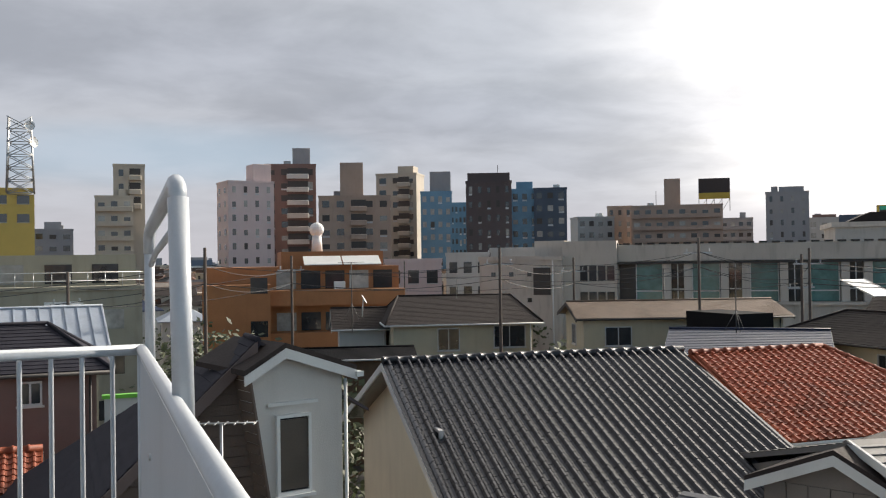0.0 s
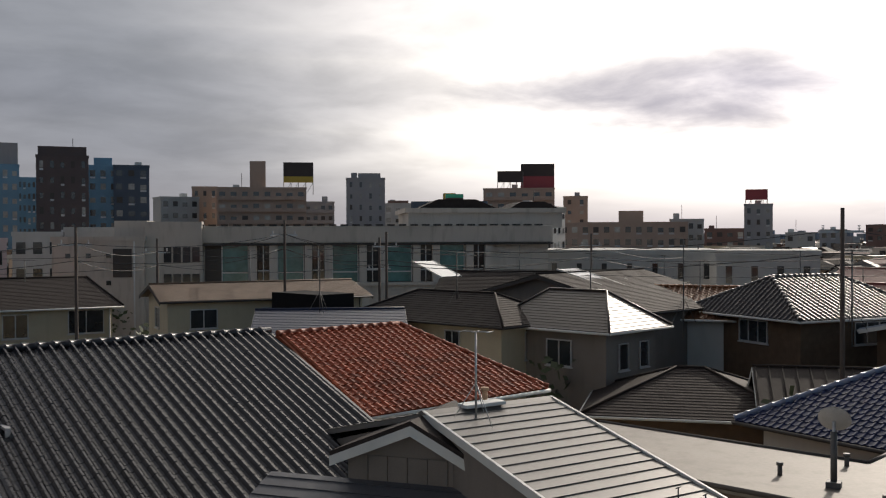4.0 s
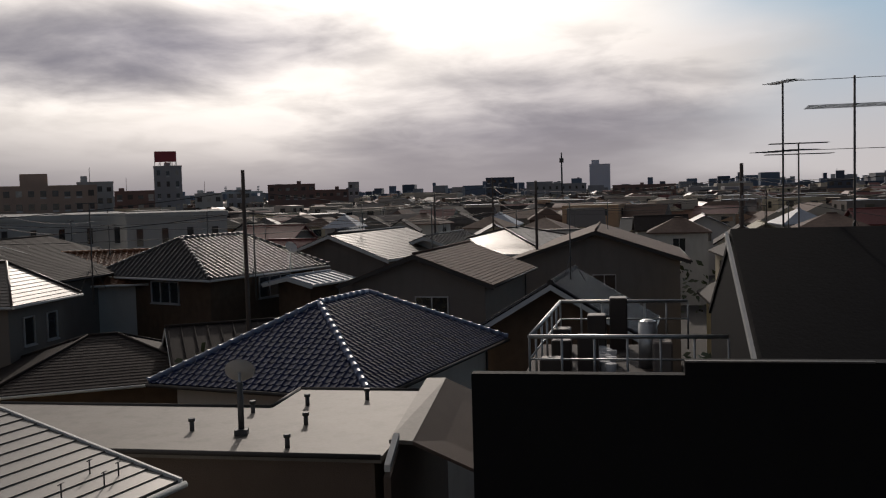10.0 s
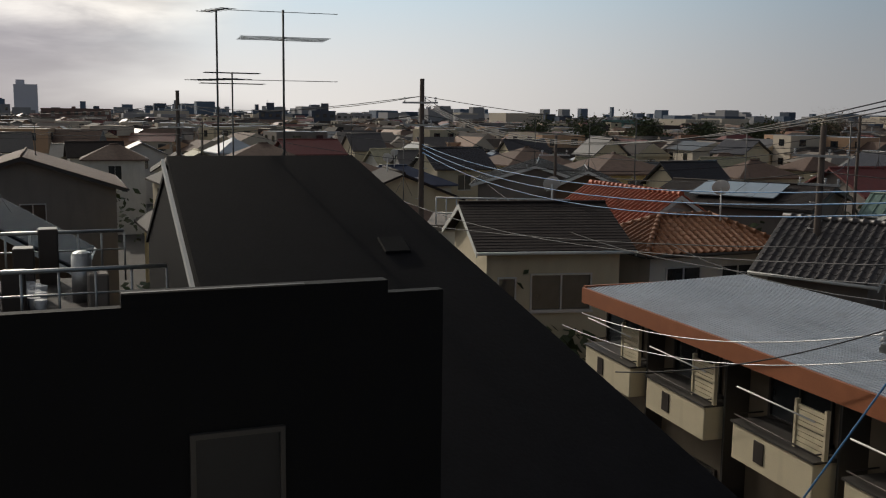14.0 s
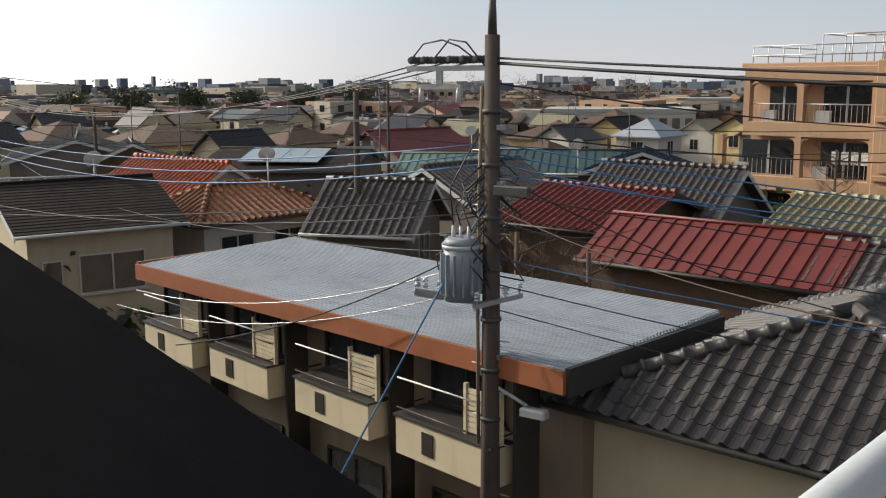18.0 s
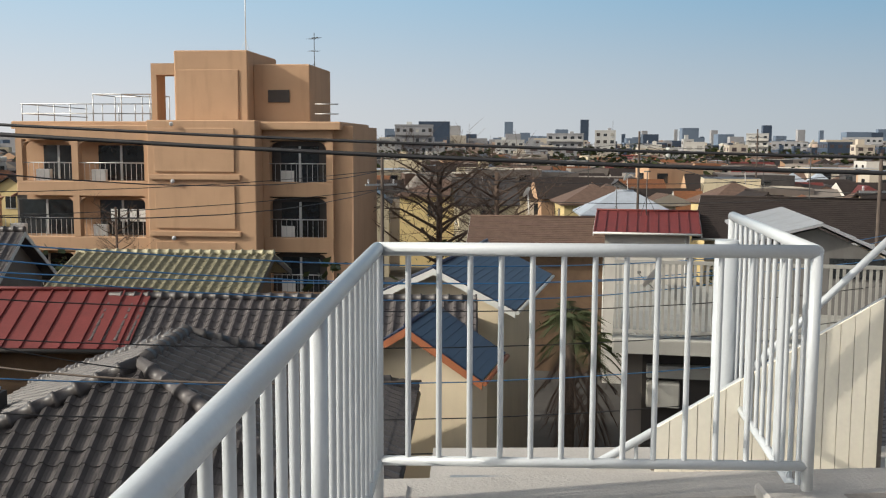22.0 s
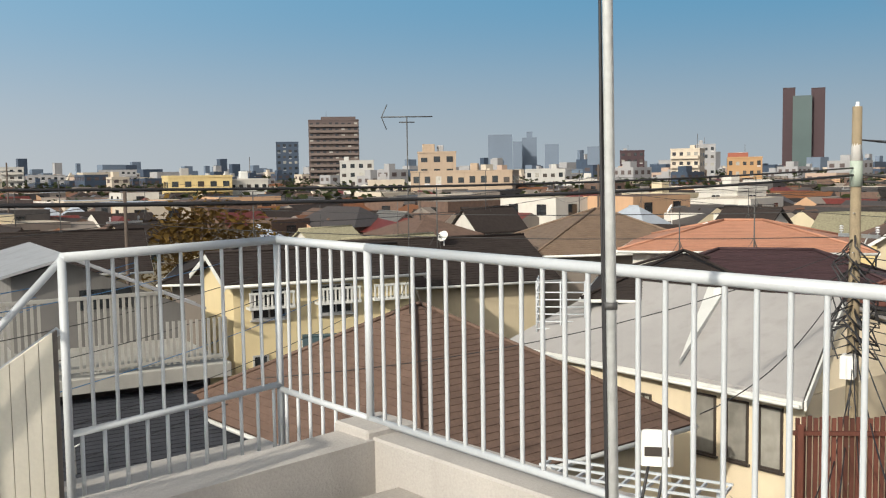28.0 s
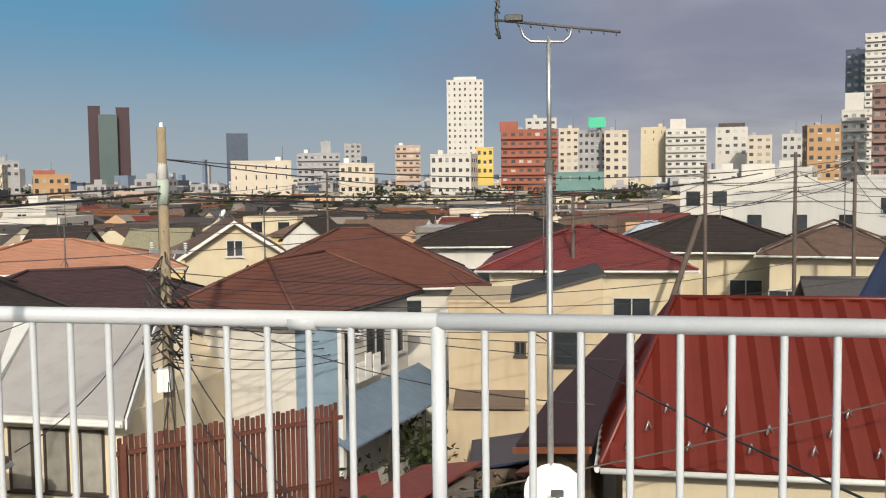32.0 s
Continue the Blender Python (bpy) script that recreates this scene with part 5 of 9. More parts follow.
# ---- two-storey apartment house with balconies ----
ap = thing("apartment_house", 14.3, -13.92, 0, -2.3, "two-storey apartment house, cream balconies and a pale corrugated roof", "apartment house")
AW, AD = 12.6, 4.6
part("wall", Geo().box(-AW / 2 + 0.3, AW / 2 - 0.3, -AD / 2 + 0.2, AD / 2 - 0.9, 0, 6.25), M("apartment plaster", (0.24, 0.195, 0.145), 0.85, vary=0.1, scale=1, bump=0.2, stain=0.25), ap)
part("roof", Geo().prism([(-AW / 2, AD / 2, 6.42), (AW / 2, AD / 2, 6.42), (AW / 2, -AD / 2, 6.56), (-AW / 2, -AD / 2, 6.56)][::-1], (0, 0, -0.05)), metal_white, ap)
for i in range(46):
    y = AD / 2 - 0.06 - i * (AD - 0.12) / 45
    z = 6.42 + (AD / 2 - y) / AD * 0.14
    part("roof_rib", Geo().box(-AW / 2 + 0.02, AW / 2 - 0.02, y - 0.022, y + 0.022, z - 0.01, z + 0.042), metal_white, ap)
part("fascia", Geo().box(-AW / 2 - 0.04, AW / 2 + 0.04, AD / 2, AD / 2 + 0.07, 6.10, 6.46), fascia_brown, ap)
part("fascia", Geo().box(-AW / 2 - 0.10, -AW / 2 - 0.02, -AD / 2, AD / 2, 6.06, 6.50), fascia_dark, ap)
part("fascia", Geo().box(AW / 2 + 0.02, AW / 2 + 0.10, -AD / 2, AD / 2, 6.06, 6.50), fascia_brown, ap)
bal_m = M("balcony cream", (0.62, 0.54, 0.38), 0.7, vary=0.08, scale=2, bump=0.1, stain=0.3)
ap_m = M("apartment plaster", (0.24, 0.195, 0.145))
for fl_z in (4.13, 1.33):
    for u, fy in ((5.52, 2.08), (2.45, 2.20), (-0.81, 2.32), (-3.87, 2.44)):
        b = part("balcony", Geo().box(-1.17, 1.17, -0.75, 0.0, fl_z + 0.12, fl_z + 0.80, c=0.02), bal_m, ap, m=pose(u, fy, 0, 0, 0, -2.6))
        part("ledge", Geo().box(-1.20, 1.20, -0.75, 0.03, fl_z + 0.80, fl_z + 0.84), fascia_dark, b)
        part("vent", Geo().box(0.18, 0.46, 0.0, 0.02, fl_z + 0.28, fl_z + 0.68), frame_dark, b)
        part("sill_rail", Geo().path([(-1.15, -0.65, fl_z + 0.95), (-1.15, -0.03, fl_z + 0.95), (1.15, -0.03, fl_z + 0.95), (1.15, -0.65, fl_z + 0.95)], 0.016, 6), frame_dark, b)
        window(ap, pose(u + 0.35, AD / 2 - 0.90, fl_z + 0.82, 0, 0, 180), 1.7, 1.15, 1, frame_dark, pane_dark)
        for q in range(8):
            part("shutter_slat", Geo().box(-1.18, -0.42, -0.22, -0.18, fl_z + 0.88 + q * 0.095, fl_z + 0.96 + q * 0.095), bal_m, b)
        part("shutter_frame", Geo().box(-1.22, -1.16, -0.24, -0.16, fl_z + 0.84, fl_z + 1.70).box(-0.44, -0.38, -0.24, -0.16, fl_z + 0.84, fl_z + 1.70), bal_m, b)
        part("partition", Geo().box(u - 1.42, u - 1.36, fy - 0.85, fy - 0.25, fl_z - 1.2, fl_z + 1.95), fascia_dark, ap)
        part("drying_pole", Geo().tube((u - 1.1, fy + 0.02, fl_z + 1.50), (u + 1.1, fy - 0.06, fl_z + 1.50), 0.016, n=6), dish_m, ap)
part("entry_stair", Geo().prism([(-AW / 2 + 0.5, AD / 2 + 0.2, 0), (-AW / 2 + 4.5, AD / 2 + 0.2, 3.2), (-AW / 2 + 4.5, AD / 2 + 0.2, 3.4), (-AW / 2 + 0.3, AD / 2 + 0.2, 0.1)], (0, 0.08, 0)), fascia_white, ap)

# ---- the big pole with its transformer and lines ----
PX, PY = 9.47, -11.34
bp = utility_pole(PX, PY, 11.35, "grey concrete utility pole with transformer and many cables", r=0.185, az=8, arms=((7.3, 1.1, 80),))
part("cap_spike", Geo().tube((0, 0, 11.3), (0, 0, 12.1), 0.075, 0.045, 10), dark_steel, bp)
tr_m = M("transformer grey", (0.27, 0.31, 0.35), 0.5, vary=0.15, scale=3, stain=0.3)
tr = part("transformer", Geo().tube((0.36, 0.30, 7.35), (0.36, 0.30, 8.22), 0.27, n=18).tube((0.36, 0.30, 8.22), (0.36, 0.30, 8.32), 0.30, 0.22, 18), tr_m, bp)
part("lid_band", Geo().tube((0.36, 0.30, 8.16), (0.36, 0.30, 8.22), 0.30, n=18), porcelain, tr)
for i in range(14):
    t = math.tau * i / 14
    part("fin", Geo().box(0.26, 0.33, -0.012, 0.012, 7.45, 8.08), tr_m, tr, m=pose(0.36, 0.30, 0, 0, 0, math.degrees(t)))
for k in (-0.14, 0.0, 0.14):
    part("bushing", Geo().tube((0.36 + k, 0.30, 8.28), (0.36 + k, 0.30, 8.50), 0.04, 0.025, 8), porcelain, tr)
for k, (a, b) in enumerate((((0.36, 0.3, 8.48), (0.1, 0.05, 9.3)), ((0.5, 0.3, 8.48), (0.15, 0.1, 9.9)), ((0.22, 0.3, 8.48), (0.95, 0.05, 7.72)))):
    part("lead", Geo().path([a, ((a[0] + b[0]) / 2 + 0.2, 0.35, (a[2] + b[2]) / 2 - 0.1), b], 0.012, 5), wire_m, tr)
part("bracket", Geo().box(0.1, 1.45, -0.03, 0.03, 7.22, 7.30).box(0.62, 1.3, 0.15, 0.21, 7.34, 7.40), steel, bp)
for u in (0.95, 1.25, 1.4):
    g = Geo()
    for q in range(3):
        g.tube((u, 0, 7.30 + q * 0.09), (u, 0, 7.37 + q * 0.09), 0.055, 0.03, 8)
    part("insulator", g, porcelain, bp)
for u, z in ((-0.22, 9.95), (-0.22, 9.1), (0.24, 9.5), (-0.2, 6.4), (0.22, 6.1)):
    part("cable_clamp", Geo().box(min(u, 0), max(u, 0), -0.05, 0.05, z, z + 0.08), steel, bp)
for k in range(7):
    part("strap", Geo().tube((0, 0, 5.4 + k * 0.8), (0, 0, 5.46 + k * 0.8), 0.175 - k * 0.004, n=14), dark_steel, bp)
arm = part("crossarm", Geo().box(-0.1, 1.55, -0.04, 0.04, 10.83, 10.91), steel, bp)
for i in range(6):
    u = 0.25 + 0.24 * i
    g = Geo()
    for q in range(4):
        g.tube((u, -0.25 + q * 0.10, 11.0), (u, -0.19 + q * 0.10, 11.0), 0.065, 0.035, 8)
    part("insulator", g, dark_steel, arm)
part("switch_arm", Geo().box(0.55, 1.35, -0.03, 0.03, 10.55, 10.63).box(0.9, 1.0, -0.03, 0.03, 10.6, 10.9), steel, bp)
for u in (0.6, 1.3):
    part("cutout", Geo().tube((u, 0, 10.35), (u, 0, 10.58), 0.05, 0.035, 8), porcelain, bp)
part("arc_lead", Geo().path([(1.5, 0, 11.0), (1.25, 0, 11.25), (0.9, 0, 11.3), (0.6, 0, 11.2), (0.3, 0, 11.0)], 0.014, 5), wire_m, bp)
part("arc_lead", Geo().path([(1.0, 0.1, 11.0), (0.7, 0.1, 11.3), (0.4, 0.1, 11.25), (0.1, 0.05, 10.9)], 0.014, 5), wire_m, bp)
part("bracket", Geo().box(0.3, 1.0, -0.03, 0.03, 7.42, 7.50).box(0.85, 0.93, -0.06, 0.06, 7.50, 7.75), steel, bp)
part("guard", Geo().path([(0.16, 0.10, 5.0), (0.17, 0.12, 7.0), (0.16, 0.1, 8.9), (0.14, 0.06, 10.6)], 0.03, 8), pole_tan, bp)
rb = random.Random(5)
for i in range(20):
    z = rb.uniform(8.2, 9.6)
    a = rb.uniform(0, 6.28)
    part("loose_cable", Geo().path([(0.1 * math.cos(a), 0.1 * math.sin(a), z), (0.45 * math.cos(a), 0.45 * math.sin(a), z - 0.3), (0.5 * math.cos(a + 0.7), 0.5 * math.sin(a + 0.7), z - 0.6), (0.12, 0, z - 0.5)], 0.014, 5), wire_m, bp)
part("splice_box", Geo().box(-0.75, -0.15, 0.1, 0.22, 9.0, 9.14, c=0.02), dark_steel, bp)
part("lamp_arm", Geo().tube((-0.1, 0, 5.95), (-0.6, -0.1, 5.7), 0.03, n=6).box(-0.95, -0.5, -0.2, 0.0, 5.55, 5.68, c=0.03), porcelain, bp)

FAR_POLES = ((37.8, -14.0, 12.0), (52.0, -6.0, 11.6), (24.5, -22.5, 10.4))
for i, (x, y, z) in enumerate(FAR_POLES):
    utility_pole(x, y, z, "grey utility pole with two crossarms and insulators", r=0.15, az=30, arms=((z - 1.0, 1.8, 0), (z - 1.9, 1.3, 0)))
for k, (o, s) in enumerate(((0.3, 0.6), (0.8, 0.75), (1.3, 0.9))):
    wire((PX + o, PY, 10.98), (37.8 + o * 0.6 - 0.6, -14.0, 11.05), 0.9 + s * 0.3, 0.011, label="thin black overhead power line")
wire((PX + 0.1, PY, 10.95), (-20.56, -10.63, 10.45), 0.42, 0.026, label="thick black trunk cable across the view")
wire((PX + 0.1, PY, 11.02), (-20.56, -10.63, 10.6), 0.36, 0.018)
for i, z in enumerate((9.75, 9.6, 9.45)):
    wire((PX, PY, z), (37.8, -14.0, z - 0.4), 0.7 + 0.12 * i, 0.012, wire_blue, label="blue covered overhead service line")
    wire((PX, PY, z), (-13.0, -31.0, z - 1.9), 0.8 + 0.2 * i, 0.012, wire_blue, label="blue covered overhead service line")
for i, z in enumerate((8.95, 8.7, 8.4, 8.1)):
    wire((PX, PY, z), (40.0, -6.0 - 6 * i, z - 0.9), 0.8 + 0.1 * i, 0.010, label="thin grey overhead service wire")
wire((PX, PY, 8.3), (14.5, -8.9, 6.2), 0.3, 0.012)
wire((PX, PY, 8.8), (0.5, -8.0, 8.7), 0.35, 0.011, pole_m, label="pale service wire to the terrace building")
wire((PX, PY, 8.0), (20.0, -11.4, 6.0), 0.5, 0.012, porcelain, label="pale sleeved service wire over the balconies")
wire((PX, PY, 7.6), (20.2, -11.0, 5.7), 0.55, 0.010, porcelain, label="pale sleeved service wire over the balconies")
wire((PX, PY, 9.0), (12.2, -7.4, 0.4), 0.0, 0.016, wire_blue, label="blue-sleeved guy wire of the pole", group="guy wires")
wire((PX - 0.05, PY, 9.3), (5.0, -14.5, 7.2), 0.2, 0.010)
wire((PX, PY, 8.6), (13.0, -21.7, 7.0), 0.3, 0.010)

for i, (z, e) in enumerate(((9.3, 8.0), (9.0, 7.6), (8.5, 7.2), (8.0, 6.9), (7.6, 6.4), (7.2, 6.0))):
    wire((PX, PY, z), (-14.0 - 0.8 * i, -27.0 + 0.6 * i, e), 0.7 + 0.12 * i, 0.010, wire_blue if i % 3 == 0 else wire_m, label="thin overhead service line past the stair")

# ---- houses behind the apartment house ----
hh = house(1.7, 8.5, -19.0, -12.6, 5.8, 7.2, "y", "house with a smoked grey tile hip roof", "tile", tile_grey, cream_wall, hip=True, over=0.5, hi=2.5, front=1, pieces=200, cap_r=0.12, fascia=fascia_dark,
           wins=(("+y", 1.6, 3.6, 1.2, 1.0, 1),))
house(8.4, 14.7, -25.3, -22.4, 6.1, 6.9, "x", "low wooden house with a red seamed metal roof", "seam", metal_red, wood_wall, over=0.45, fascia=fascia_dark)
house(16.2, 20.6, -31.2, -25.9, 6.17, 7.05, "x", "house with a dark red tile roof", "tile", tile_dred, wood_wall, over=0.5, fascia=fascia_dark)
house(7.0, 12.2, -33.4, -28.8, 6.3, 7.0, "x", "old house with lichened olive tiles", "tile", tile_olive, wood_wall, over=0.6, fascia=fascia_dark)
house(0.35, 8.6, -24.9, -22.65, 6.15, 6.75, "x", "old house with a grey tile roof and horned ridge ends", "tile", tile_grey, cream_wall, over=0.4, fascia=fascia_dark)
house(26.9, 32.3, -17.1, -12.8, 6.56, 7.6, "y", "cream house with a dark slate gable roof and white verges", "slate", slate_m, cream_wall, over=0.4, rz=-12, fascia=fascia_white, wins=(("-x", 0.25, 4.5, 2.0, 1.2, 1), ("-x", -1.5, 4.7, 0.6, 0.9, 0)))
PLACED.append((29.6, -15, 5))
house(31.0, 37.0, -23.5, -19.9, 6.55, 7.65, "x", "white house with an orange tile gable roof", "tile", tile_red, white_wall, over=0.35, fascia=fascia_white)
PLACED.append((34, -21.7, 5))
house(26.9, 30.3, -22.9, -17.9, 6.35, 7.12, "y", "house with a brown orange tile hip roof", "tile", tile_brown, white_wall, hip=True, over=0.45, hi=1.9, fascia=fascia_dark, wins=(("-x", -1.2, 4.7, 1.4, 1.0, 1), ("-x", 1.0, 4.7, 1.4, 1.0, 1)))
PLACED.append((28.6, -20.4, 4))
house_at(-133.9, 33.6, 3.1, 3.8, 6.05, 7.3, "weathered house with mossy grey tile gable roof", "tile", tile_grey, grey_wall, over=0.45, rz=25, fascia=fascia_white, wins=(("-x", 0.0, 4.6, 1.2, 1.0, 1),))
rf = thing("roof_fence", 34.6, -16.2, 6.3, 64.8, "white pipe fence round a flat roof", "fence")
part("roof_slab", Geo().box(-3.0, 3.0, -4.5, 0.2, -0.25, 0), grey_wall, rf)
part("wall", Geo().box(-2.9, 2.9, -4.4, 0.1, -6.3, -0.25), white_wall, rf)
for z in (0.45, 1.05):
    part("rail", Geo().tube((-2.6, 0, z), (2.6, 0, z), 0.035, n=6), rail_m, rf)
for i in range(14):
    part("post", Geo().tube((-2.6 + i * 0.4, 0, 0), (-2.6 + i * 0.4, 0, 1.05), 0.028, n=6), rail_m, rf)
house(15.5, 20.5, -34.5, -30.0, 6.0, 7.6, "x", "weathered house with a mossy grey tile gable roof", "tile", tile_grey, grey_wall, over=0.5, fascia=fascia_white)
house(22.5, 28.0, -32.0, -27.0, 6.1, 7.5, "y", "house with an old grey tile gable roof behind bare trees", "tile", tile_grey, grey_wall, over=0.5, wins=(("+y", 0.0, 3.4, 1.6, 1.6, 1),))
PLACED.append((38, -31, 5))
house(34.5, 41.5, -34.4, -27.4, 6.75, 7.45, "x", "dark-roofed house carrying a solar panel array", "slate", slate_m, grey_wall, over=0.4, rz=33, fascia=fascia_dark)
sp = thing("solar_array", 36.95, -29.4, 7.30, 213, "pale glass solar panel array on the slate roof", "solar panel")
for i in range(4):
    part("panel", Geo().box(-1.95 + i * 0.98, -1.0 + i * 0.98, -1.25, 1.25, 0.0, 0.05), M("solar glass", (0.30, 0.32, 0.34), 0.2, 0.3, vary=0.05, bump=0.0), sp, m=pose(0, 0, 0, 11))
teal_m = M("faded green sheet", (0.13, 0.20, 0.17), 0.55, vary=0.15, scale=1.2, bump=0.08, stain=0.25)
teal_dk = M("dark teal sheet", (0.045, 0.085, 0.090), 0.5, vary=0.15, scale=1.2, bump=0.08, stain=0.2)
house_at(-140.4, 51.5, 8.5, 5.5, 6.25, 6.95, "low house with a faded green sheet roof", "seam", teal_m, grey_wall, over=0.4, rz=35)
house_at(-145.8, 51.5, 8.0, 6.0, 6.35, 7.15, "low house with a dark teal sheet roof", "seam", teal_dk, grey_wall, over=0.4, rz=32)
house_at(-149.3, 50.0, 4.0, 5.0, 6.5, 7.35, "small house with a blue sheet gable roof", "seam", metal_blue, wood_wall, over=0.4, rz=-60)
house_at(-117.2, 63, 9.0, 7.0, 6.55, 7.6, "house with a worn pale metal gable roof", "seam", metal_grey, grey_wall, over=0.4, rz=-28)
house_at(-120.0, 60, 5.0, 4.0, 6.5, 7.4, "small house with a worn pale metal roof", "seam", metal_grey, wood_wall, over=0.4, rz=-28)
house_at(-146.5, 38, 4.5, 4.0, 5.6, 6.3, "low dark house with a cream gable", "slate", slate_m, cream_wall, over=0.4, rz=-60, fascia=fascia_white)

# ---- tan four-storey block with arched balconies ----
tan = thing("apartment_block", 14.0, -54.0, 0, -4, "tan four-storey apartment block with round-cornered balconies", "apartment building")
part("core", Geo().box(-5.5, 9.9, -4.4, 2.6, 0, 8.2), tan_wall, tan)
part("core", Geo().box(-7.3, 9.9, -4.4, 2.6, 8.2, 11.4), tan_wall, tan)
part("stair_tower", Geo().box(-3.3, 2.4, -4.0, 4.4, 0, 11.75, c=0.05), tan_wall, tan)
for fl_z in (9.0, 6.1, 3.2):
    part("panel", Geo().box(-2.2, 2.0, 4.4, 4.48, fl_z + 0.15, fl_z + 2.35, c=0.02), tan_wall, tan)
    part("ledge", Geo().box(-2.5, 2.3, 4.38, 4.55, fl_z - 0.25, fl_z, c=0.02), tan_wall, tan)
    part("wall_lamp", Geo().ball((1.0 - 3.0 * 0, 4.6, fl_z + 2.55), 0.12, n=8, k=5), porcelain, tan)
part("penthouse", Geo().box(-2.4, 1.55, -3.0, 2.6, 11.75, 15.4, c=0.05), tan_wall, tan)
part("panel", Geo().box(-1.9, 1.45, 2.6, 2.66, 11.8, 14.4, c=0.02), tan_wall, tan)
part("penthouse", Geo().box(-5.45, -2.4, -3.5, 1.6, 11.4, 14.75, c=0.05), tan_wall, tan)
part("portal", Geo().box(1.55, 2.85, 1.3, 2.5, 14.15, 14.75).box(2.55, 2.85, 1.3, 2.5, 11.4, 14.15), tan_wall, tan)
part("vent", Geo().box(-4.35, -3.2, 1.6, 1.66, 12.75, 13.4), frame_dark, tan)
part("roof_slab", Geo().box(-7.5, 10.1, -4.6, 3.6, 11.3, 11.7, c=0.05), tan_wall, tan)


def balcony_bay(x0, x1, z, y1=3.9, deep=1.3):
    """One recessed balcony: fascia, rounded opening, rail bars, glass door behind."""
    g = Geo()
    n = 6
    r = 0.4
    h = 2.05
    for sx, xe in ((1, x0), (-1, x1)):
        pts = [(xe, z + h - r)]
        pts += [(xe + sx * r * (1 - math.cos(math.pi / 2 * i / n)), z + h - r + r * math.sin(math.pi / 2 * i / n)) for i in range(n + 1)]
        pts += [(xe, z + h)]
        g.prism([(x, y1, zz) for x, zz in pts], (0, -0.35, 0))
    part("arch_corner", g, tan_wall, tan)
    part("door", Geo().box(x0 + 0.5, x1 - 0.5, y1 - deep - 0.02, y1 - deep + 0.04, z, z + 1.85), pane_dark, tan)
    part("door_frame", Geo().box((x0 + x1) / 2 - 0.06, (x0 + x1) / 2 + 0.06, y1 - deep + 0.02, y1 - deep + 0.08, z, z + 1.85), frame_light, tan)
    part("rail", Geo().tube((x0, y1 - 0.1, z + 0.95), (x1, y1 - 0.1, z + 0.95), 0.03, n=6), frame_light, tan)
    for i in range(int((x1 - x0) / 0.28)):
        part("bar", BAR, None, tan, m=pose(x0 + 0.2 + i * 0.28, y1 - 0.1, z))
    part("air_conditioner", Geo().box(x1 - 1.2, x1 - 0.45, y1 - 0.8, y1 - 0.45, z, z + 0.6, c=0.03), dish_m, tan)


BAR = Geo().tube((0, 0, 0), (0, 0, 0.95), 0.014, n=4, caps=False).mesh("bar", frame_light)
for fl_z, xl in ((8.6, 9.7), (5.7, 11.2), (2.8, 11.2)):
    part("fascia", Geo().box(2.3, xl, 2.4, 3.95, fl_z - 0.75, fl_z, c=0.04), tan_wall, tan)
    part("fascia", Geo().box(-7.0, -3.3, 1.6, 3.2, fl_z - 0.75, fl_z, c=0.04), tan_wall, tan)
    for xe in (2.4, 6.3, xl - 0.35):
        part("pier", Geo().box(xe, xe + 0.35, 3.5, 3.95, fl_z, fl_z + 2.15), tan_wall, tan)
    for xe in (-7.0, -3.65):
        part("pier", Geo().box(xe, xe + 0.35, 2.7, 3.2, fl_z, fl_z + 2.15), tan_wall, tan)
    balcony_bay(2.75, 6.3, fl_z)
    balcony_bay(6.65, xl - 0.35, fl_z)
    balcony_bay(-6.65, -3.65, fl_z, y1=3.15, deep=0.5)
    # dark sheet at the back of the bay deepens its shade
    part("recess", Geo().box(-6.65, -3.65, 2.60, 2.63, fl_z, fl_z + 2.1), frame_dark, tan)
part("fascia", Geo().box(2.4, 9.7, 2.4, 3.95, 10.75, 11.5, c=0.04), tan_wall, tan)
part("fascia", Geo().box(-7.0, -3.3, 1.6, 3.2, 10.75, 11.5, c=0.04), tan_wall, tan)
part("side_wall", Geo().box(-8.0, -7.0, -4.4, 2.9, 0, 11.5), tan_wall, tan)
for z in (12.1, 12.6):
    for a, b in (((2.5, 3.4), (9.6, 3.4)), ((9.6, 3.4), (9.6, -4.2)), ((-7.3, 3.2), (-6.1, 3.2))):
        part("roof_rail", Geo().tube((*a, z), (*b, z), 0.03, n=5), steel, tan)
for i in range(9):
    part("roof_rail", Geo().tube((2.5 + i * 0.88, 3.4, 11.6), (2.5 + i * 0.88, 3.4, 12.6), 0.025, n=5), steel, tan)
for x in (3.4, 5.0, 6.6):
    part("pergola_post", Geo().tube((x, 1.4, 11.6), (x, 1.4, 13.2), 0.03, n=5).tube((x, -1.4, 11.6), (x, -1.4, 13.2), 0.03, n=5).tube((x, 1.4, 13.2), (x, -1.4, 13.2), 0.03, n=5), steel, tan)
part("pergola_beam", Geo().tube((3.4, 1.4, 13.2), (6.6, 1.4, 13.2), 0.03, n=5).tube((3.4, -1.4, 13.2), (6.6, -1.4, 13.2), 0.03, n=5), steel, tan)
for i in range(4):
    tagged(part("laundry", Geo().box(18.6 - 0.5 * i, 18.95 - 0.5 * i, -50.6, -50.56, 6.5, 7.15), dish_m), "white laundry hung on the tan balcony", "laundry", "laundry")
antenna(8.9, -55.0, 14.2, 16.7, 30, "television aerial on the tan block", arrays=((0.3, 1.1, 6, 0.5), (1.0, 0.5, 3, 0.6)), mat=dark_steel)
antenna(12.4, -53.6, 15.3, 19.6, 0, "thin whip mast on the tan block", arrays=(), mat=dish_m, r=0.03)

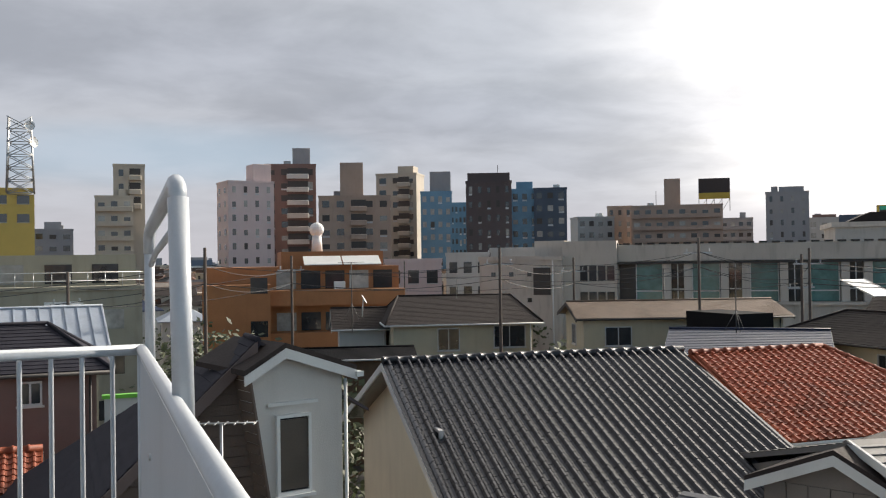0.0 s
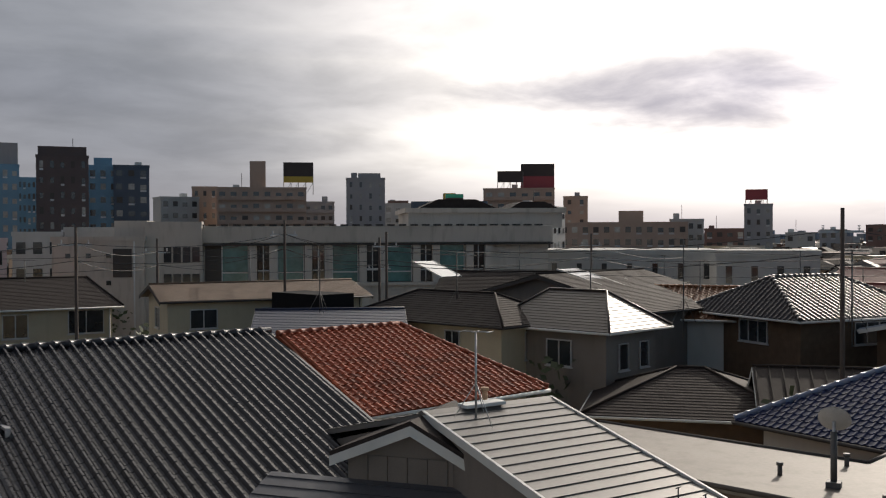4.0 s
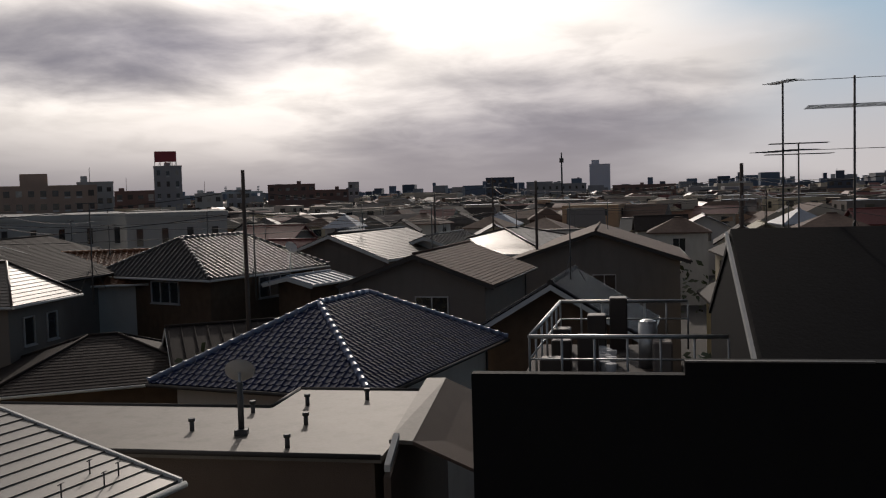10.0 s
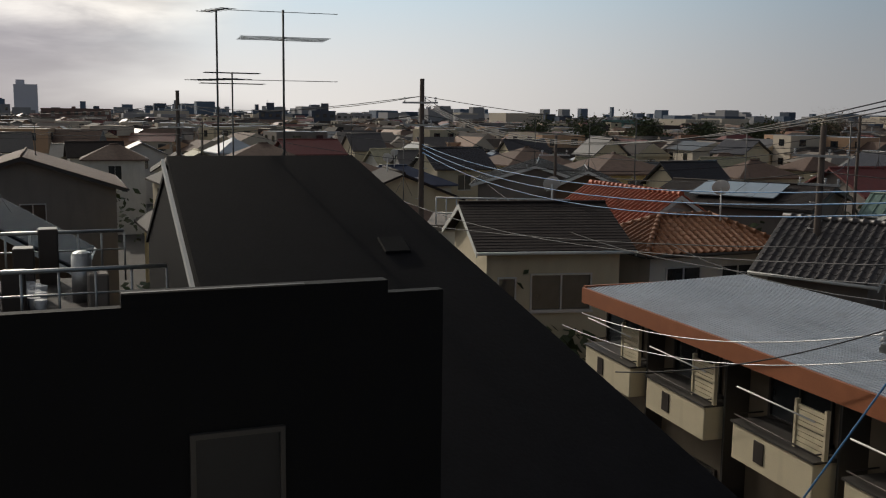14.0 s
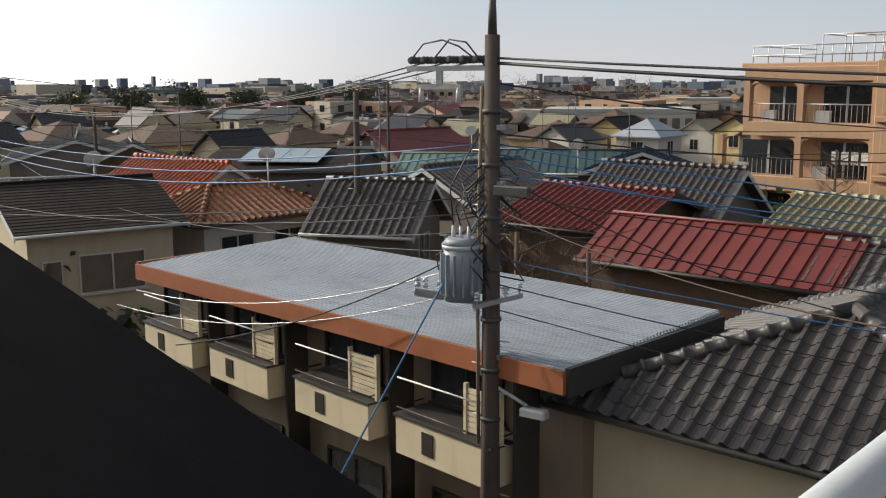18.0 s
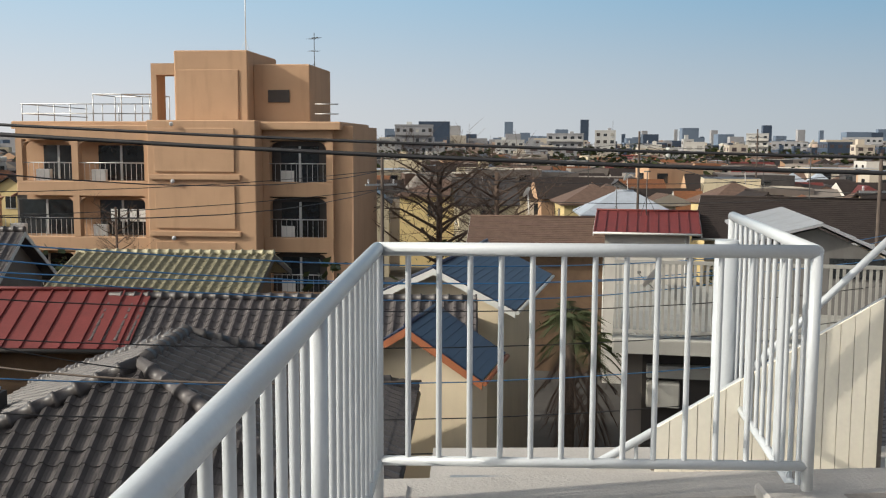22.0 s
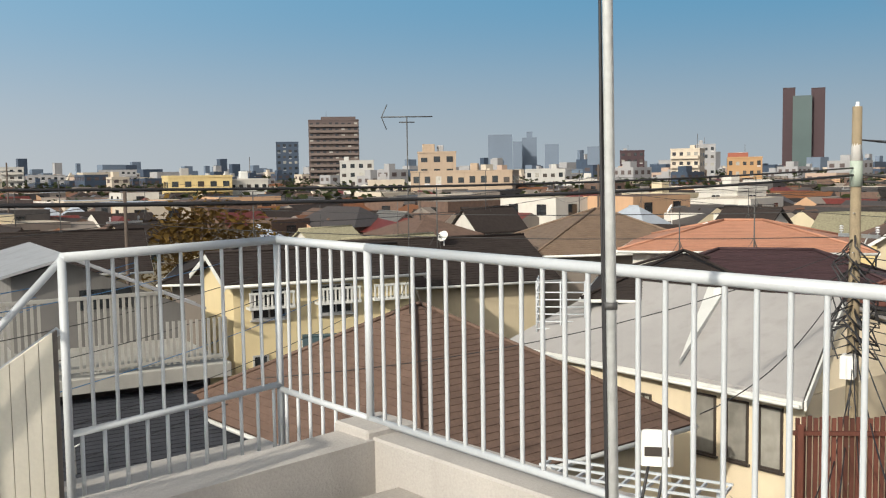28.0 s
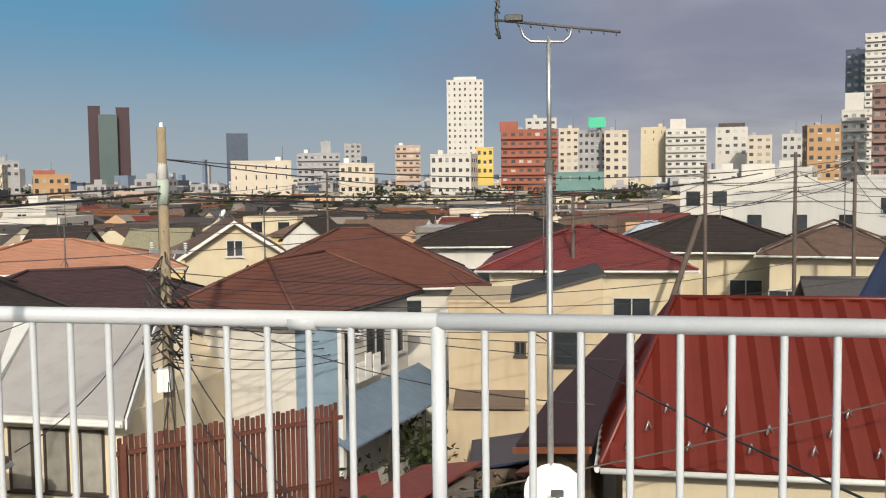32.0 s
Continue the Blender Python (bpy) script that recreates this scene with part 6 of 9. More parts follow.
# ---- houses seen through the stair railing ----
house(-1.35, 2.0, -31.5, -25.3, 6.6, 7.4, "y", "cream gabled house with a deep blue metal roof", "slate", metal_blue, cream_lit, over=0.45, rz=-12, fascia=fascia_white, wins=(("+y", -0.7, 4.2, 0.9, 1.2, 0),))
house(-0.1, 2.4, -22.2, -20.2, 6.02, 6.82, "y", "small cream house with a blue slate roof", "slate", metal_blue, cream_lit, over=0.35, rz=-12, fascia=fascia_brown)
slat_w = M("weathered white slat", (0.34, 0.335, 0.31), 0.6, vary=0.1, scale=2, bump=0.1, stain=0.3)
wb = thing("balcony_house", -8.19, -27.35, 0, -8.6, "white house with a slatted roof balcony and pale metal gable", "house")
part("wall", Geo().box(-4.0, 3.9, -4.6, 3.6, 0, 5.64), grey_wall, wb)
part("slab", Geo().box(-4.25, 4.25, -4.8, 4.6, 5.62, 5.98, c=0.03), slat_w, wb)
# dark sheet on the wall under the slab, standing for the shade there
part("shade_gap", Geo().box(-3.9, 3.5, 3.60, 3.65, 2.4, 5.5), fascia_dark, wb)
part("shutter_box", Geo().box(1.6, 3.4, 3.65, 3.95, 4.9, 5.2, c=0.02), slat_w, wb)
part("outdoor_unit", Geo().box(2.6, 3.4, 3.7, 4.1, 4.2, 4.8, c=0.03), slat_w, wb)
for i in range(58):
    if 24 < i < 30:
        continue
    part("slat", Geo().box(-4.2 + i * 0.145, -4.135 + i * 0.145, 4.42, 4.46, 6.05, 7.10 if i < 11 else 7.82), slat_w, wb)
for i in range(12):
    part("slat", Geo().box(4.18, 4.22, 4.3 - i * 0.3, 4.37 - i * 0.3, 6.05, 7.82), slat_w, wb)
for z in (6.1, 7.78):
    part("rail", Geo().box(4.16, 4.24, 0.8, 4.4, z, z + 0.08), slat_w, wb)
    part("rail", Geo().box(-4.22 if z < 7 else -2.65, 4.22, 4.38, 4.48, z, z + 0.08), slat_w, wb)
# stained cladding, its grey darkened for the shadow behind the slats
part("upper_wall", Geo().prism([(-4.4, 0.2, 5.98), (0.2, 0.2, 5.98), (0.2, 0.2, 8.0), (-1.2, 0.2, 8.35), (-4.4, 0.2, 6.9)], (0, -6, 0)), M("weathered shade-grey cladding", (0.16, 0.155, 0.15), 0.8, vary=0.15, scale=1.5, bump=0.2, stain=0.3), wb)
part("opening", Geo().box(-2.9, -1.5, 0.2, 0.26, 7.0, 7.55), pane_dark, wb)
for a, b in (((-1.2, 8.45), (0.6, 7.98)), ((-4.9, 6.78), (-1.2, 8.45))):
    part("roof", Geo().prism([(a[0], 0.6, a[1]), (b[0], 0.6, b[1]), (b[0], 0.6, b[1] + 0.08), (a[0], 0.6, a[1] + 0.08)], (0, -7, 0)), metal_pale, wb)
for i in range(9):
    u = -4.6 + i * 0.42
    part("roof_batten", Geo().box(u, u + 0.04, -6.3, 0.58, 6.99 + (u + 4.6) * 0.4514, 7.03 + (u + 4.6) * 0.4514), metal_pale, wb)
lr = thing("lean_roof", -8.4, -18.6, 0, -6, "low wing with a dark blue slate lean-to roof", "house wing")
slope(lr, frame_from((2.0, 0, 4.5), (-1, 0, 0), (0, -1, 0.2)), 4.3, 4.6, lambda u: 4.6, "slate", M("dark blue slate", (0.035, 0.038, 0.048), 0.6, vary=0.3, scale=2.5, grain=16, bump=0.3))
part("wall", Geo().box(-2.1, 1.8, -4.4, -0.4, 0, 4.4), grey_wall, lr)
part("gutter", Geo().tube((-2.4, 0.05, 4.45), (2.1, 0.05, 4.45), 0.05, n=6), fascia_white, lr)
part("pipe_stand", Geo().path([(1.6, -0.9, 4.7), (1.62, -0.9, 5.25), (1.5, -0.9, 5.3)], 0.02, 6), fascia_white, lr)
dish(-4.2, -22.95, 7.5, -120, 0.30, "white satellite dish on the balcony fence", post=0.8)
yh = (-17.55, -28.0, -12.2)
house(yh[0] - 3.0, yh[0] + 3.0, yh[1] - 1.85, yh[1] + 1.85, 7.43, 8.1, "x", "yellow house with a dark slate gable roof and white balconies", "slate", slate_m, M("pale yellow plaster", (0.66, 0.55, 0.33), 0.85, vary=0.08, scale=1.2, bump=0.2, stain=0.12), over=0.35, rz=yh[2], fascia=fascia_white,
      wins=(("+y", -1.9, 6.2, 1.1, 0.95, 1), ("+y", 0.3, 6.2, 1.1, 0.95, 1), ("+y", -2.2, 4.2, 0.5, 0.9, 0), ("+y", 0.9, 4.2, 0.5, 0.9, 0)))
for u in (1.9, -0.3, -2.2):
    x, y = (pose(yh[0], yh[1], 0, 0, 0, yh[2]) @ Vector((u, 1.87, 0))).to_2d()
    bl = thing("balcony", x, y, 6.55, yh[2], "white ornamental balcony on the yellow wall", "balcony", "white balconies")
    part("floor", Geo().box(-0.72, 0.72, 0, 0.4, 0, 0.08), fascia_white, bl)
    part("rail", Geo().box(-0.72, 0.72, 0.34, 0.40, 0.46, 0.53), fascia_white, bl)
    for i in range(11):
        part("baluster", Geo().box(-0.70 + i * 0.136, -0.65 + i * 0.136, 0.35, 0.39, 0.08, 0.47), fascia_white, bl)
house(-20.2, -15.6, -24.6, -22.9, 4.9, 5.7, "x", "low house with a dark teal metal roof", "seam", M("dark teal metal", (0.035, 0.06, 0.07), 0.5, vary=0.2), white_wall, over=0.4, rz=-31.5)
ya = antenna(-13.9, -17.7, 7.4, 11.88, 232, "tall television aerial with an arrow-shaped boom over the brown roof", arrays=((0.0, 1.15, 9, 0.12), (0.12, 0.34, 3, 0.2)), mat=dark_steel, r=0.014)
part("reflector", Geo().path([(0, 0.44, 4.76), (0, 0.57, 4.48), (0, 0.46, 4.20)], 0.011, 5), dark_steel, ya)
house(-17.75, -10.75, -22.4, -13.3, 5.15, 7.5, "x", "low house with a brown slate hip roof", "slate", slate_br, cream_wall, hip=True, hi=3.75, over=0.35, fascia=fascia_white, courses=True)
pr = thing("house", -24.3, -16.4, 0, 0, "cream house with a smooth pale grey sheet roof", "house")
pale_roof = M("pale grey roof", (0.33, 0.32, 0.315), 0.75, vary=0.10, scale=1.0, bump=0.1, stain=0.2)
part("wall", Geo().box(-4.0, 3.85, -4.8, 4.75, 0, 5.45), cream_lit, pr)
part("roof", Geo().prism([(4.42, 5.02, 5.42), (3.88, -5.1, 5.39), (0.1, -3.8, 7.12), (0.1, 3.6, 7.12)][::-1], (0, 0, 0.09)), pale_roof, pr)
part("roof", Geo().prism([(0.1, 3.6, 7.12), (0.1, -3.8, 7.12), (-4.3, -5.1, 5.5), (-4.3, 4.9, 5.5)][::-1], (0, 0, 0.09)), pale_roof, pr)
part("hip_roof", Geo().prism([(3.88, -5.1, 5.39), (-4.3, -5.1, 5.5), (0.1, -3.8, 7.12)][::-1], (0, 0, 0.09)), pale_roof, pr)
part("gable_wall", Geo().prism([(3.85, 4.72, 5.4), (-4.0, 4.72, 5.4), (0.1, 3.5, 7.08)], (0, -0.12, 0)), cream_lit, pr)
part("bargeboard", Geo().prism([(4.46, 5.06, 5.30), (0.1, 3.64, 7.0), (0.1, 3.64, 7.22), (4.46, 5.06, 5.52)], (-0.02, 0.05, 0)), fascia_white, pr)
part("fascia", Geo().prism([(4.44, 5.02, 5.34), (3.90, -5.1, 5.31), (3.90, -5.1, 5.46), (4.44, 5.02, 5.49)], (0.05, 0, 0)), fascia_white, pr)
part("gutter", Geo().tube((4.52, 5.0, 5.38), (3.98, -5.1, 5.35), 0.05, n=6), fascia_white, pr)
part("valley_flashing", Geo().prism([(0.35, -0.30, 7.115), (0.35, 0.28, 7.115), (3.95, 1.38, 5.70)], (0, 0, 0.14)), fascia_white, pr)
part("wing_roof", Geo().prism([(4.42, 5.02, 5.50), (4.16, 1.40, 5.49), (0.30, 0.22, 7.13), (0.1, 3.6, 7.22)][::-1], (0, 0, 0.07)), pale_roof, pr)
part("vent_cap", Geo().box(0.5, 0.75, 0.15, 0.4, 7.1, 7.3, c=0.02), fascia_white, pr)
for u in (3.9, 3.0, 2.1):
    window(pr, on_face("+x", 7.7, 9.6, u, 3.6), 0.62, 1.5, 0, frame_dark, pane_pale)
window(pr, on_face("+x", 7.7, 9.6, 0.2, 4.3), 0.5, 0.5, 1, frame_dark, pane_pale)
tf = thing("roof_fence", -21.6, -20.25, 5.75, 132, "white pipe fence round a flat roof corner", "fence")
for z in (0.15, 0.37, 0.59, 0.81, 1.03, 1.25, 1.55):
    part("rail", Geo().path([(-0.72, 1.5, z), (-0.72, 0, z), (0.72, 0, z)], 0.024, 6), rail_m, tf)
for x, y in ((-0.72, 1.5), (-0.72, 0.75), (-0.72, 0), (0, 0), (0.72, 0)):
    part("post", Geo().tube((x, y, -0.3), (x, y, 1.6), 0.026, n=6), rail_m, tf)
house(-23.0, -16.6, -0.6, 9.5, 6.17, 8.25, "y", "cream house with a bright red metal tile hip roof", "rib", metal_bright, cream_wall, hip=True, hi=1.3, over=0.35, fascia=fascia_white,
      wins=(("+x", -2.5, 3.6, 1.6, 1.2, 1),))
for i in range(18):
    y = -0.5 + i * 0.32
    x = -16.55 - 0.35 * (i % 3)
    tagged(part("snow_guard", Geo().path([(x + 0.1, y - 0.05, 6.06 + (-16.25 - x) * 0.64), (x + 0.05, y, 6.20 + (-16.25 - x) * 0.64), (x, y + 0.05, 6.08 + (-16.25 - x) * 0.64)], 0.02, 5), steel), "bent metal snow guard on the red roof", "snow guard", "snow guards")
# white pergola lattice, slatted fence and small buildings below the railing
tl = thing("trellis", -8.6, -7.6, 5.2, 20, "white lattice trellis roof over a yard", "trellis")
for i in range(9):
    part("lath", Geo().box(-1.6, 1.6, -1.2 + i * 0.3, -1.17 + i * 0.3, 1.5, 1.54), rail_m, tl)
for i in range(11):
    part("lath", Geo().box(-1.6 + i * 0.31, -1.57 + i * 0.31, -1.2, 1.25, 1.54, 1.57), rail_m, tl)
for sx in (-1.5, 1.5):
    for sy in (-1.1, 1.1):
        part("post", Geo().tube((sx, sy, -5.2), (sx, sy, 1.5), 0.03, n=6), rail_m, tl)
fn = thing("slat_fence", -16.8, -7.5, 0, 135.5, "tall red-brown wooden slat fence", "fence")
slat_m = M("red-brown slats", (0.105, 0.034, 0.022), 0.7, vary=0.2, scale=3, bump=0.2, rand=0.3)
for i in range(42):
    part("slat", Geo().box(-2.05 + i * 0.1, -1.98 + i * 0.1, -0.02, 0.02, 3.2, 6.38 + 0.02 * (i % 3)), slat_m, fn)
for z in (3.6, 4.9, 6.1):
    part("rail", Geo().box(-2.1, 2.2, -0.09, -0.02, z, z + 0.07), slat_m, fn)
for x in (-2.0, 0, 2.0):
    part("post", Geo().box(x - 0.05, x + 0.05, -0.15, -0.09, 0, 6.3), slat_m, fn)
gp = utility_pole(-20.56, -10.63, 11.9, "tall tan-wrapped utility pole with a white cone top and tangled cables", r=0.16, az=20, arms=((9.1, 1.0, 60),), mat=pole_tan)
part("cone_cap", Geo().tube((0, 0, 10.75), (0, 0, 12.0), 0.13, 0.035, 12), dish_m, gp)
part("sleeve", Geo().tube((0, 0, 10.2), (0, 0, 10.75), 0.135, 0.13, 12), M("pale green sleeve", (0.36, 0.42, 0.36), 0.6), gp)
for i in range(34):
    z = rb.uniform(7.2, 9.2)
    a = rb.uniform(0, 6.28)
    part("loose_cable", Geo().path([(0.12 * math.cos(a), 0.12 * math.sin(a), z), (0.5 * math.cos(a), 0.5 * math.sin(a), z - 0.2), (0.55 * math.cos(a + 0.9), 0.55 * math.sin(a + 0.9), z - 0.7), (0.1, 0, z - 0.6)], 0.02, 5), wire_m, gp)
part("meter_box", Geo().box(0.1, 0.5, -0.2, 0.1, 6.1, 6.6, c=0.03), dish_m, gp)
for i, z in enumerate((10.45, 10.3)):
    wire((-20.56, -10.63, z), (-52.0, 6.0, 10.9), 0.5, 0.025)
for i in range(5):
    wire((-20.56, -10.63, 8.9 - 0.3 * i), (-9.0 - 3 * i, -16.0 + 7.5 * i, 6.9 + 0.2 * i), 0.5, 0.010)
    wire((-20.56, -10.63, 8.7 - 0.3 * i), (-38.0, 2.0 + 4 * i, 8.0 - 0.3 * i), 0.7, 0.012)
wire((-3.4, 3.0, 8.6), (-22.0, -4.5, 8.6), 0.4, 0.011)
wire((-8.0, -12.0, 6.0), (-16.5, 6.0, 7.9), 0.3, 0.014, pole_m, label="grey service wire over the red roof")

# shaded hip slope of the red house and the cluttered yards behind the fence
plum = M("plum slate and shaded red", (0.045, 0.022, 0.026), 0.75, vary=0.2, scale=2.5, grain=16, bump=0.25)
pw = thing("house_wing", 0, 0, 0, 0, "hip slope of the red roof, coloured dark plum for shade", "house wing")
# the red roof's side away from the sun, its shade put into the plum
part("roof", Geo().prism([(-17.00, -1.10, 6.10), (-19.57, -0.40, 7.55), (-20.57, -0.75, 7.60), (-19.93, -1.91, 6.43), (-18.94, -2.64, 5.50)], (0, 0, 0.08)), plum, pw)
part("fascia", Geo().prism([(-16.98, -1.12, 6.00), (-18.92, -2.66, 5.40), (-18.92, -2.66, 5.52), (-16.98, -1.12, 6.12)], (0.03, -0.04, 0)), fascia_brown, pw)
part("wall", Geo().prism([(-17.4, -1.15, 0), (-18.95, -2.35, 0), (-20.0, -1.9, 0), (-19.6, -1.0, 0)][::-1], (0, 0, 5.6)), wood_wall, pw)
ry = random.Random(12)
for i, (x, y) in enumerate(((-24.5, -3.5), (-25.8, -2.0), (-27.3, -3.8), (-28.6, -1.6), (-24.0, -5.6), (-26.9, -5.4), (-30.8, -2.9), (-23.2, -7.4), (-13.5, -11.0), (-12.4, -9.4))):
    sd = thing("shed", x, y, 0, ry.uniform(-20, 20), "small dark garden shed with a sheet roof", "shed", "yard sheds")
    w, d2, h = ry.uniform(0.9, 1.5), ry.uniform(0.7, 1.1), ry.uniform(2.0, 3.4)
    part("wall", Geo().box(-w, w, -d2, d2, 0, h), (wood_wall, grey_wall, brown_wall)[i % 3], sd)
    part("roof", Geo().prism([(-w - 0.2, -d2 - 0.2, h), (w + 0.2, -d2 - 0.2, h), (w + 0.2, d2 + 0.2, h + 0.35), (-w - 0.2, d2 + 0.2, h + 0.35)], (0, 0, 0.06)), (slate_m, tile_dred, metal_blue)[i % 3], sd)
    part("door", Geo().box(-0.35, 0.35, -d2 - 0.03, -d2, 0, 1.8), frame_dark, sd)
yg = Geo()
for i in range(90):
    x, y = ry.uniform(-32, -9), ry.uniform(-13, -1)
    if -23.5 < x < -16 and y > -1.5:
        continue
    h = ry.uniform(1.6, 3.4)
    for k in range(150):
        p = Vector((x + ry.gauss(0, 0.38), y + ry.gauss(0, 0.38), h * (0.3 + 0.7 * ry.random() ** 0.6)))
        a = Vector((ry.gauss(0, 1), ry.gauss(0, 1), ry.gauss(0, 0.6))).normalized()
        b = a.orthogonal().normalized()
        q = ry.uniform(0.06, 0.17)
        yg.face((p - a * q, p - b * q * 0.6, p + a * q, p + b * q * 0.6))
tagged(part("yard_shrubs", yg, leaf_m), "dark green shrubs in the yards", "foliage", kind="stuff")
for i in range(7):
    wire((-20.56, -10.63, 7.6 - 0.3 * i), (-11.0 + 1.2 * i, -3.6, 6.5 + 0.12 * i), 0.5 + 0.08 * i, 0.012)
    wire((-20.56, -10.63, 8.2 - 0.25 * i), (-30.0 + 0.6 * i, -7.6, 6.6 - 0.1 * i), 0.35, 0.012)


# ---- mid-distance buildings ----
pk_m = M("pink plaster", (0.62, 0.50, 0.48), 0.85, vary=0.06, scale=0.4, bump=0.1, stain=0.12)
bw_m = M("beige plaster", (0.50, 0.44, 0.36), 0.85, vary=0.06, scale=0.4, bump=0.1, stain=0.15)
tn_m = M("clay plaster", (0.40, 0.30, 0.24), 0.85, vary=0.08, scale=0.4, bump=0.1, stain=0.15)
br_m = M("brown tile front", (0.20, 0.12, 0.10), 0.7, vary=0.1, scale=0.4, bump=0.1)
dk_m = M("dark brown front", (0.085, 0.062, 0.06), 0.6, vary=0.1, scale=0.4, bump=0.1)
gl_m = M("blue glass front", (0.12, 0.24, 0.34), 0.2, 0.2, vary=0.25, scale=0.3, bump=0.02)
db_m = M("dark blue front", (0.045, 0.065, 0.10), 0.3, vary=0.2, scale=0.3, bump=0.02)
gy_m = M("grey front", (0.30, 0.30, 0.31), 0.85, vary=0.08, scale=0.4, bump=0.1, stain=0.15)
lg_m = M("pale grey front", (0.44, 0.435, 0.42), 0.85, vary=0.08, scale=0.4, bump=0.1, stain=0.2)
wh_m = M("white front", (0.51, 0.49, 0.455), 0.85, vary=0.05, scale=0.4, bump=0.1, stain=0.12)
rd_m = M("brick red front", (0.26, 0.085, 0.055), 0.8, vary=0.1, scale=0.4, bump=0.1)
mr_m = M("maroon front", (0.030, 0.010, 0.016), 0.6, vary=0.1, scale=0.3, bump=0.05)
ye_m = M("mustard panel", (0.55, 0.40, 0.10), 0.7, vary=0.08, scale=0.5, bump=0.1)
or_m = M("ochre front", (0.36, 0.22, 0.11), 0.8, vary=0.1, scale=0.4, bump=0.1)
# the next two colours have the distance haze mixed in
bs_m = M("haze-tinted blue tower", (0.13, 0.17, 0.23), 0.7, vary=0.1, scale=0.02, bump=0.0)
hz_m = M("haze-paled tower", (0.62, 0.62, 0.68), 0.8, vary=0.05, scale=0.02, bump=0.0)
tg_m = M("grey tower glass", (0.052, 0.085, 0.088), 0.4, vary=0.15, scale=0.05, bump=0.0)
gr_m = M("green sheet", (0.10, 0.20, 0.19), 0.6, vary=0.1, scale=0.5, bump=0.05)
sg_dark = M("dark sign face", (0.05, 0.035, 0.03), 0.6, vary=0.1, bump=0.0)
sg_yel = M("yellow sign face", (0.52, 0.36, 0.05), 0.6, vary=0.1, bump=0.0)
sg_red = M("red sign face", (0.30, 0.05, 0.06), 0.6, vary=0.1, bump=0.0)
sg_grn = M("green sign face", (0.05, 0.42, 0.25), 0.6, vary=0.1, bump=0.0)


def sign(az, d, w, z0, z1, label, faces, legs=True, foot=None, rot=0.0):
    """A rooftop billboard: bands of colour on a board, on a lattice that stands on the roof below. faces: (share of height, material)."""
    x, y = polar(az, d)
    foot = z0 - 3 if foot is None else foot
    root = thing("billboard", x, y, foot, az + rot, label, "billboard")
    z = z0 - foot
    for share, m in faces:
        h = (z1 - z0) * share
        part("panel", Geo().box(-w / 2, w / 2, -0.2, 0.2, z, z + h), m, root)
        z += h
    if legs:
        for i in range(5):
            u = -w / 2 + w * i / 4
            part("strut", Geo().tube((u, 0.6, 0), (u, 0.3, z1 - foot), 0.12, n=4), steel, root)
            if i:
                part("strut", Geo().tube((u - w / 4, 0.6, 0), (u, 0.6, z0 - foot), 0.08, n=4), steel, root)
    return root


block(2.6, 170, 10.0, 22.8, "mustard-fronted office block among the roofs", ye_m, bays=3, floors=2)
block(0.0, 260, 9.5, 19.3, "low grey block on the skyline", gy_m, bays=3, floors=2, pent=(4, 2, 0))
block(-3.2, 210, 7.5, 24.4, "beige narrow apartment tower with balconies", bw_m, bays=3, floors=6, balcony=bw_m)
block(-4.0, 214, 6.3, 31.3, "beige stair tower of the narrow block", bw_m, bays=1, floors=3, ww=0.3, stack=(1.2, 2.6, bw_m))
block(-10.4, 210, 10.1, 27.6, "pink plaster apartment block with small windows", pk_m, bays=4, floors=6, rot=18, pent=(4, 4, 3), ww=0.3)
block(-13.0, 225, 11.5, 32.7, "brown tower with a white balcony stack", br_m, bays=3, floors=8, pent=(4, 4, 2.5), pent_mat=gy_m, stack=(1.6, 5.0, wh_m))
block(-16.7, 210, 15.4, 24.4, "clay-coloured apartment block with rounded balconies", tn_m, bays=5, floors=6, pent=(5, 7.5, -0.6), stack=(0.8, 3.6, tn_m))
block(-19.4, 240, 10.3, 31.8, "beige tower with balcony stack", bw_m, bays=3, floors=8, rot=-15, pent=(4, 2, 2), stack=(2.0, 3.2, bw_m))
block(-21.5, 230, 7.4, 26.5, "blue glass office tower", gl_m, bays=4, floors=8, ww=0.8, pm=pane_pale, pent=(5, 5, 1), pent_mat=gy_m)
block(-22.8, 270, 4.4, 26.1, "pale gridded office tower", gl_m, bays=4, floors=6, ww=0.7)
block(-24.6, 205, 9.6, 26.8, "dark brown office tower", dk_m, bays=5, floors=9, ww=0.35, pent=(9, 2, 0))
block(-26.7, 235, 6.7, 27.1, "blue glass stepped tower", gl_m, bays=3, floors=8, ww=0.6, pent=(4, 2, 0))
block(-28.2, 230, 7.7, 26.9, "dark blue office tower", db_m, bays=3, floors=8, ww=0.6)
block(-23.3, 120, 5.3, 11.2, "pale low house block", lg_m, bays=3, floors=3)
block(-26.2, 100, 5.4, 11.5, "grey flat-roofed block among the roofs", lg_m, bays=3, floors=2)
block(-20.1, 100, 5.8, 10.5, "dull pink low block", pk_m, bays=3, floors=2)
block(-30.6, 260, 9.9, 21.1, "pale mid-rise block among the roofs", lg_m, bays=4, floors=3, rot=15)
block(-32.2, 270, 6.8, 24.3, "brown mid-rise with stair tower", tn_m, bays=3, floors=4, ww=0.35)
block(-35.4, 250, 22.3, 23.2, "clay-coloured slab block with balconies", tn_m, bays=7, floors=5, balcony=tn_m, pent=(4, 7, -1))
block(-38.7, 280, 8.5, 20.7, "grey slab block with balconies", gy_m, bays=4, floors=4, balcony=gy_m)
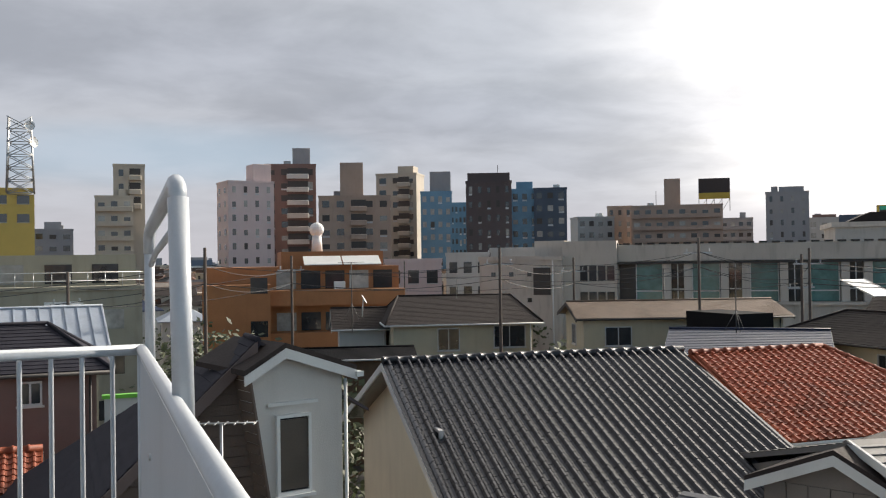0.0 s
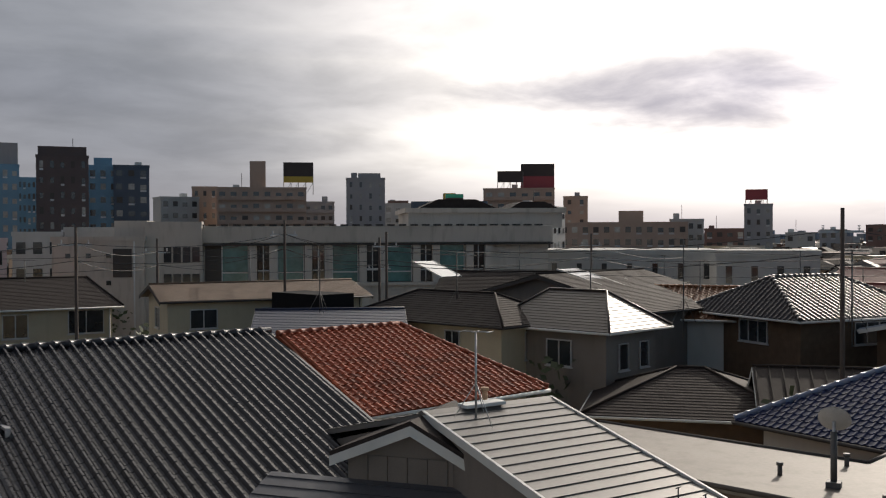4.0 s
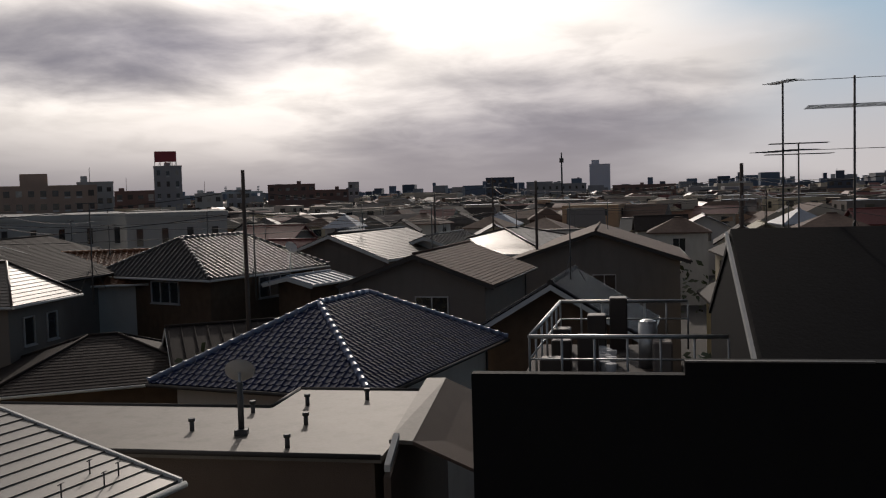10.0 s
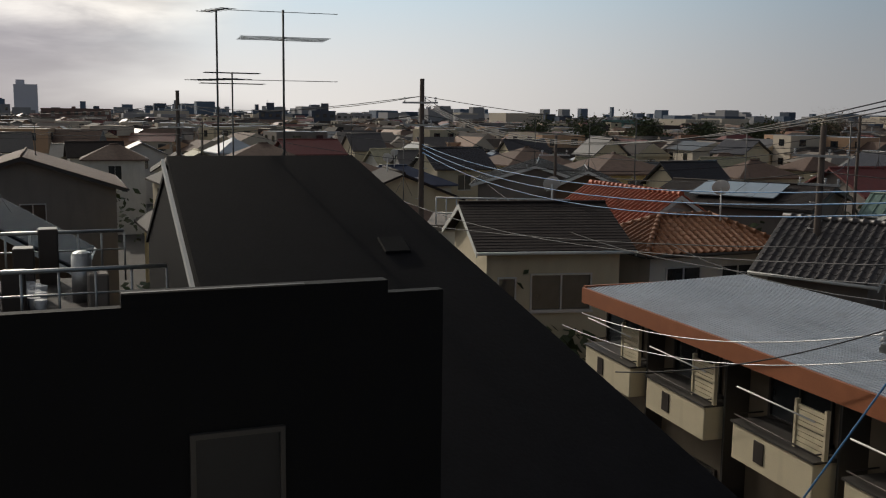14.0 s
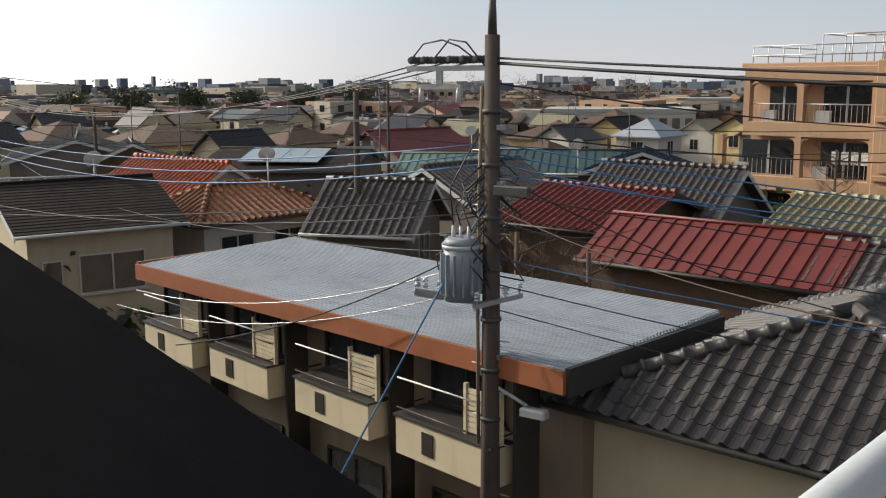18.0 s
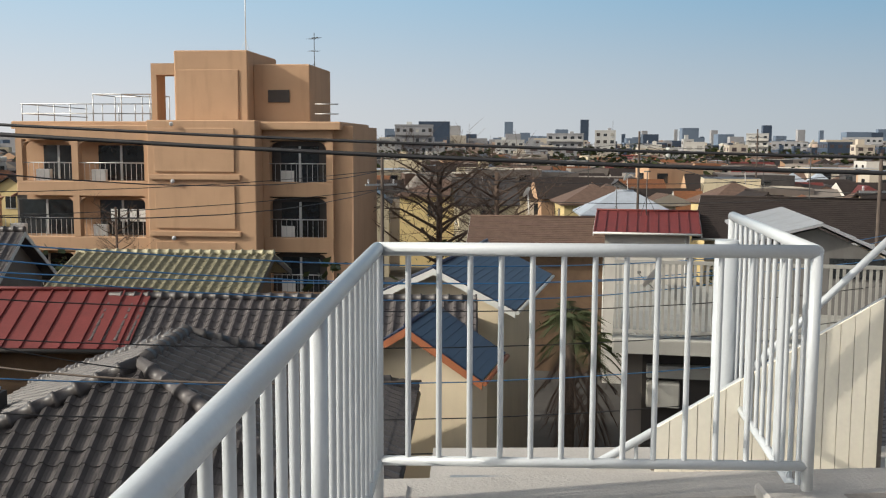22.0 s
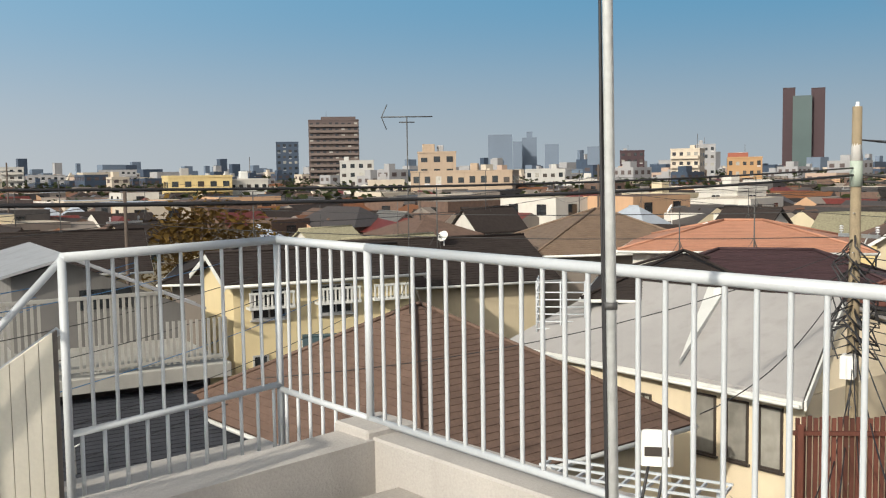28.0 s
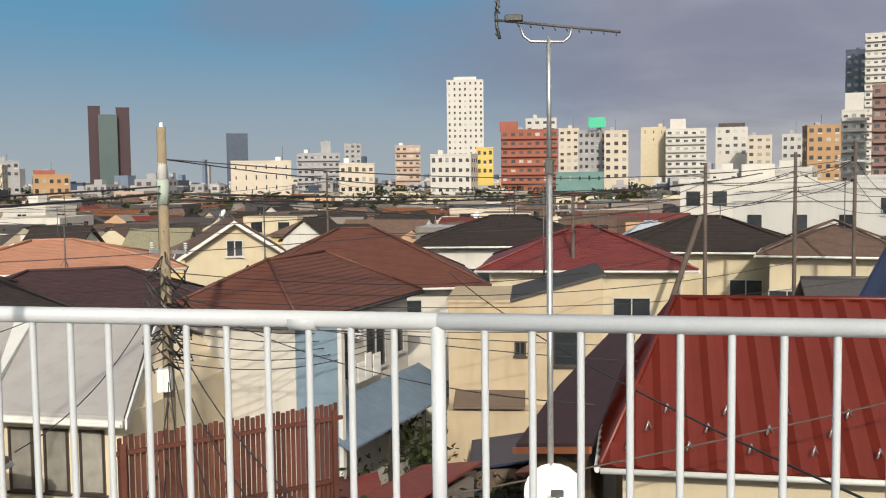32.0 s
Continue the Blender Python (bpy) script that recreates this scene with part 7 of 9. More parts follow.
block(-41.4, 260, 10.3, 26.3, "dark grey tower with roof mast", gy_m, bays=4, floors=6, ww=0.25, pent=(6, 1.5, 1))
block(-43.3, 280, 8.2, 20.2, "low block with brown roof", lg_m, bays=3, floors=2, pent=(6, 1, 0), pent_mat=br_m)
block(-46.3, 150, 14.8, 14.7, "dark-roofed hall among the roofs", gy_m, bays=6, floors=2, pent=(12, 1.5, 0), pent_mat=db_m)
block(-50.4, 260, 18.9, 23.4, "grey-brown apartment block under a billboard", tn_m, bays=6, floors=5, balcony=tn_m)
block(-51.2, 200, 11.5, 16.6, "white apartment block with rows of windows", wh_m, bays=6, floors=5, rot=-20)
block(-53.7, 300, 7.4, 22.8, "brown tower with roof aerials", tn_m, bays=2, floors=4, ww=0.3)
block(-56.4, 240, 30.8, 13.9, "long school-like block among the roofs", tn_m, bays=12, floors=3, ww=0.7, pent=(6, 3, 2))
block(-60.0, 260, 8.6, 14.9, "pale block beside the school", lg_m, bays=4, floors=3)
block(-62.1, 300, 11.7, 12.7, "low dark block among the roofs", br_m, bays=4, floors=2)
block(-63.9, 270, 7.2, 18.9, "grey tower under a red sign", gy_m, bays=3, floors=4, ww=0.35)
block(-56.0, 88, 17.7, 9.2, "long low grey hall", lg_m, bays=8, floors=1, ww=0.2, dep=14)
block(-64.3, 78, 7.5, 9.3, "pale windowless flat block", lg_m, bays=4, floors=1, ww=0.25)
block(-70.8, 380, 18.0, 14.3, "far brown slab block", br_m, bays=6, floors=2)
block(-74.4, 420, 4.6, 15.0, "far narrow block among the roofs", gy_m, bays=2, floors=2)
block(-73.1, 400, 13.8, 11.9, "far low slab block", br_m, bays=5, floors=1)
block(-66.1, 300, 8.1, 11.4, "far pale block among the roofs", lg_m, bays=3, floors=2)
block(-67.8, 320, 7.7, 12.3, "far dark block among the roofs", gy_m, bays=3, floors=2)
block(-83.0, 470, 13.7, 15.8, "far square block among the roofs", db_m, bays=4, floors=3)
block(-85.3, 470, 12.5, 13.2, "far pale block among the roofs", gy_m, bays=4, floors=2)
block(-86.3, 450, 26.8, 12.0, "far wide block with a radio mast", gy_m, bays=8, floors=2, ww=0.3)
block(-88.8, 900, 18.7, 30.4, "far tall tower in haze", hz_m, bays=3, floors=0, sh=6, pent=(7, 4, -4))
block(-91.3, 430, 26.9, 10.6, "far long slab block", br_m, bays=9, floors=2)
block(-96.5, 430, 23.7, 7.1, "far long low block", br_m, bays=8, floors=1)
block(-101.8, 380, 8.5, 10.9, "far dark tower with a roof globe", db_m, bays=3, floors=3, pent=(3, 3, 0))
block(-104.9, 380, 8.3, 10.9, "far dark tower with a roof globe", db_m, bays=3, floors=3, pent=(3, 3, 0))
block(-106.6, 520, 18.6, 9.8, "far pale block among the roofs", gy_m, bays=5, floors=2)
block(-110.2, 500, 16.7, 7.3, "far low block among the roofs", gy_m, bays=5, floors=2)
block(-115.1, 540, 11.0, 8.9, "far pale tower among the roofs", lg_m, bays=3, floors=2)
block(-119.2, 560, 16.9, 5.8, "far pale block among the roofs", lg_m, bays=4, floors=1)
block(-122.3, 430, 19.5, 8.6, "far hall with a green roof", gr_m, bays=4, floors=1, ww=0.2)
block(-125.5, 500, 8.2, 8.3, "far block among the roofs", gy_m, bays=3, floors=1)
block(-137.8, 290, 12.5, 9.4, "yellow-striped apartment block among the roofs", bw_m, bays=5, floors=4, balcony=ye_m)
block(-133.5, 420, 6.5, 6.8, "far white block among the roofs", wh_m, bays=2, floors=1)
block(-144.6, 440, 9.4, 8.9, "far pale block with a chimney", lg_m, bays=3, floors=2)
block(-145.9, 450, 8.3, 9.8, "far brick block among the roofs", rd_m, bays=3, floors=2)
block(-148.9, 450, 9.5, 10.8, "far white tower with a green edge", wh_m, bays=3, floors=2)
block(-150.9, 450, 9.2, 8.5, "far white block among the roofs", wh_m, bays=3, floors=1)
block(-153.0, 150, 6.4, 8.3, "white flat school building", lg_m, bays=6, floors=2)
block(-148.0, 130, 19.4, 7.2, "long low school building", lg_m, bays=12, floors=1, ww=0.6)
block(-176.6, 300, 11.7, 16.3, "dark grey apartment tower with balcony grid", gy_m, bays=6, floors=5, balcony=gy_m)
block(-175.0, 320, 6.2, 12.1, "pale block beside the tower", lg_m, bays=3, floors=3)
block(-179.3, 420, 20.3, 10.6, "far brown slab among the roofs", tn_m, bays=6, floors=2)
block(177.8, 400, 11.9, 12.3, "far pale block among the roofs", lg_m, bays=4, floors=3)
block(174.6, 400, 14.8, 14.9, "far grey apartment block", gy_m, bays=5, floors=4, balcony=lg_m)
block(172.3, 420, 8.7, 16.5, "far beige tower among the roofs", lg_m, bays=3, floors=4)
block(169.8, 400, 9.7, 10.6, "far white block among the roofs", wh_m, bays=3, floors=2)
block(167.3, 320, 6.4, 11.4, "cream tower block among the roofs", wh_m, bays=2, floors=3)
block(163.9, 470, 9.8, 15.8, "far pale tower among the roofs", lg_m, bays=3, floors=4, balcony=wh_m)
block(162.2, 520, 17.4, 12.4, "far grey block among the roofs", gy_m, bays=5, floors=2)
block(158.5, 600, 21.1, 15.1, "far grey towers among the roofs", gy_m, bays=4, floors=2)
block(154.2, 200, 12.5, 10.7, "yellow-cream apartment block with balcony rows", yellow_wall, bays=5, floors=4, balcony=yellow_wall, rot=10)
block(151.5, 205, 7.9, 9.9, "pale green-balconied block among the roofs", wh_m, bays=5, floors=4, balcony=lg_m, rot=10)
block(149.1, 520, 11.7, 28.1, "dark blue office tower", db_m, bays=4, floors=6, ww=0.7)
block(146.4, 400, 20.3, 32.8, "grey-brown apartment tower under construction", dk_m, bays=8, floors=12, sh=2.3, balcony=M("umber grey tile", (0.135, 0.105, 0.095), 0.7, vary=0.1, scale=0.4, bump=0.1), pent=(14, 1.5, 2))
block(145.1, 330, 11.4, 15.2, "pale stepped block among the roofs", lg_m, bays=4, floors=3)
block(143.4, 230, 8.6, 9.1, "beige low block among the roofs", bw_m, bays=4, floors=2)
sand_m = M("sand facade", (0.36, 0.28, 0.21), 0.85, vary=0.08, scale=0.4, bump=0.1, stain=0.2)
block(140.4, 235, 9.2, 15.7, "sand-coloured block with stair tower", sand_m, bays=3, floors=3, pent=(3, 2, -2))
block(138.7, 200, 21.0, 11.0, "sand-coloured apartment block with deep balconies", sand_m, bays=9, floors=4, ww=0.7, rot=-8)
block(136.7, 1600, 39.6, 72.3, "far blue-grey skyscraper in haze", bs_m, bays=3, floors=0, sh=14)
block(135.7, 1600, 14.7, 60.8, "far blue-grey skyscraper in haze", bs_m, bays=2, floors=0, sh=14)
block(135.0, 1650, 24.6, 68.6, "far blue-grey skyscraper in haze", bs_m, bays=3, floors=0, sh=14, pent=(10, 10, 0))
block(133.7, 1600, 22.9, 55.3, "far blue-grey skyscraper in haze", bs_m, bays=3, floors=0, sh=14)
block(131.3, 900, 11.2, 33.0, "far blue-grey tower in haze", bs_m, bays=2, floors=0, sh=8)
block(129.1, 450, 10.8, 19.7, "maroon block among the roofs", mr_m, bays=4, floors=4)
block(126.0, 320, 9.2, 17.3, "ochre apartment block among the roofs", bw_m, bays=4, floors=4, balcony=bw_m, rot=-12)
block(125.0, 400, 7.3, 20.6, "grey block among the roofs", gy_m, bays=3, floors=4)
block(122.9, 310, 10.2, 14.2, "ochre low block among the roofs", or_m, bays=5, floors=3, pent=(6, 1.5, -2), pent_mat=rd_m)
block(134.1, 300, 12.0, 11.4, "pale block among the roofs", lg_m, bays=5, floors=3)
block(131.9, 210, 7.2, 8.7, "white low block among the roofs", wh_m, bays=4, floors=2)
block(120.6, 720, 8.1, 66.3, "maroon wing of the twin-edged skyscraper", mr_m, bays=2, floors=0, sh=4)
block(119.9, 715, 12.3, 60.2, "glass middle of the twin-edged skyscraper", tg_m, bays=4, floors=0, sh=4)
block(119.1, 720, 9.0, 65.5, "maroon wing of the twin-edged skyscraper", mr_m, bays=2, floors=0, sh=4)
block(112.9, 821, 17.3, 52.8, "far blue-grey rounded tower", db_m, bays=4, floors=0, sh=6)
block(111.6, 291, 17.4, 17.5, "pale slant-roofed block among the roofs", bw_m, bays=2, floors=3, ww=0.12)
block(108.3, 401, 17.5, 23.1, "grey-green apartment slab among the roofs", gy_m, bays=7, floors=5, balcony=gy_m, pent=(4, 5, 3))
block(106.1, 301, 10.7, 16.7, "ochre apartment block among the roofs", bw_m, bays=5, floors=3)
block(103.1, 421, 10.9, 26.7, "brown apartment tower among the roofs", tn_m, bays=3, floors=5, balcony=tn_m)
block(106.3, 601, 10.3, 35.0, "far grey tower among the roofs", gy_m, bays=2, floors=4)
block(99.7, 521, 19.5, 64.7, "white residential tower with a grid of windows", wh_m, bays=6, floors=17, ww=0.36, sh=3.1, pent=(12, 2, 0))
block(100.4, 301, 12.9, 19.2, "cream apartment block with rows of windows", wh_m, bays=6, floors=4, rot=-15)
block(98.6, 331, 5.7, 22.2, "yellow block among the roofs", ye_m, bays=3, floors=3)
block(96.0, 331, 19.1, 28.0, "brick-red apartment block with balconies", rd_m, bays=6, floors=7, balcony=rd_m, pent=(6, 3, -7))
block(95.3, 421, 13.2, 37.5, "hazy pale tower among the roofs", lg_m, bays=4, floors=5)
block(93.7, 421, 8.6, 32.9, "pale apartment tower among the roofs", bw_m, bays=3, floors=6)
block(92.2, 381, 12.9, 29.8, "grey office block under round green signs", gy_m, bays=6, floors=5, ww=0.8)
block(91.0, 371, 8.9, 29.1, "beige office tower among the roofs", bw_m, bays=3, floors=6, ww=0.7)
block(88.9, 401, 9.9, 31.6, "cream blank-sided tower among the roofs", cream_wall, bays=1, floors=2, ww=0.1)
block(87.1, 391, 15.3, 30.3, "white apartment tower with balcony edges", wh_m, bays=5, floors=7, balcony=lg_m, pent=(6, 4, -3))
block(84.6, 441, 13.3, 32.9, "white tower with a dark sign face", wh_m, bays=4, floors=4, pent=(11, 2, 0), pent_mat=sg_dark)
block(83.1, 421, 9.7, 28.3, "beige apartment tower among the roofs", bw_m, bays=3, floors=6)
block(81.4, 381, 7.2, 26.7, "grey apartment tower among the roofs", lg_m, bays=3, floors=6)
block(79.9, 351, 10.9, 28.2, "ochre and dark tower", or_m, bays=4, floors=6, rot=12)
block(78.3, 301, 6.6, 29.7, "cream apartment tower among the roofs", wh_m, bays=3, floors=8, balcony=wh_m, pent=(5, 5, 0))
block(78.2, 421, 7.8, 60.9, "dark glass tower among the roofs", db_m, bays=3, floors=14, ww=0.8)
block(76.7, 401, 15.2, 64.1, "tall white residential tower", wh_m, bays=6, floors=18, balcony=wh_m)
block(76.4, 280, 10.0, 34.6, "brown apartment tower among the roofs", br_m, bays=4, floors=8, balcony=br_m)
block(93.1, 301, 14.5, 13.2, "low hall with a green roof", gr_m, bays=4, floors=1, ww=0.2)
block(85.1, 173, 4.6, 12.1, "white low block among the roofs", wh_m, bays=3, floors=2, ww=0.35, pent=(2, 1.2, 0.5))
block(83.4, 151, 4.3, 11.3, "pale low block with a roof hut", lg_m, bays=3, floors=2, ww=0.35, rot=8)
block(81.3, 186, 6.5, 12.4, "white flat-topped house block", wh_m, bays=4, floors=2, ww=0.3, rot=-8, pent=(3, 1.5, -1))
block(79.5, 141, 4.6, 10.1, "pale flat block among the roofs", bw_m, bays=3, floors=2, ww=0.35)
block(77.3, 151, 5.7, 10.8, "grey flat block among the roofs", lg_m, bays=3, floors=2, ww=0.35)
sign(-37.5, 250, 7.4, 24.6, 29.7, "rooftop billboard, black over yellow", ((0.3, sg_yel), (0.7, sg_dark)))
sign(-49.9, 260, 6.7, 25.1, 28.1, "long rooftop billboard, dark and pale", ((1.0, sg_dark),))
sign(-51.5, 262, 8.8, 23.5, 30.1, "square rooftop billboard, red and grey", ((0.5, sg_red), (0.5, sg_dark)))
sign(-46.6, 170, 3.0, 16.0, 18.1, "small green rooftop sign", ((0.7, sg_dark), (0.3, sg_grn)))
sign(-63.8, 270, 5.5, 20.1, 22.9, "red rooftop billboard among the roofs", ((1.0, sg_red),))
sign(-46.3, 180, 2.2, 16.7, 18.7, "small yellow rooftop sign", ((1.0, sg_yel),))
sign(92.1, 379, 6.4, 30.9, 34.8, "round green rooftop sign", ((1.0, sg_grn),))

mx, my = polar(-86.6, 440)
part("shaft", Geo().tube((0, 0, 0), (0, 0, 26), 0.5, 0.3, 6).box(-0.9, 0.9, -0.9, 0.9, 21.5, 23.5), dark_steel, thing("radio_mast", mx, my, 0, 0, "far slim radio mast on the skyline", "mast"))
# brown gabled house, lime fence and red roof under the rail
PLACED.append((-0.19, 29.0, 5))
house(-5.0, 1.0, 26.2, 30.2, 8.05, 8.95, "x", "brown-sided house with a dark slate hip roof", "slate", slate_navy, M("red-brown siding", (0.17, 0.105, 0.09), 0.75, vary=0.12, scale=1.5, bump=0.4, wave=("Z", 5.0, 0.8)), hip=True, hi=1.5, ends=(1,), over=0.35, fascia=fascia_dark, wins=(("-y", 1.45, 7.12, 0.55, 0.6, 1),))
lf = thing("lime_fence", 1.00, 22.0, 0, 0, "pale fence wall with a lime green top edge", "fence")
part("wall", Geo().box(0, 1.4, 0, 0.12, 0, 7.72), white_wall, lf)
part("edge", Geo().box(-0.05, 1.5, -0.04, 0.16, 7.72, 7.80), M("lime paint", (0.16, 0.50, 0.05), 0.5, vary=0.08, bump=0.02), lf)
house(-3.0, -0.5, 23.2, 25.4, 5.75, 6.28, "x", "low lean-to with bright red tiles", "fine", tile_red, wood_wall, over=0.25, fascia=fascia_dark)
# houses of the middle ground, by bearing
peach_m = M("peach roof sheet", (0.40, 0.20, 0.13), 0.7, vary=0.12, scale=1, bump=0.1, stain=0.2)
rust_m = M("rust-brown slate", (0.105, 0.038, 0.026), 0.65, vary=0.2, scale=2, grain=14, bump=0.25)
umber_m = M("umber slate", (0.17, 0.12, 0.085), 0.7, vary=0.2, scale=2, grain=14, bump=0.25)
W2 = (("-y", -1.8, 4.9, 1.5, 1.1, 1), ("-y", 1.8, 4.9, 1.5, 1.1, 1))
house_at(-22.5, 60, 8.2, 7.0, 7.0, 8.3, "white house with a wide dark brown slate roof", "slate", slate_m, cream_wall, rz=-14, hip=True, hi=1.1, wins=(("-y", -0.9, 5.3, 1.3, 1.3, 1), ("-y", 2.7, 5.4, 1.9, 1.3, 1)))
house_at(-17.0, 60.5, 2.8, 3.6, 6.7, 7.6, "small white house wing with a dark slate roof", "slate", slate_m, white_wall, rz=-14)
house_at(-16.8, 52, 5.0, 3.0, 5.6, 5.9, "low shed with a black sheet roof", "slate", slate_black, wood_wall, rz=-14)
house_at(-34.9, 54.5, 10.4, 5.6, 7.5, 8.12, "cream house with a dull brown gable roof", "slate", umber_m, cream_wall, rz=-20, over=0.45, fascia=fascia_dark, wins=(("-x", 0.0, 5.9, 1.2, 1.1, 1), ("-y", -3.4, 6.0, 1.4, 1.0, 1), ("-y", 0.4, 6.0, 1.6, 1.0, 1)))
house_at(-39.2, 43, 5.5, 5.0, 6.7, 7.4, "house with a blue-grey slate roof", "slate", metal_blue, grey_wall, rz=-40)
PLACED.append((32.3, 30, 5))
house(30.4, 34.2, 26.25, 35.0, 7.14, 8.05, "y", "cream house with a brown-black slate hip roof", "slate", slate_m, cream_wall, hip=True, hi=2.5, fascia=fascia_dark, wins=(("-x", -2.6, 5.5, 1.3, 1.1, 1), ("-x", 1.6, 5.6, 0.9, 1.0, 1), ("-y", 0.3, 5.4, 1.4, 1.2, 1)))
part("rear_block", Geo().box(28.9, 31.0, 36.2, 40.0, 0, 7.9), black_wall, thing("dark_block", 0, 0, 0, 0, "black flat-topped box house among the roofs", "house"))
PLACED.append((34, 25, 5))
house(32.0, 35.6, 22.2, 27.6, 7.12, 8.25, "y", "grey house with a glossy slate hip roof", "slate", slate_gl, grey_wall, hip=True, hi=1.7, fascia=fascia_white, wins=(("-y", -0.6, 5.2, 0.7, 1.1, 0), ("-y", 0.9, 5.2, 0.7, 1.1, 0), ("-x", 0.4, 5.3, 1.3, 1.1, 1)))
PLACED.append((41, 27.5, 6))
house(36.9, 45.2, 23.6, 34.8, 7.35, 8.75, "x", "house with a dark roof under a strip of solar panels", "slate", slate_m, grey_wall, fascia=fascia_dark)
house_at(-50.5, 60, 9.0, 7.0, 6.9, 8.4, "grey house with a flat dark roof", "slate", slate_m, grey_wall, rz=-60)
house_at(-60.3, 50, 7.0, 6.0, 6.9, 8.0, "house with an orange-brown tile roof", "tile", tile_brown, white_wall, rz=-70)
house_at(-66.2, 48.0, 7.0, 6.6, 7.25, 8.65, "old wooden house with a smoked tile hip roof", "tile", tile_grey, wood_wall, rz=-22, hip=True, hi=2.0, wins=(("-x", 0.5, 5.9, 1.8, 1.0, 2), ("-y", 0.6, 5.9, 2.2, 1.0, 2)))
house_at(-71.6, 44.5, 2.2, 1.8, 6.75, 6.95, "small lean-to with a shiny white sheet roof", "seam", metal_white, wood_wall, rz=-20)
house_at(-60.0, 37, 6.5, 5.5, 4.6, 5.7, "low old house with a dark slate roof", "slate", slate_m, wood_wall, rz=-60, hip=True)
house_at(-68.5, 36, 5.5, 5.0, 5.0, 6.0, "low old house with a dark metal roof", "seam", slate_m, wood_wall, rz=-60)
PLACED.append((42, 7.5, 5))
house(38.2, 46.0, 5.0, 10.6, 7.0, 8.05, "x", "dark brown house with a slate gable roof", "slate", slate_br, grey_wall, over=0.45, rz=-6, fascia=fascia_dark, wins=(("-x", 0.6, 5.2, 1.4, 1.2, 1),))
house_at(-75.2, 55, 8.0, 6.0, 7.3, 8.4, "brown house with a worn glossy gable roof", "slate", slate_gl, grey_wall, rz=-14)
house_at(-83.6, 61, 10.5, 8.0, 7.0, 8.1, "pale house with a wide worn glossy hip roof", "slate", slate_gl, white_wall, rz=-16, hip=True)
house_at(-79.6, 58, 6.5, 5.0, 7.1, 8.0, "house with a glossy grey metal roof", "seam", metal_grey, white_wall, rz=-8)
house_at(-86.5, 34, 5.0, 5.0, 6.0, 7.5, "dark house with a black tile roof", "tile", tile_black, wood_wall, rz=-5)
PLACED.append((56, 0.5, 6))
house(50.5, 60.0, -2.8, 5.6, 6.9, 8.3, "x", "brown gabled house with a slate roof", "slate", slate_br, grey_wall, fascia=fascia_dark, wins=(("-x", 0.4, 5.0, 1.2, 1.1, 1),))
house_at(4.6, 40, 9.0, 6.0, 7.2, 8.9, "house with a white ribbed metal roof", "seam", metal_white, olive_wall, rz=4)
house_at(123.0, 41, 8.0, 6.5, 7.7, 8.5, "white house with a flat peach sheet roof", "slate", peach_m, white_wall, hip=True)
house_at(131.0, 46, 7.5, 7.2, 7.3, 8.8, "house with an umber pyramid roof", "slate", umber_m, grey_wall, hip=True, rz=150)
house_at(126.2, 33, 5.0, 5.5, 6.9, 7.9, "house with a dark slate gable roof", "slate", slate_m, grey_wall, hip=True)
house_at(121.8, 34.5, 8.0, 5.0, 6.9, 7.85, "house with a blue-black slate hip roof", "slate", M("plum slate and shaded red", (0.040, 0.034, 0.042), 0.7, vary=0.25, scale=2.5, grain=16, bump=0.3), white_wall, hip=True)
house_at(106.5, 43, 9.5, 8.0, 6.7, 8.6, "wide house with a rust-brown hip roof", "slate", rust_m, white_wall, hip=True, wins=W2)
house_at(113.0, 33, 5.5, 6.0, 6.3, 7.6, "white house with a dark slate gable roof", "slate", slate_m, white_wall, rz=200, wins=W2)
house_at(113.5, 52, 8.0, 4.6, 7.4, 8.9, "cream house, its gable with a small window", "slate", slate_br, cream_wall, rz=205, wins=(("-x", 0, 7.2, 0.8, 0.8, 1), ("+x", 0, 7.2, 0.8, 0.8, 1)))
house_at(93.3, 43, 7.6, 7.0, 7.25, 8.6, "cream house with a dark red hip roof", "slate", metal_red, cream_wall, hip=True, wins=W2)
house_at(97.5, 57, 10.0, 8.0, 7.3, 8.6, "house with a wide dark slate roof", "slate", slate_m, white_wall, hip=True, wins=W2)
house_at(86.5, 51, 9.0, 7.5, 7.4, 8.7, "cream house with a dark slate hip roof", "slate", slate_m, cream_wall, hip=True, wins=W2)
house_at(79.8, 46, 5.0, 6.0, 7.6, 8.7, "cream house with a brown gable roof", "slate", slate_br, cream_wall, hip=True, wins=W2)
house_at(68.6, 28.0, 8.0, 7.0, 7.0, 8.9, "pale green house with a dark blue metal roof", "seam", metal_blue, M("pale green wall", (0.40, 0.48, 0.42), 0.8, vary=0.08, bump=0.15), rz=60)
house_at(162.0, 48, 7.5, 6.5, 6.7, 8.1, "house with a long dark slate roof", "slate", slate_m, cream_wall, wins=W2)
house_at(170.0, 46, 3.6, 5.0, 6.9, 7.5, "house with a bright red metal roof", "seam", metal_red, white_wall)
house_at(176.0, 48, 6.0, 5.0, 6.0, 7.0, "low house with a dull brown roof", "slate", slate_br, wood_wall)
house_at(150.0, 45, 8.0, 7.0, 6.4, 7.7, "house with a dark green slate roof", "slate", slate_m, grey_wall, hip=True)
house_at(140.5, 40, 7.0, 6.0, 6.6, 7.9, "dark house with a slate gable roof", "slate", slate_m, cream_wall, rz=160)
dish(-25.42, -30.22, 8.07, -75, 0.24, "white satellite dish on a roof mast", post=1.2)
dish(-36.41, -23.83, 8.21, -75, 0.33, "white satellite dish on a roof mast", post=1.4)
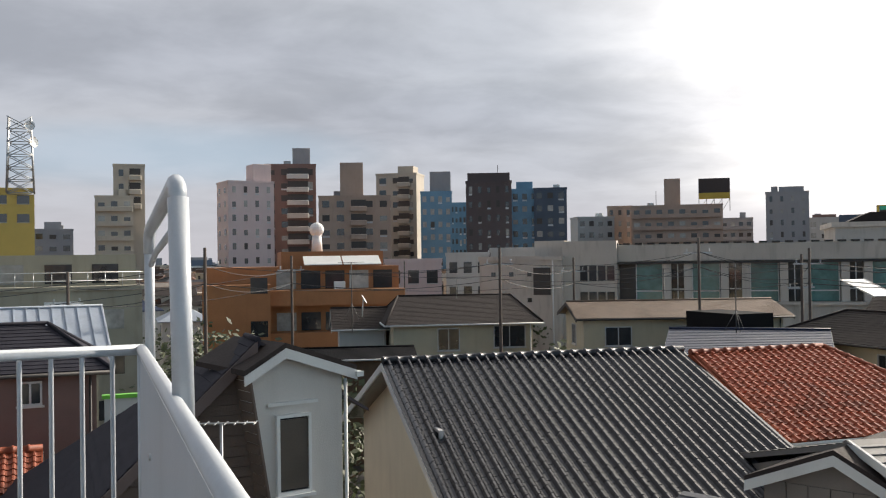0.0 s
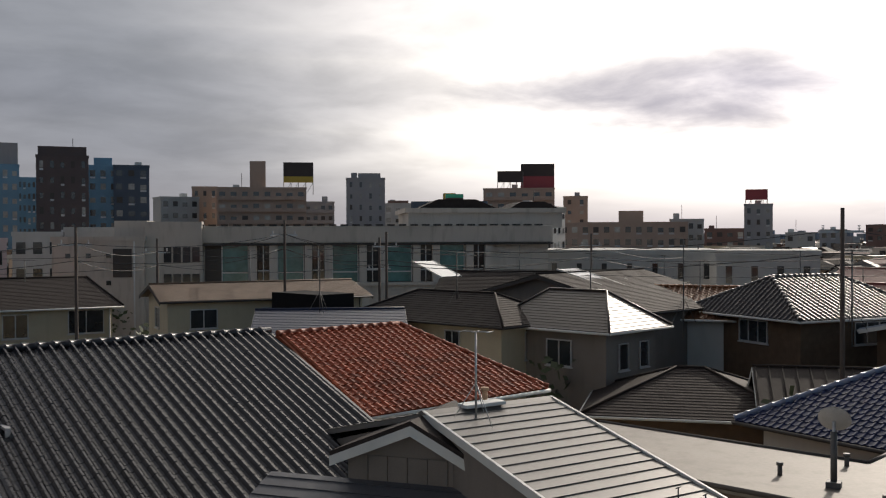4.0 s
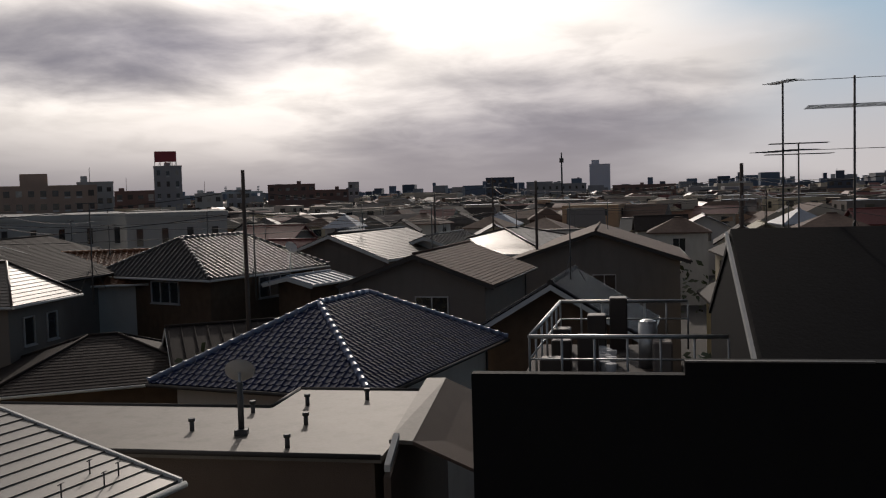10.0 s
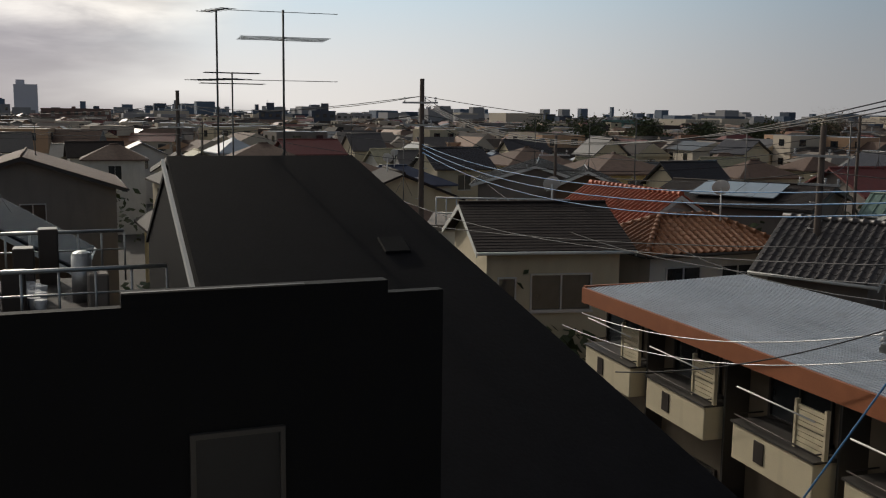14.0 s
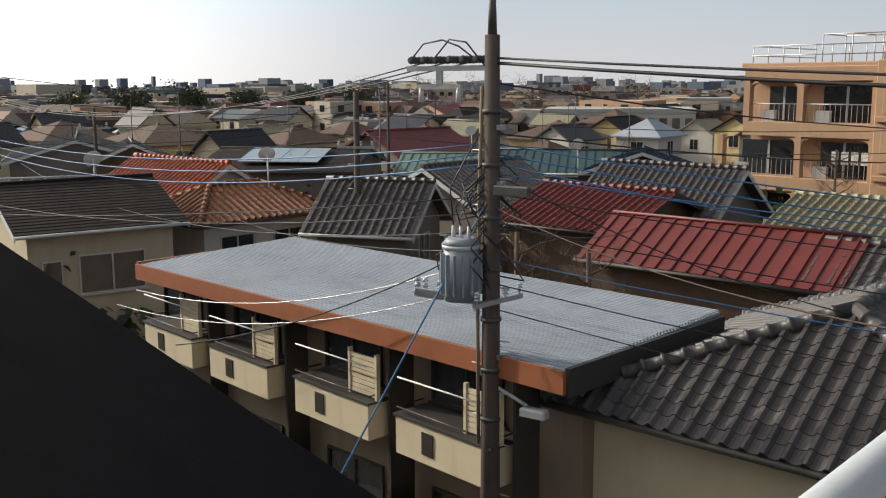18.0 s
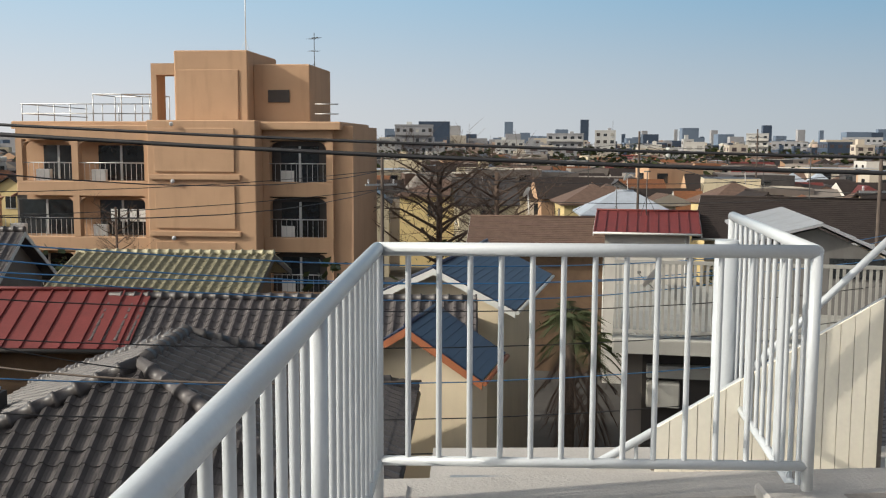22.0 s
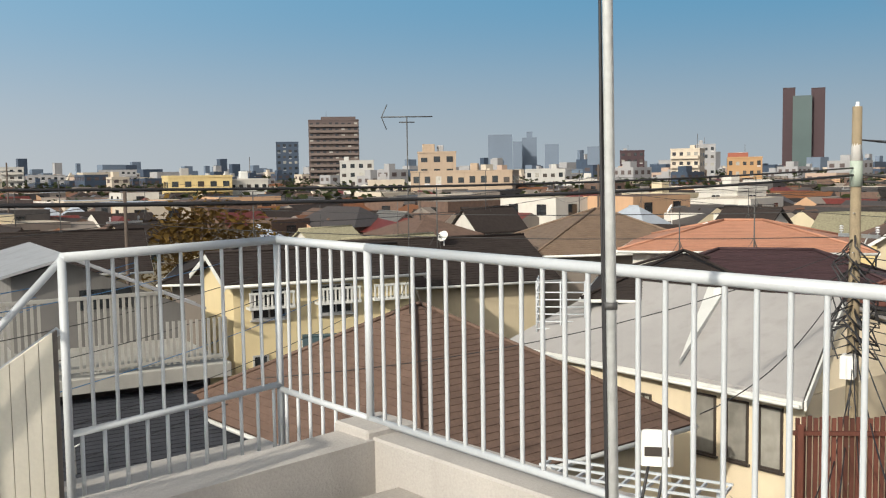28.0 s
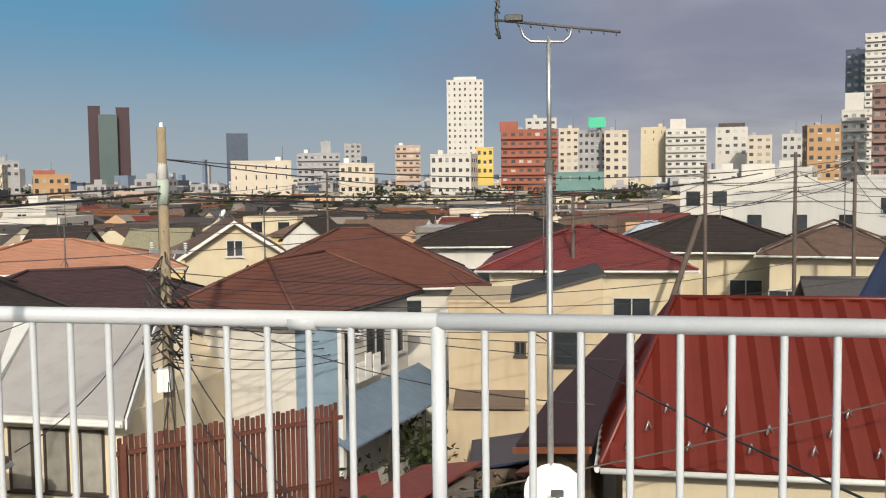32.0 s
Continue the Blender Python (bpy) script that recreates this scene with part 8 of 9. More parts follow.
cx, cy = polar(96.2, 33)
sand_m = M("sand plaster", (0.43, 0.35, 0.24), 0.85, vary=0.08, scale=1.2, bump=0.2, stain=0.25)
cw = thing("flat_house", cx, cy, 0, 96, "cream flat-topped house wall with small windows", "house")
part("wall", Geo().prism([(-2.81, -2, 0), (2.02, -2, 0), (2.02, -2, 7.65), (-0.85, -2, 6.86), (-2.81, -2, 6.86)], (0, 4, 0)), sand_m, cw)
part("roof_edge", Geo().prism([(-0.85, -2.06, 6.84), (2.10, -2.06, 7.65), (2.10, -2.06, 7.75), (-0.85, -2.06, 6.94)], (0, 4.1, 0)), fascia_dark, cw)
part("roof_edge", Geo().box(-2.87, -0.85, -2.06, 2.06, 6.84, 6.92), sand_m, cw)
window(cw, pose(-0.55, -2.0, 5.15), 0.36, 0.46, 1, frame_dark)
window(cw, pose(0.97, -2.0, 4.82), 1.0, 1.1, 0, frame_dark)
part("awning", Geo().prism([(-2.6, -2.0, 4.0), (-0.4, -2.0, 4.0), (-0.4, -3.1, 3.7), (-2.6, -3.1, 3.7)], (0, 0, 0.06)), brown_wall, cw)
part("lower_wall", Geo().box(-2.81, 0.4, -2.9, -2.02, 0, 3.6), sand_m, cw)
PLACED.append((cx, cy, 5))
# white house with a blue-sided end, its lean-to and a parked van
house(-33.4, -25.8, -12.8, -8.7, 7.1, 8.3, "x", "white house with a blue-sided end and rust-brown hip roof", "slate", rust_m, white_wall, hip=True, over=0.4, rz=-10.5, fascia=fascia_dark,
      wins=(("+y", -1.2, 4.7, 1.5, 1.5, 1), ("+y", 1.2, 4.7, 1.5, 1.5, 1), ("+y", 3.0, 4.9, 0.8, 1.2, 0)))
bs = thing("end_wall", -25.75, -10.0, 0, -10.5, "pale blue lap-sided end wall of the white house", "wall")
part("board_wall", Geo().box(-0.02, 0.12, -1.6, 1.9, 0, 6.9), M("pale blue siding", (0.17, 0.24, 0.31), 0.7, vary=0.1, bump=0.2, wave=("Z", 5.0, 0.7)), bs)
part("corner_board", Geo().box(-0.04, 0.14, 1.9, 2.02, 0, 6.9), fascia_white, bs)
lt = thing("lean_to", -29.2, -7.9, 0, -10.5, "lean-to car shelter with a grey-blue sheet roof", "shed")
part("roof", Geo().prism([(-4.1, 0.9, 3.5), (4.1, 0.9, 3.5), (4.1, -0.6, 4.3), (-4.1, -0.6, 4.3)], (0, 0, 0.07)), M("grey-blue sheet", (0.13, 0.18, 0.24), 0.65, vary=0.15, bump=0.1, stain=0.2), lt)
for u in (-3.9, -1.3, 1.3, 3.9):
    part("post", Geo().box(u - 0.05, u + 0.05, 0.7, 0.8, 0, 3.55), frame_dark, lt)
for i in range(12):
    part("roof_batten", Geo().prism([(-4.0 + i * 0.72, 0.9, 3.575), (-3.95 + i * 0.72, 0.9, 3.575), (-3.95 + i * 0.72, -0.6, 4.375), (-4.0 + i * 0.72, -0.6, 4.375)], (0, 0, 0.015)), M("grey-blue sheet", (0.13, 0.18, 0.24)), lt)
for i, (u, w, h) in enumerate(((-0.6, 0.5, 0.7), (0.0, 0.4, 0.8), (0.5, 0.45, 0.6), (1.1, 0.5, 0.7))):
    x, y = (pose(-29.2, -7.9, 0, 0, 0, -10.5) @ Vector((u, -0.55, 0))).to_2d()
    tagged(part("laundry", Geo().box(-w / 2, w / 2, -0.02, 0.02, 0, h), dish_m, m=pose(x, y, 4.6, 0, 0, -10.5)), "white laundry hung before the house windows", "laundry", "laundry")
van = thing("van", -30.2, -5.6, 0, 170, "dark parked van with black windows and red tail lamps", "van")
vp = M("dark van paint", (0.02, 0.02, 0.024), 0.25, vary=0.1, bump=0.0)
part("body", Geo().prism([(-1.9, -0.8, 0.35), (1.9, -0.8, 0.35), (1.9, -0.8, 0.95), (1.35, -0.8, 1.15), (0.85, -0.8, 1.85), (-1.85, -0.8, 1.9), (-1.9, -0.8, 1.2)][::-1], (0, 1.6, 0)), vp, van)
part("windscreen", Geo().prism([(1.36, -0.7, 1.18), (1.36, 0.7, 1.18), (0.9, 0.65, 1.80), (0.9, -0.65, 1.80)], (0.03, 0, 0.02)), pane_dark, van)
for sy in (-0.81, 0.79):
    part("side_window", Geo().box(-1.7, 0.75, sy, sy + 0.02, 1.2, 1.75), pane_dark, van)
    for x in (-1.2, 1.2):
        wh = part("wheel", Geo().tube((x, sy - 0.03, 0.32), (x, sy + 0.10, 0.32), 0.32, n=18), wire_m, van)
        part("rim", Geo().tube((x, sy - 0.04, 0.32), (x, sy + 0.11, 0.32), 0.19, n=14), steel, wh)
for y in (-0.72, 0.60):
    part("tail_lamp", Geo().box(-1.93, -1.88, y, y + 0.12, 0.95, 1.45), M("red lamp glass", (0.35, 0.01, 0.01), 0.2, vary=0.1, bump=0.0), van)
lp = thing("prop_pole", -34.6, -0.5, 0, 0, "leaning grey prop pole against a utility pole", "pole")
part("shaft", Geo().tube((0.5, -0.8, 0), (-1.95, 2.45, 9.3), 0.13, 0.09, 10), pole_m, lp)
block(81.4, 58, 7.2, 9.6, "pale grey flat block with a few windows", lg_m, bays=3, floors=2, ww=0.35, dep=8)
block(84.0, 95, 12.0, 10.5, "white flat-roofed block with a roof hut", wh_m, bays=5, floors=2, dep=9, pent=(3, 1.5, 1))
block(77.5, 85, 9.0, 10.0, "pale flat-roofed block among the roofs", lg_m, bays=4, floors=2, dep=9)
sol_m = M("solar glass", (0.30, 0.32, 0.34), 0.2, 0.3, vary=0.05, bump=0.0)
for px, py, pz, n, tilt in ((39.6, 25.0, 7.55, 4, 15.0), (40.4, 38.6, 8.2, 2, 20.0)):
    sp2 = thing("solar_array", px, py, pz, 0, "pale framed solar panel strip on a sloping roof", "solar panel")
    for i in range(n):
        pn = part("panel", Geo().box(-0.8, 0.8, 0.03 + i * 1.25, 1.22 + i * 1.25, 0.12, 0.16), sol_m, sp2, m=pose(0, 0, 0, tilt))
        part("frame", Geo().box(-0.85, -0.8, i * 1.25, 1.25 + i * 1.25, 0.11, 0.18).box(0.8, 0.85, i * 1.25, 1.25 + i * 1.25, 0.11, 0.18), fascia_white, pn)

# long white building with tall green windows
lw = thing("office_building", *polar(-38.0, 80), 0, -38, "long weathered white building with tall greenish windows and a roof kerb", "building")
ws_m = M("weathered white front", (0.50, 0.46, 0.41), 0.85, vary=0.12, scale=0.4, bump=0.1, stain=0.45)
part("wall", Geo().box(-12.6, 20, 0, 14, 0, 11.4), ws_m, lw)
# no real hollow: a dark sheet gives the shade behind the window row
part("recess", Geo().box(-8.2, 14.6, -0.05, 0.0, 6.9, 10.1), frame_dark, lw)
part("roof_kerb", Geo().box(-12.8, 20.2, -0.7, 14.2, 10.2, 11.55, c=0.05), ws_m, lw)
part("corner_block", Geo().box(-12.6, -8.3, -1.5, 0, 0, 11.9), ws_m, lw)
part("low_wing", Geo().box(-19.4, -12.6, -2.2, 10, 0, 10.5), ws_m, lw)
part("low_wing_kerb", Geo().box(-19.5, -12.5, -2.3, 10.1, 10.4, 10.75), ws_m, lw)
part("wing", Geo().box(-15.2, -12.7, 0.0, 9, 10.5, 12.0), ws_m, lw)
part("base_wall", Geo().box(-8.3, 20, -1.0, 0, 0, 6.7), ws_m, lw)
part("ledge", Geo().box(-8.3, 20, -1.3, 0, 6.7, 6.95), ws_m, lw)
part("canopy", Geo().box(-8.3, 20.2, -0.95, 0, 9.98, 10.14), fascia_dark, lw)
for i in range(5):
    u = -6.9 + i * 4.4
    part("window", Geo().box(u, u + 2.15, -0.14, -0.06, 7.0, 9.95), pane_green, lw)
    part("mullion", Geo().box(u, u + 2.15, -0.20, -0.14, 7.75, 7.85).box(u, u + 0.08, -0.20, -0.14, 7.0, 9.95).box(u + 2.07, u + 2.15, -0.20, -0.14, 7.0, 9.95), fascia_white, lw)
    part("window", Geo().box(u + 2.85, u + 3.75, -0.14, -0.06, 7.0, 9.95), pane_dark, lw)
    part("mullion", Geo().box(u + 2.85, u + 3.75, -0.20, -0.14, 7.9, 8.0).box(u + 3.26, u + 3.34, -0.20, -0.14, 7.0, 9.95), frame_light, lw)
    for w in (2.2, 3.8):
        part("pillar", Geo().box(u + w, u + w + 0.6, -0.75, 0.0, 6.95, 10.0), ws_m, lw)
for z in (8.7, 6.6):
    for i in range(4):
        part("window", Geo().box(-11.2 + i * 0.72, -10.62 + i * 0.72, -1.58, -1.49, z, z + 1.2), pane_dark, lw)
    for i in range(3):
        part("window", Geo().box(-18.4 + i * 1.5, -18.05 + i * 1.5, -2.27, -2.19, z + 0.4, z + 0.75), pane_dark, lw)
part("pipe", Geo().tube((-13.3, -2.35, 0), (-13.3, -2.35, 10.4), 0.07, n=6), fascia_white, lw)
# dark sheet on the wall in place of a shaded hollow
part("niche", Geo().box(-14.9, -13.5, -2.28, -2.19, 7.6, 9.8), frame_dark, lw)
for i in range(34):
    part("kerb_cap", Geo().box(-12.6 + i * 0.95, -12.0 + i * 0.95, -0.75, -0.3, 11.55, 11.68), fascia_dark, lw)
part("upper_storey", Geo().box(8.5, 22, 3.0, 12, 11.4, 13.0), ws_m, lw)
part("upper_kerb", Geo().box(8.2, 22.3, 2.7, 12.2, 12.7, 13.1), ws_m, lw)
for u, w, z in ((9.5, 7.0, 13.9), (17.5, 4.5, 13.7)):
    part("dark_roof", Geo().prism([(u, 4, 13.1), (u + w, 4, 13.1), (u + w * 0.72, 4, z), (u + w * 0.25, 4, z)], (0, 6, 0)), slate_m, lw)

# rust-tiled apartment block with balconies
ob = thing("rust_apartment_block", -1, -1, 0, 0, "rust-tiled low apartment block with balcony bands", "apartment building")
lx, ly = polar(-13.5, 74)
ob.matrix_basis = pose(lx, ly, 0, 0, 0, -10)
part("wall", Geo().box(-7.0, 7.0, -3, 6, 0, 10.2), orange_wall, ob)
part("wing", Geo().box(-7.0, -2.4, -5.5, -3, 0, 9.0), orange_wall, ob)
part("penthouse", Geo().box(-1.5, 6.0, -2, 5, 10.2, 11.3), orange_wall, ob)
for z in (8.2, 5.2, 2.2):
    part("balcony", Geo().box(-2.4, 7.2, -4.6, -3, z - 0.75, z + 0.35, c=0.04), orange_wall, ob)
    for i in range(5):
        part("window", Geo().box(-1.9 + i * 1.75, -0.5 + i * 1.75, -3.06, -3.0, z + 0.4, z + 1.7), pane_dark if i % 3 else pane_pale, ob)
    part("air_conditioner", Geo().box(2.2, 3.0, -3.6, -3.2, z + 0.36, z + 0.9, c=0.03), dish_m, ob)
    part("window", Geo().box(-2.46 - 1.3, -2.6, -5.56, -5.5, z + 0.2, z + 1.3), pane_dark, ob)
for i in range(2):
    part("awning", Geo().prism([(0.0 + i * 2.8, -3.0, 10.9), (2.7 + i * 2.8, -3.0, 10.9), (2.7 + i * 2.8, -4.6, 10.3), (0.0 + i * 2.8, -4.6, 10.3)], (0, 0, 0.06)), fascia_white, ob)
part("water_tank", Geo().ball((1.5, 3.0, 13.05), 0.58, n=14, k=8).tube((1.5, 3.0, 11.3), (1.5, 3.0, 12.7), 0.45, 0.36, 12), dish_m, ob)

# olive block with roof terrace
ov = thing("olive_apartment_block", -1, -1, 0, 0, "olive plaster apartment block with awnings and a roof railing", "apartment building")
lx, ly = polar(2.2, 66)
ov.matrix_basis = pose(lx, ly, 0, 0, 0, 4)
part("wall", Geo().box(-10, 7.5, -3, 6, 0, 9.1), olive_wall, ov)
part("upper_wall", Geo().box(-10, 7.5, -0.5, 6, 9.1, 11.2), olive_wall, ov)
part("slab", Geo().box(-10.1, 7.6, -3.2, 6, 9.0, 9.25), olive_wall, ov)
for z in (9.6, 10.1):
    part("roof_rail", Geo().tube((-10, -3.1, z), (7.5, -3.1, z), 0.03, n=5), steel, ov)
for i in range(18):
    part("rail_post", Geo().tube((-10 + i * 1.02, -3.1, 9.2), (-10 + i * 1.02, -3.1, 10.1), 0.025, n=5), steel, ov)
for j, z in enumerate((9.4, 6.6, 3.8, 1.0)):
    for i in range(6):
        part("window", Geo().box(-9.2 + i * 2.8, -7.6 + i * 2.8, (-0.56 if j == 0 else -3.06), (-0.5 if j == 0 else -3.0), z, z + 1.2), pane_dark if (i + j) % 3 else pane_pale, ov)
        if j and i % 2 == 0:
            part("awning", Geo().prism([(-9.4 + i * 2.8, -3.0, z + 1.7), (-7.4 + i * 2.8, -3.0, z + 1.7), (-7.4 + i * 2.8, -4.0, z + 1.35), (-9.4 + i * 2.8, -4.0, z + 1.35)], (0, 0, 0.05)), dish_m, ov)

# steel sign tower on the left block
sx_, sy_ = polar(1.6, 168)
st = thing("roof_lattice_tower", sx_, sy_, 22.0, 0, "rooftop steel lattice tower with round antennas", "tower")
for i in (-2, 2):
    for j in (-2, 2):
        part("leg", Geo().tube((i, j, 0), (i * 0.8, j * 0.8, 12), 0.15, n=5), steel, st)
for k in range(6):
    z = k * 2.0
    for a, b in (((-1.9, -1.9), (1.9, -1.9)), ((-1.9, 1.9), (1.9, 1.9))):
        part("brace", Geo().tube((*a, z), (*b, z + 2), 0.09, n=4).tube((*b, z), (*a, z + 2), 0.09, n=4).tube((*a, z), (*b, z), 0.09, n=4), steel, st)
part("antenna_panel", Geo().dome((1.9, -1.5, 8), (1, -1, 0.2), 0.9, 0.25).dome((1.4, -2.2, 10.5), (0.3, -1, 0), 0.8, 0.25), dish_m, st)


# ---- the town: rows of houses between the near things and the skyline ----
TOWN = []


def clear_of(x, y, r):
    """Whether a house of half-size r fits there, off what is built by hand."""
    if math.hypot(x, y) < 27 + r:
        return False
    for px, py, pr in PLACED:
        if math.hypot(x - px, y - py) < pr + r:
            return False
    for ax, bx, ay, by in KEEP:
        if ax - r < x < bx + r and ay - r < y < by + r:
            return False
    return True


KEEP = ((-12, 34, -36, 27), (-31, 8, -38, 12), (-2, 32, -66, -36))
for a, d, w, e in ((-13.5, 74, 12, 9), (2.2, 66, 14, 9), (-38, 84, 22, 16), (-24, 84, 14, 12), (-48, 88, 18, 14), (-56, 92, 16, 10), (-64, 82, 10, 9)):
    px, py = polar(a, d + 4)
    KEEP += ((px - w, px + w, py - e, py + e),)

rt = random.Random(21)
roofs = (slate_m, slate_m, slate_br, tile_grey, tile_grey, slate_br, tile_dred, metal_grey, metal_white, tile_black, tile_olive, metal_blue)
walls = (white_wall, cream_wall, white_wall, yellow_wall, grey_wall, white_wall, board_wall, cream_wall)
names = {slate_m.name: "dark slate", slate_br.name: "brown slate", tile_grey.name: "grey tile", tile_brown.name: "orange-brown tile", tile_dred.name: "dark red tile", metal_grey.name: "grey metal",
         metal_white.name: "pale metal", tile_black.name: "black tile", tile_olive.name: "mossy tile", metal_blue.name: "blue metal"}


def town_house(rf, wm, lx, ly, eave, ridge, hip, flat=False):
    """A plain town house: walls, roof slopes, ridge, some windows."""
    root = thing("house", 0, 0, -50, 0, "flat-roofed town house with %ss and a roof kerb" % wm.name if flat else "town house with a %s %s roof, %ss" % (names[rf.name], "hip" if hip else "gable", wm.name), "house", "town houses")
    g = Geo()
    half = ly / 2
    if hip or flat:
        g.box(-lx / 2, lx / 2, -half, half, 0, eave)
    else:
        pent = [(-half, 0), (half, 0), (half, eave), (0, ridge - 0.05), (-half, eave)]
        g.prism([(-lx / 2, y, z) for y, z in pent][::-1], (lx, 0, 0))
    part("wall", g, wm, root)
    if flat:
        part("roof", Geo().box(-lx / 2 - 0.12, lx / 2 + 0.12, -half - 0.12, half + 0.12, eave - 0.15, eave + 0.25), wm, root)
        if eave > 7.5:
            part("roof_hut", Geo().box(-0.9, 0.8, -0.7, 1.0, eave + 0.25, eave + 1.3), wm, root)
    else:
        o = 0.5
        k = (ridge - eave) / half
        X, Y, z = lx / 2 + o, half + o, eave - o * k
        rx = X - Y if hip else X
        rx = max(rx, 0.2)
        g = Geo()
        for sy in (1, -1):
            g.prism([(-X, sy * Y, z), (X, sy * Y, z), (rx, 0, ridge), (-rx, 0, ridge)][::sy], (0, 0, 0.12))
            if hip:
                g.prism([(sy * X, -Y, z), (sy * X, Y, z), (sy * rx, 0, ridge)][::sy], (0, 0, 0.12))
        g.tube((-rx, 0, ridge + 0.13), (rx, 0, ridge + 0.13), 0.09, n=6)
        part("roof", g, rf, root)
    for face, n, ln in (("+y", 1, lx), ("-y", 1, lx), ("+x", 1, ly), ("-x", 1, ly)):
        for i in range(n):
            key = ("town", 1)
            if key not in WIN:
                WIN[key] = Geo().box(-0.75, 0.75, -0.05, 0.02, 0, 1.15).box(-0.82, 0.82, -0.10, 0.02, -0.08, 0, 1).box(-0.03, 0.03, -0.08, 0.02, 0, 1.15, 1).mesh("window", [pane_dark, frame_light])
            part("window", WIN[key], None, root, m=on_face(face, lx, ly, ((i + 0.5) / n - 0.5) * ln, eave - 1.75))
    return root


protos = []
for i in range(26):
    ly = rt.uniform(5.2, 7.4)
    flat = i % 5 == 1
    eave = rt.choice((6.3, 7.0, 7.8, 8.6)) if flat else rt.choice((5.4, 5.8, 6.2, 6.6))
    protos.append((town_house(roofs[i % len(roofs)], (white_wall, cream_wall, board_wall)[i % 3] if flat else walls[(i * 5 + 2) % len(walls)], rt.uniform(6.0, 9.0), ly, eave, eave + ly * rt.uniform(0.17, 0.25), i % 3 == 2, flat), ly, eave + (0.3 if flat else ly * 0.2)))
used = set()
n_town = 0
for ring in range(11):
    d = 36 + ring * 10.5
    n = int(math.tau * d / 11.0)
    for i in range(n):
        az = 360.0 * i / n + rt.uniform(-0.35, 0.35) * 360 / n
        a = (az + 180) % 360 - 180
        if 30 < a < 66 or n_town > 228:
            continue
        dd = d + rt.uniform(-3, 3)
        x, y = polar(az, dd)
        if not clear_of(x, y, 4.8):
            continue
        west = a > 62 or a < -160
        if dd < 62 and -72 < a < 14:
            continue
        k = rt.randrange(len(protos))
        while k % 5 == 1 and (not west or dd < 95):
            k = rt.randrange(len(protos))
        po = protos[k][0]
        sc = rt.uniform(0.66, 0.86) if west else rt.uniform(0.8, 1.0)
        m = pose(x, y, rt.uniform(-0.7, 0.0), 0, 0, rt.choice((0, 90, 0, 90, 180, 270)) + rt.uniform(-9, 9)) @ Matrix.Diagonal((sc, sc, 1, 1))
        if k in used:
            copy_thing(po, m)
        else:
            po.matrix_basis = m
            used.add(k)
        n_town += 1
        TOWN.append((x, y, protos[k][2]))
for k, (po, _, _) in enumerate(protos):
    if k not in used:
        po.matrix_basis = pose(*polar(48 + k * 0.7, 60 + 12 * k), 0)

# far roofs, too many to count
tv, tf, tm = [], [], []
ft = random.Random(4)
far_mats = (slate_m, slate_br, tile_brown, white_wall, cream_wall, lg_m, metal_white, tile_grey, bw_m, tan_wall, pane_dark, tile_dred, leaf_m, grey_wall)
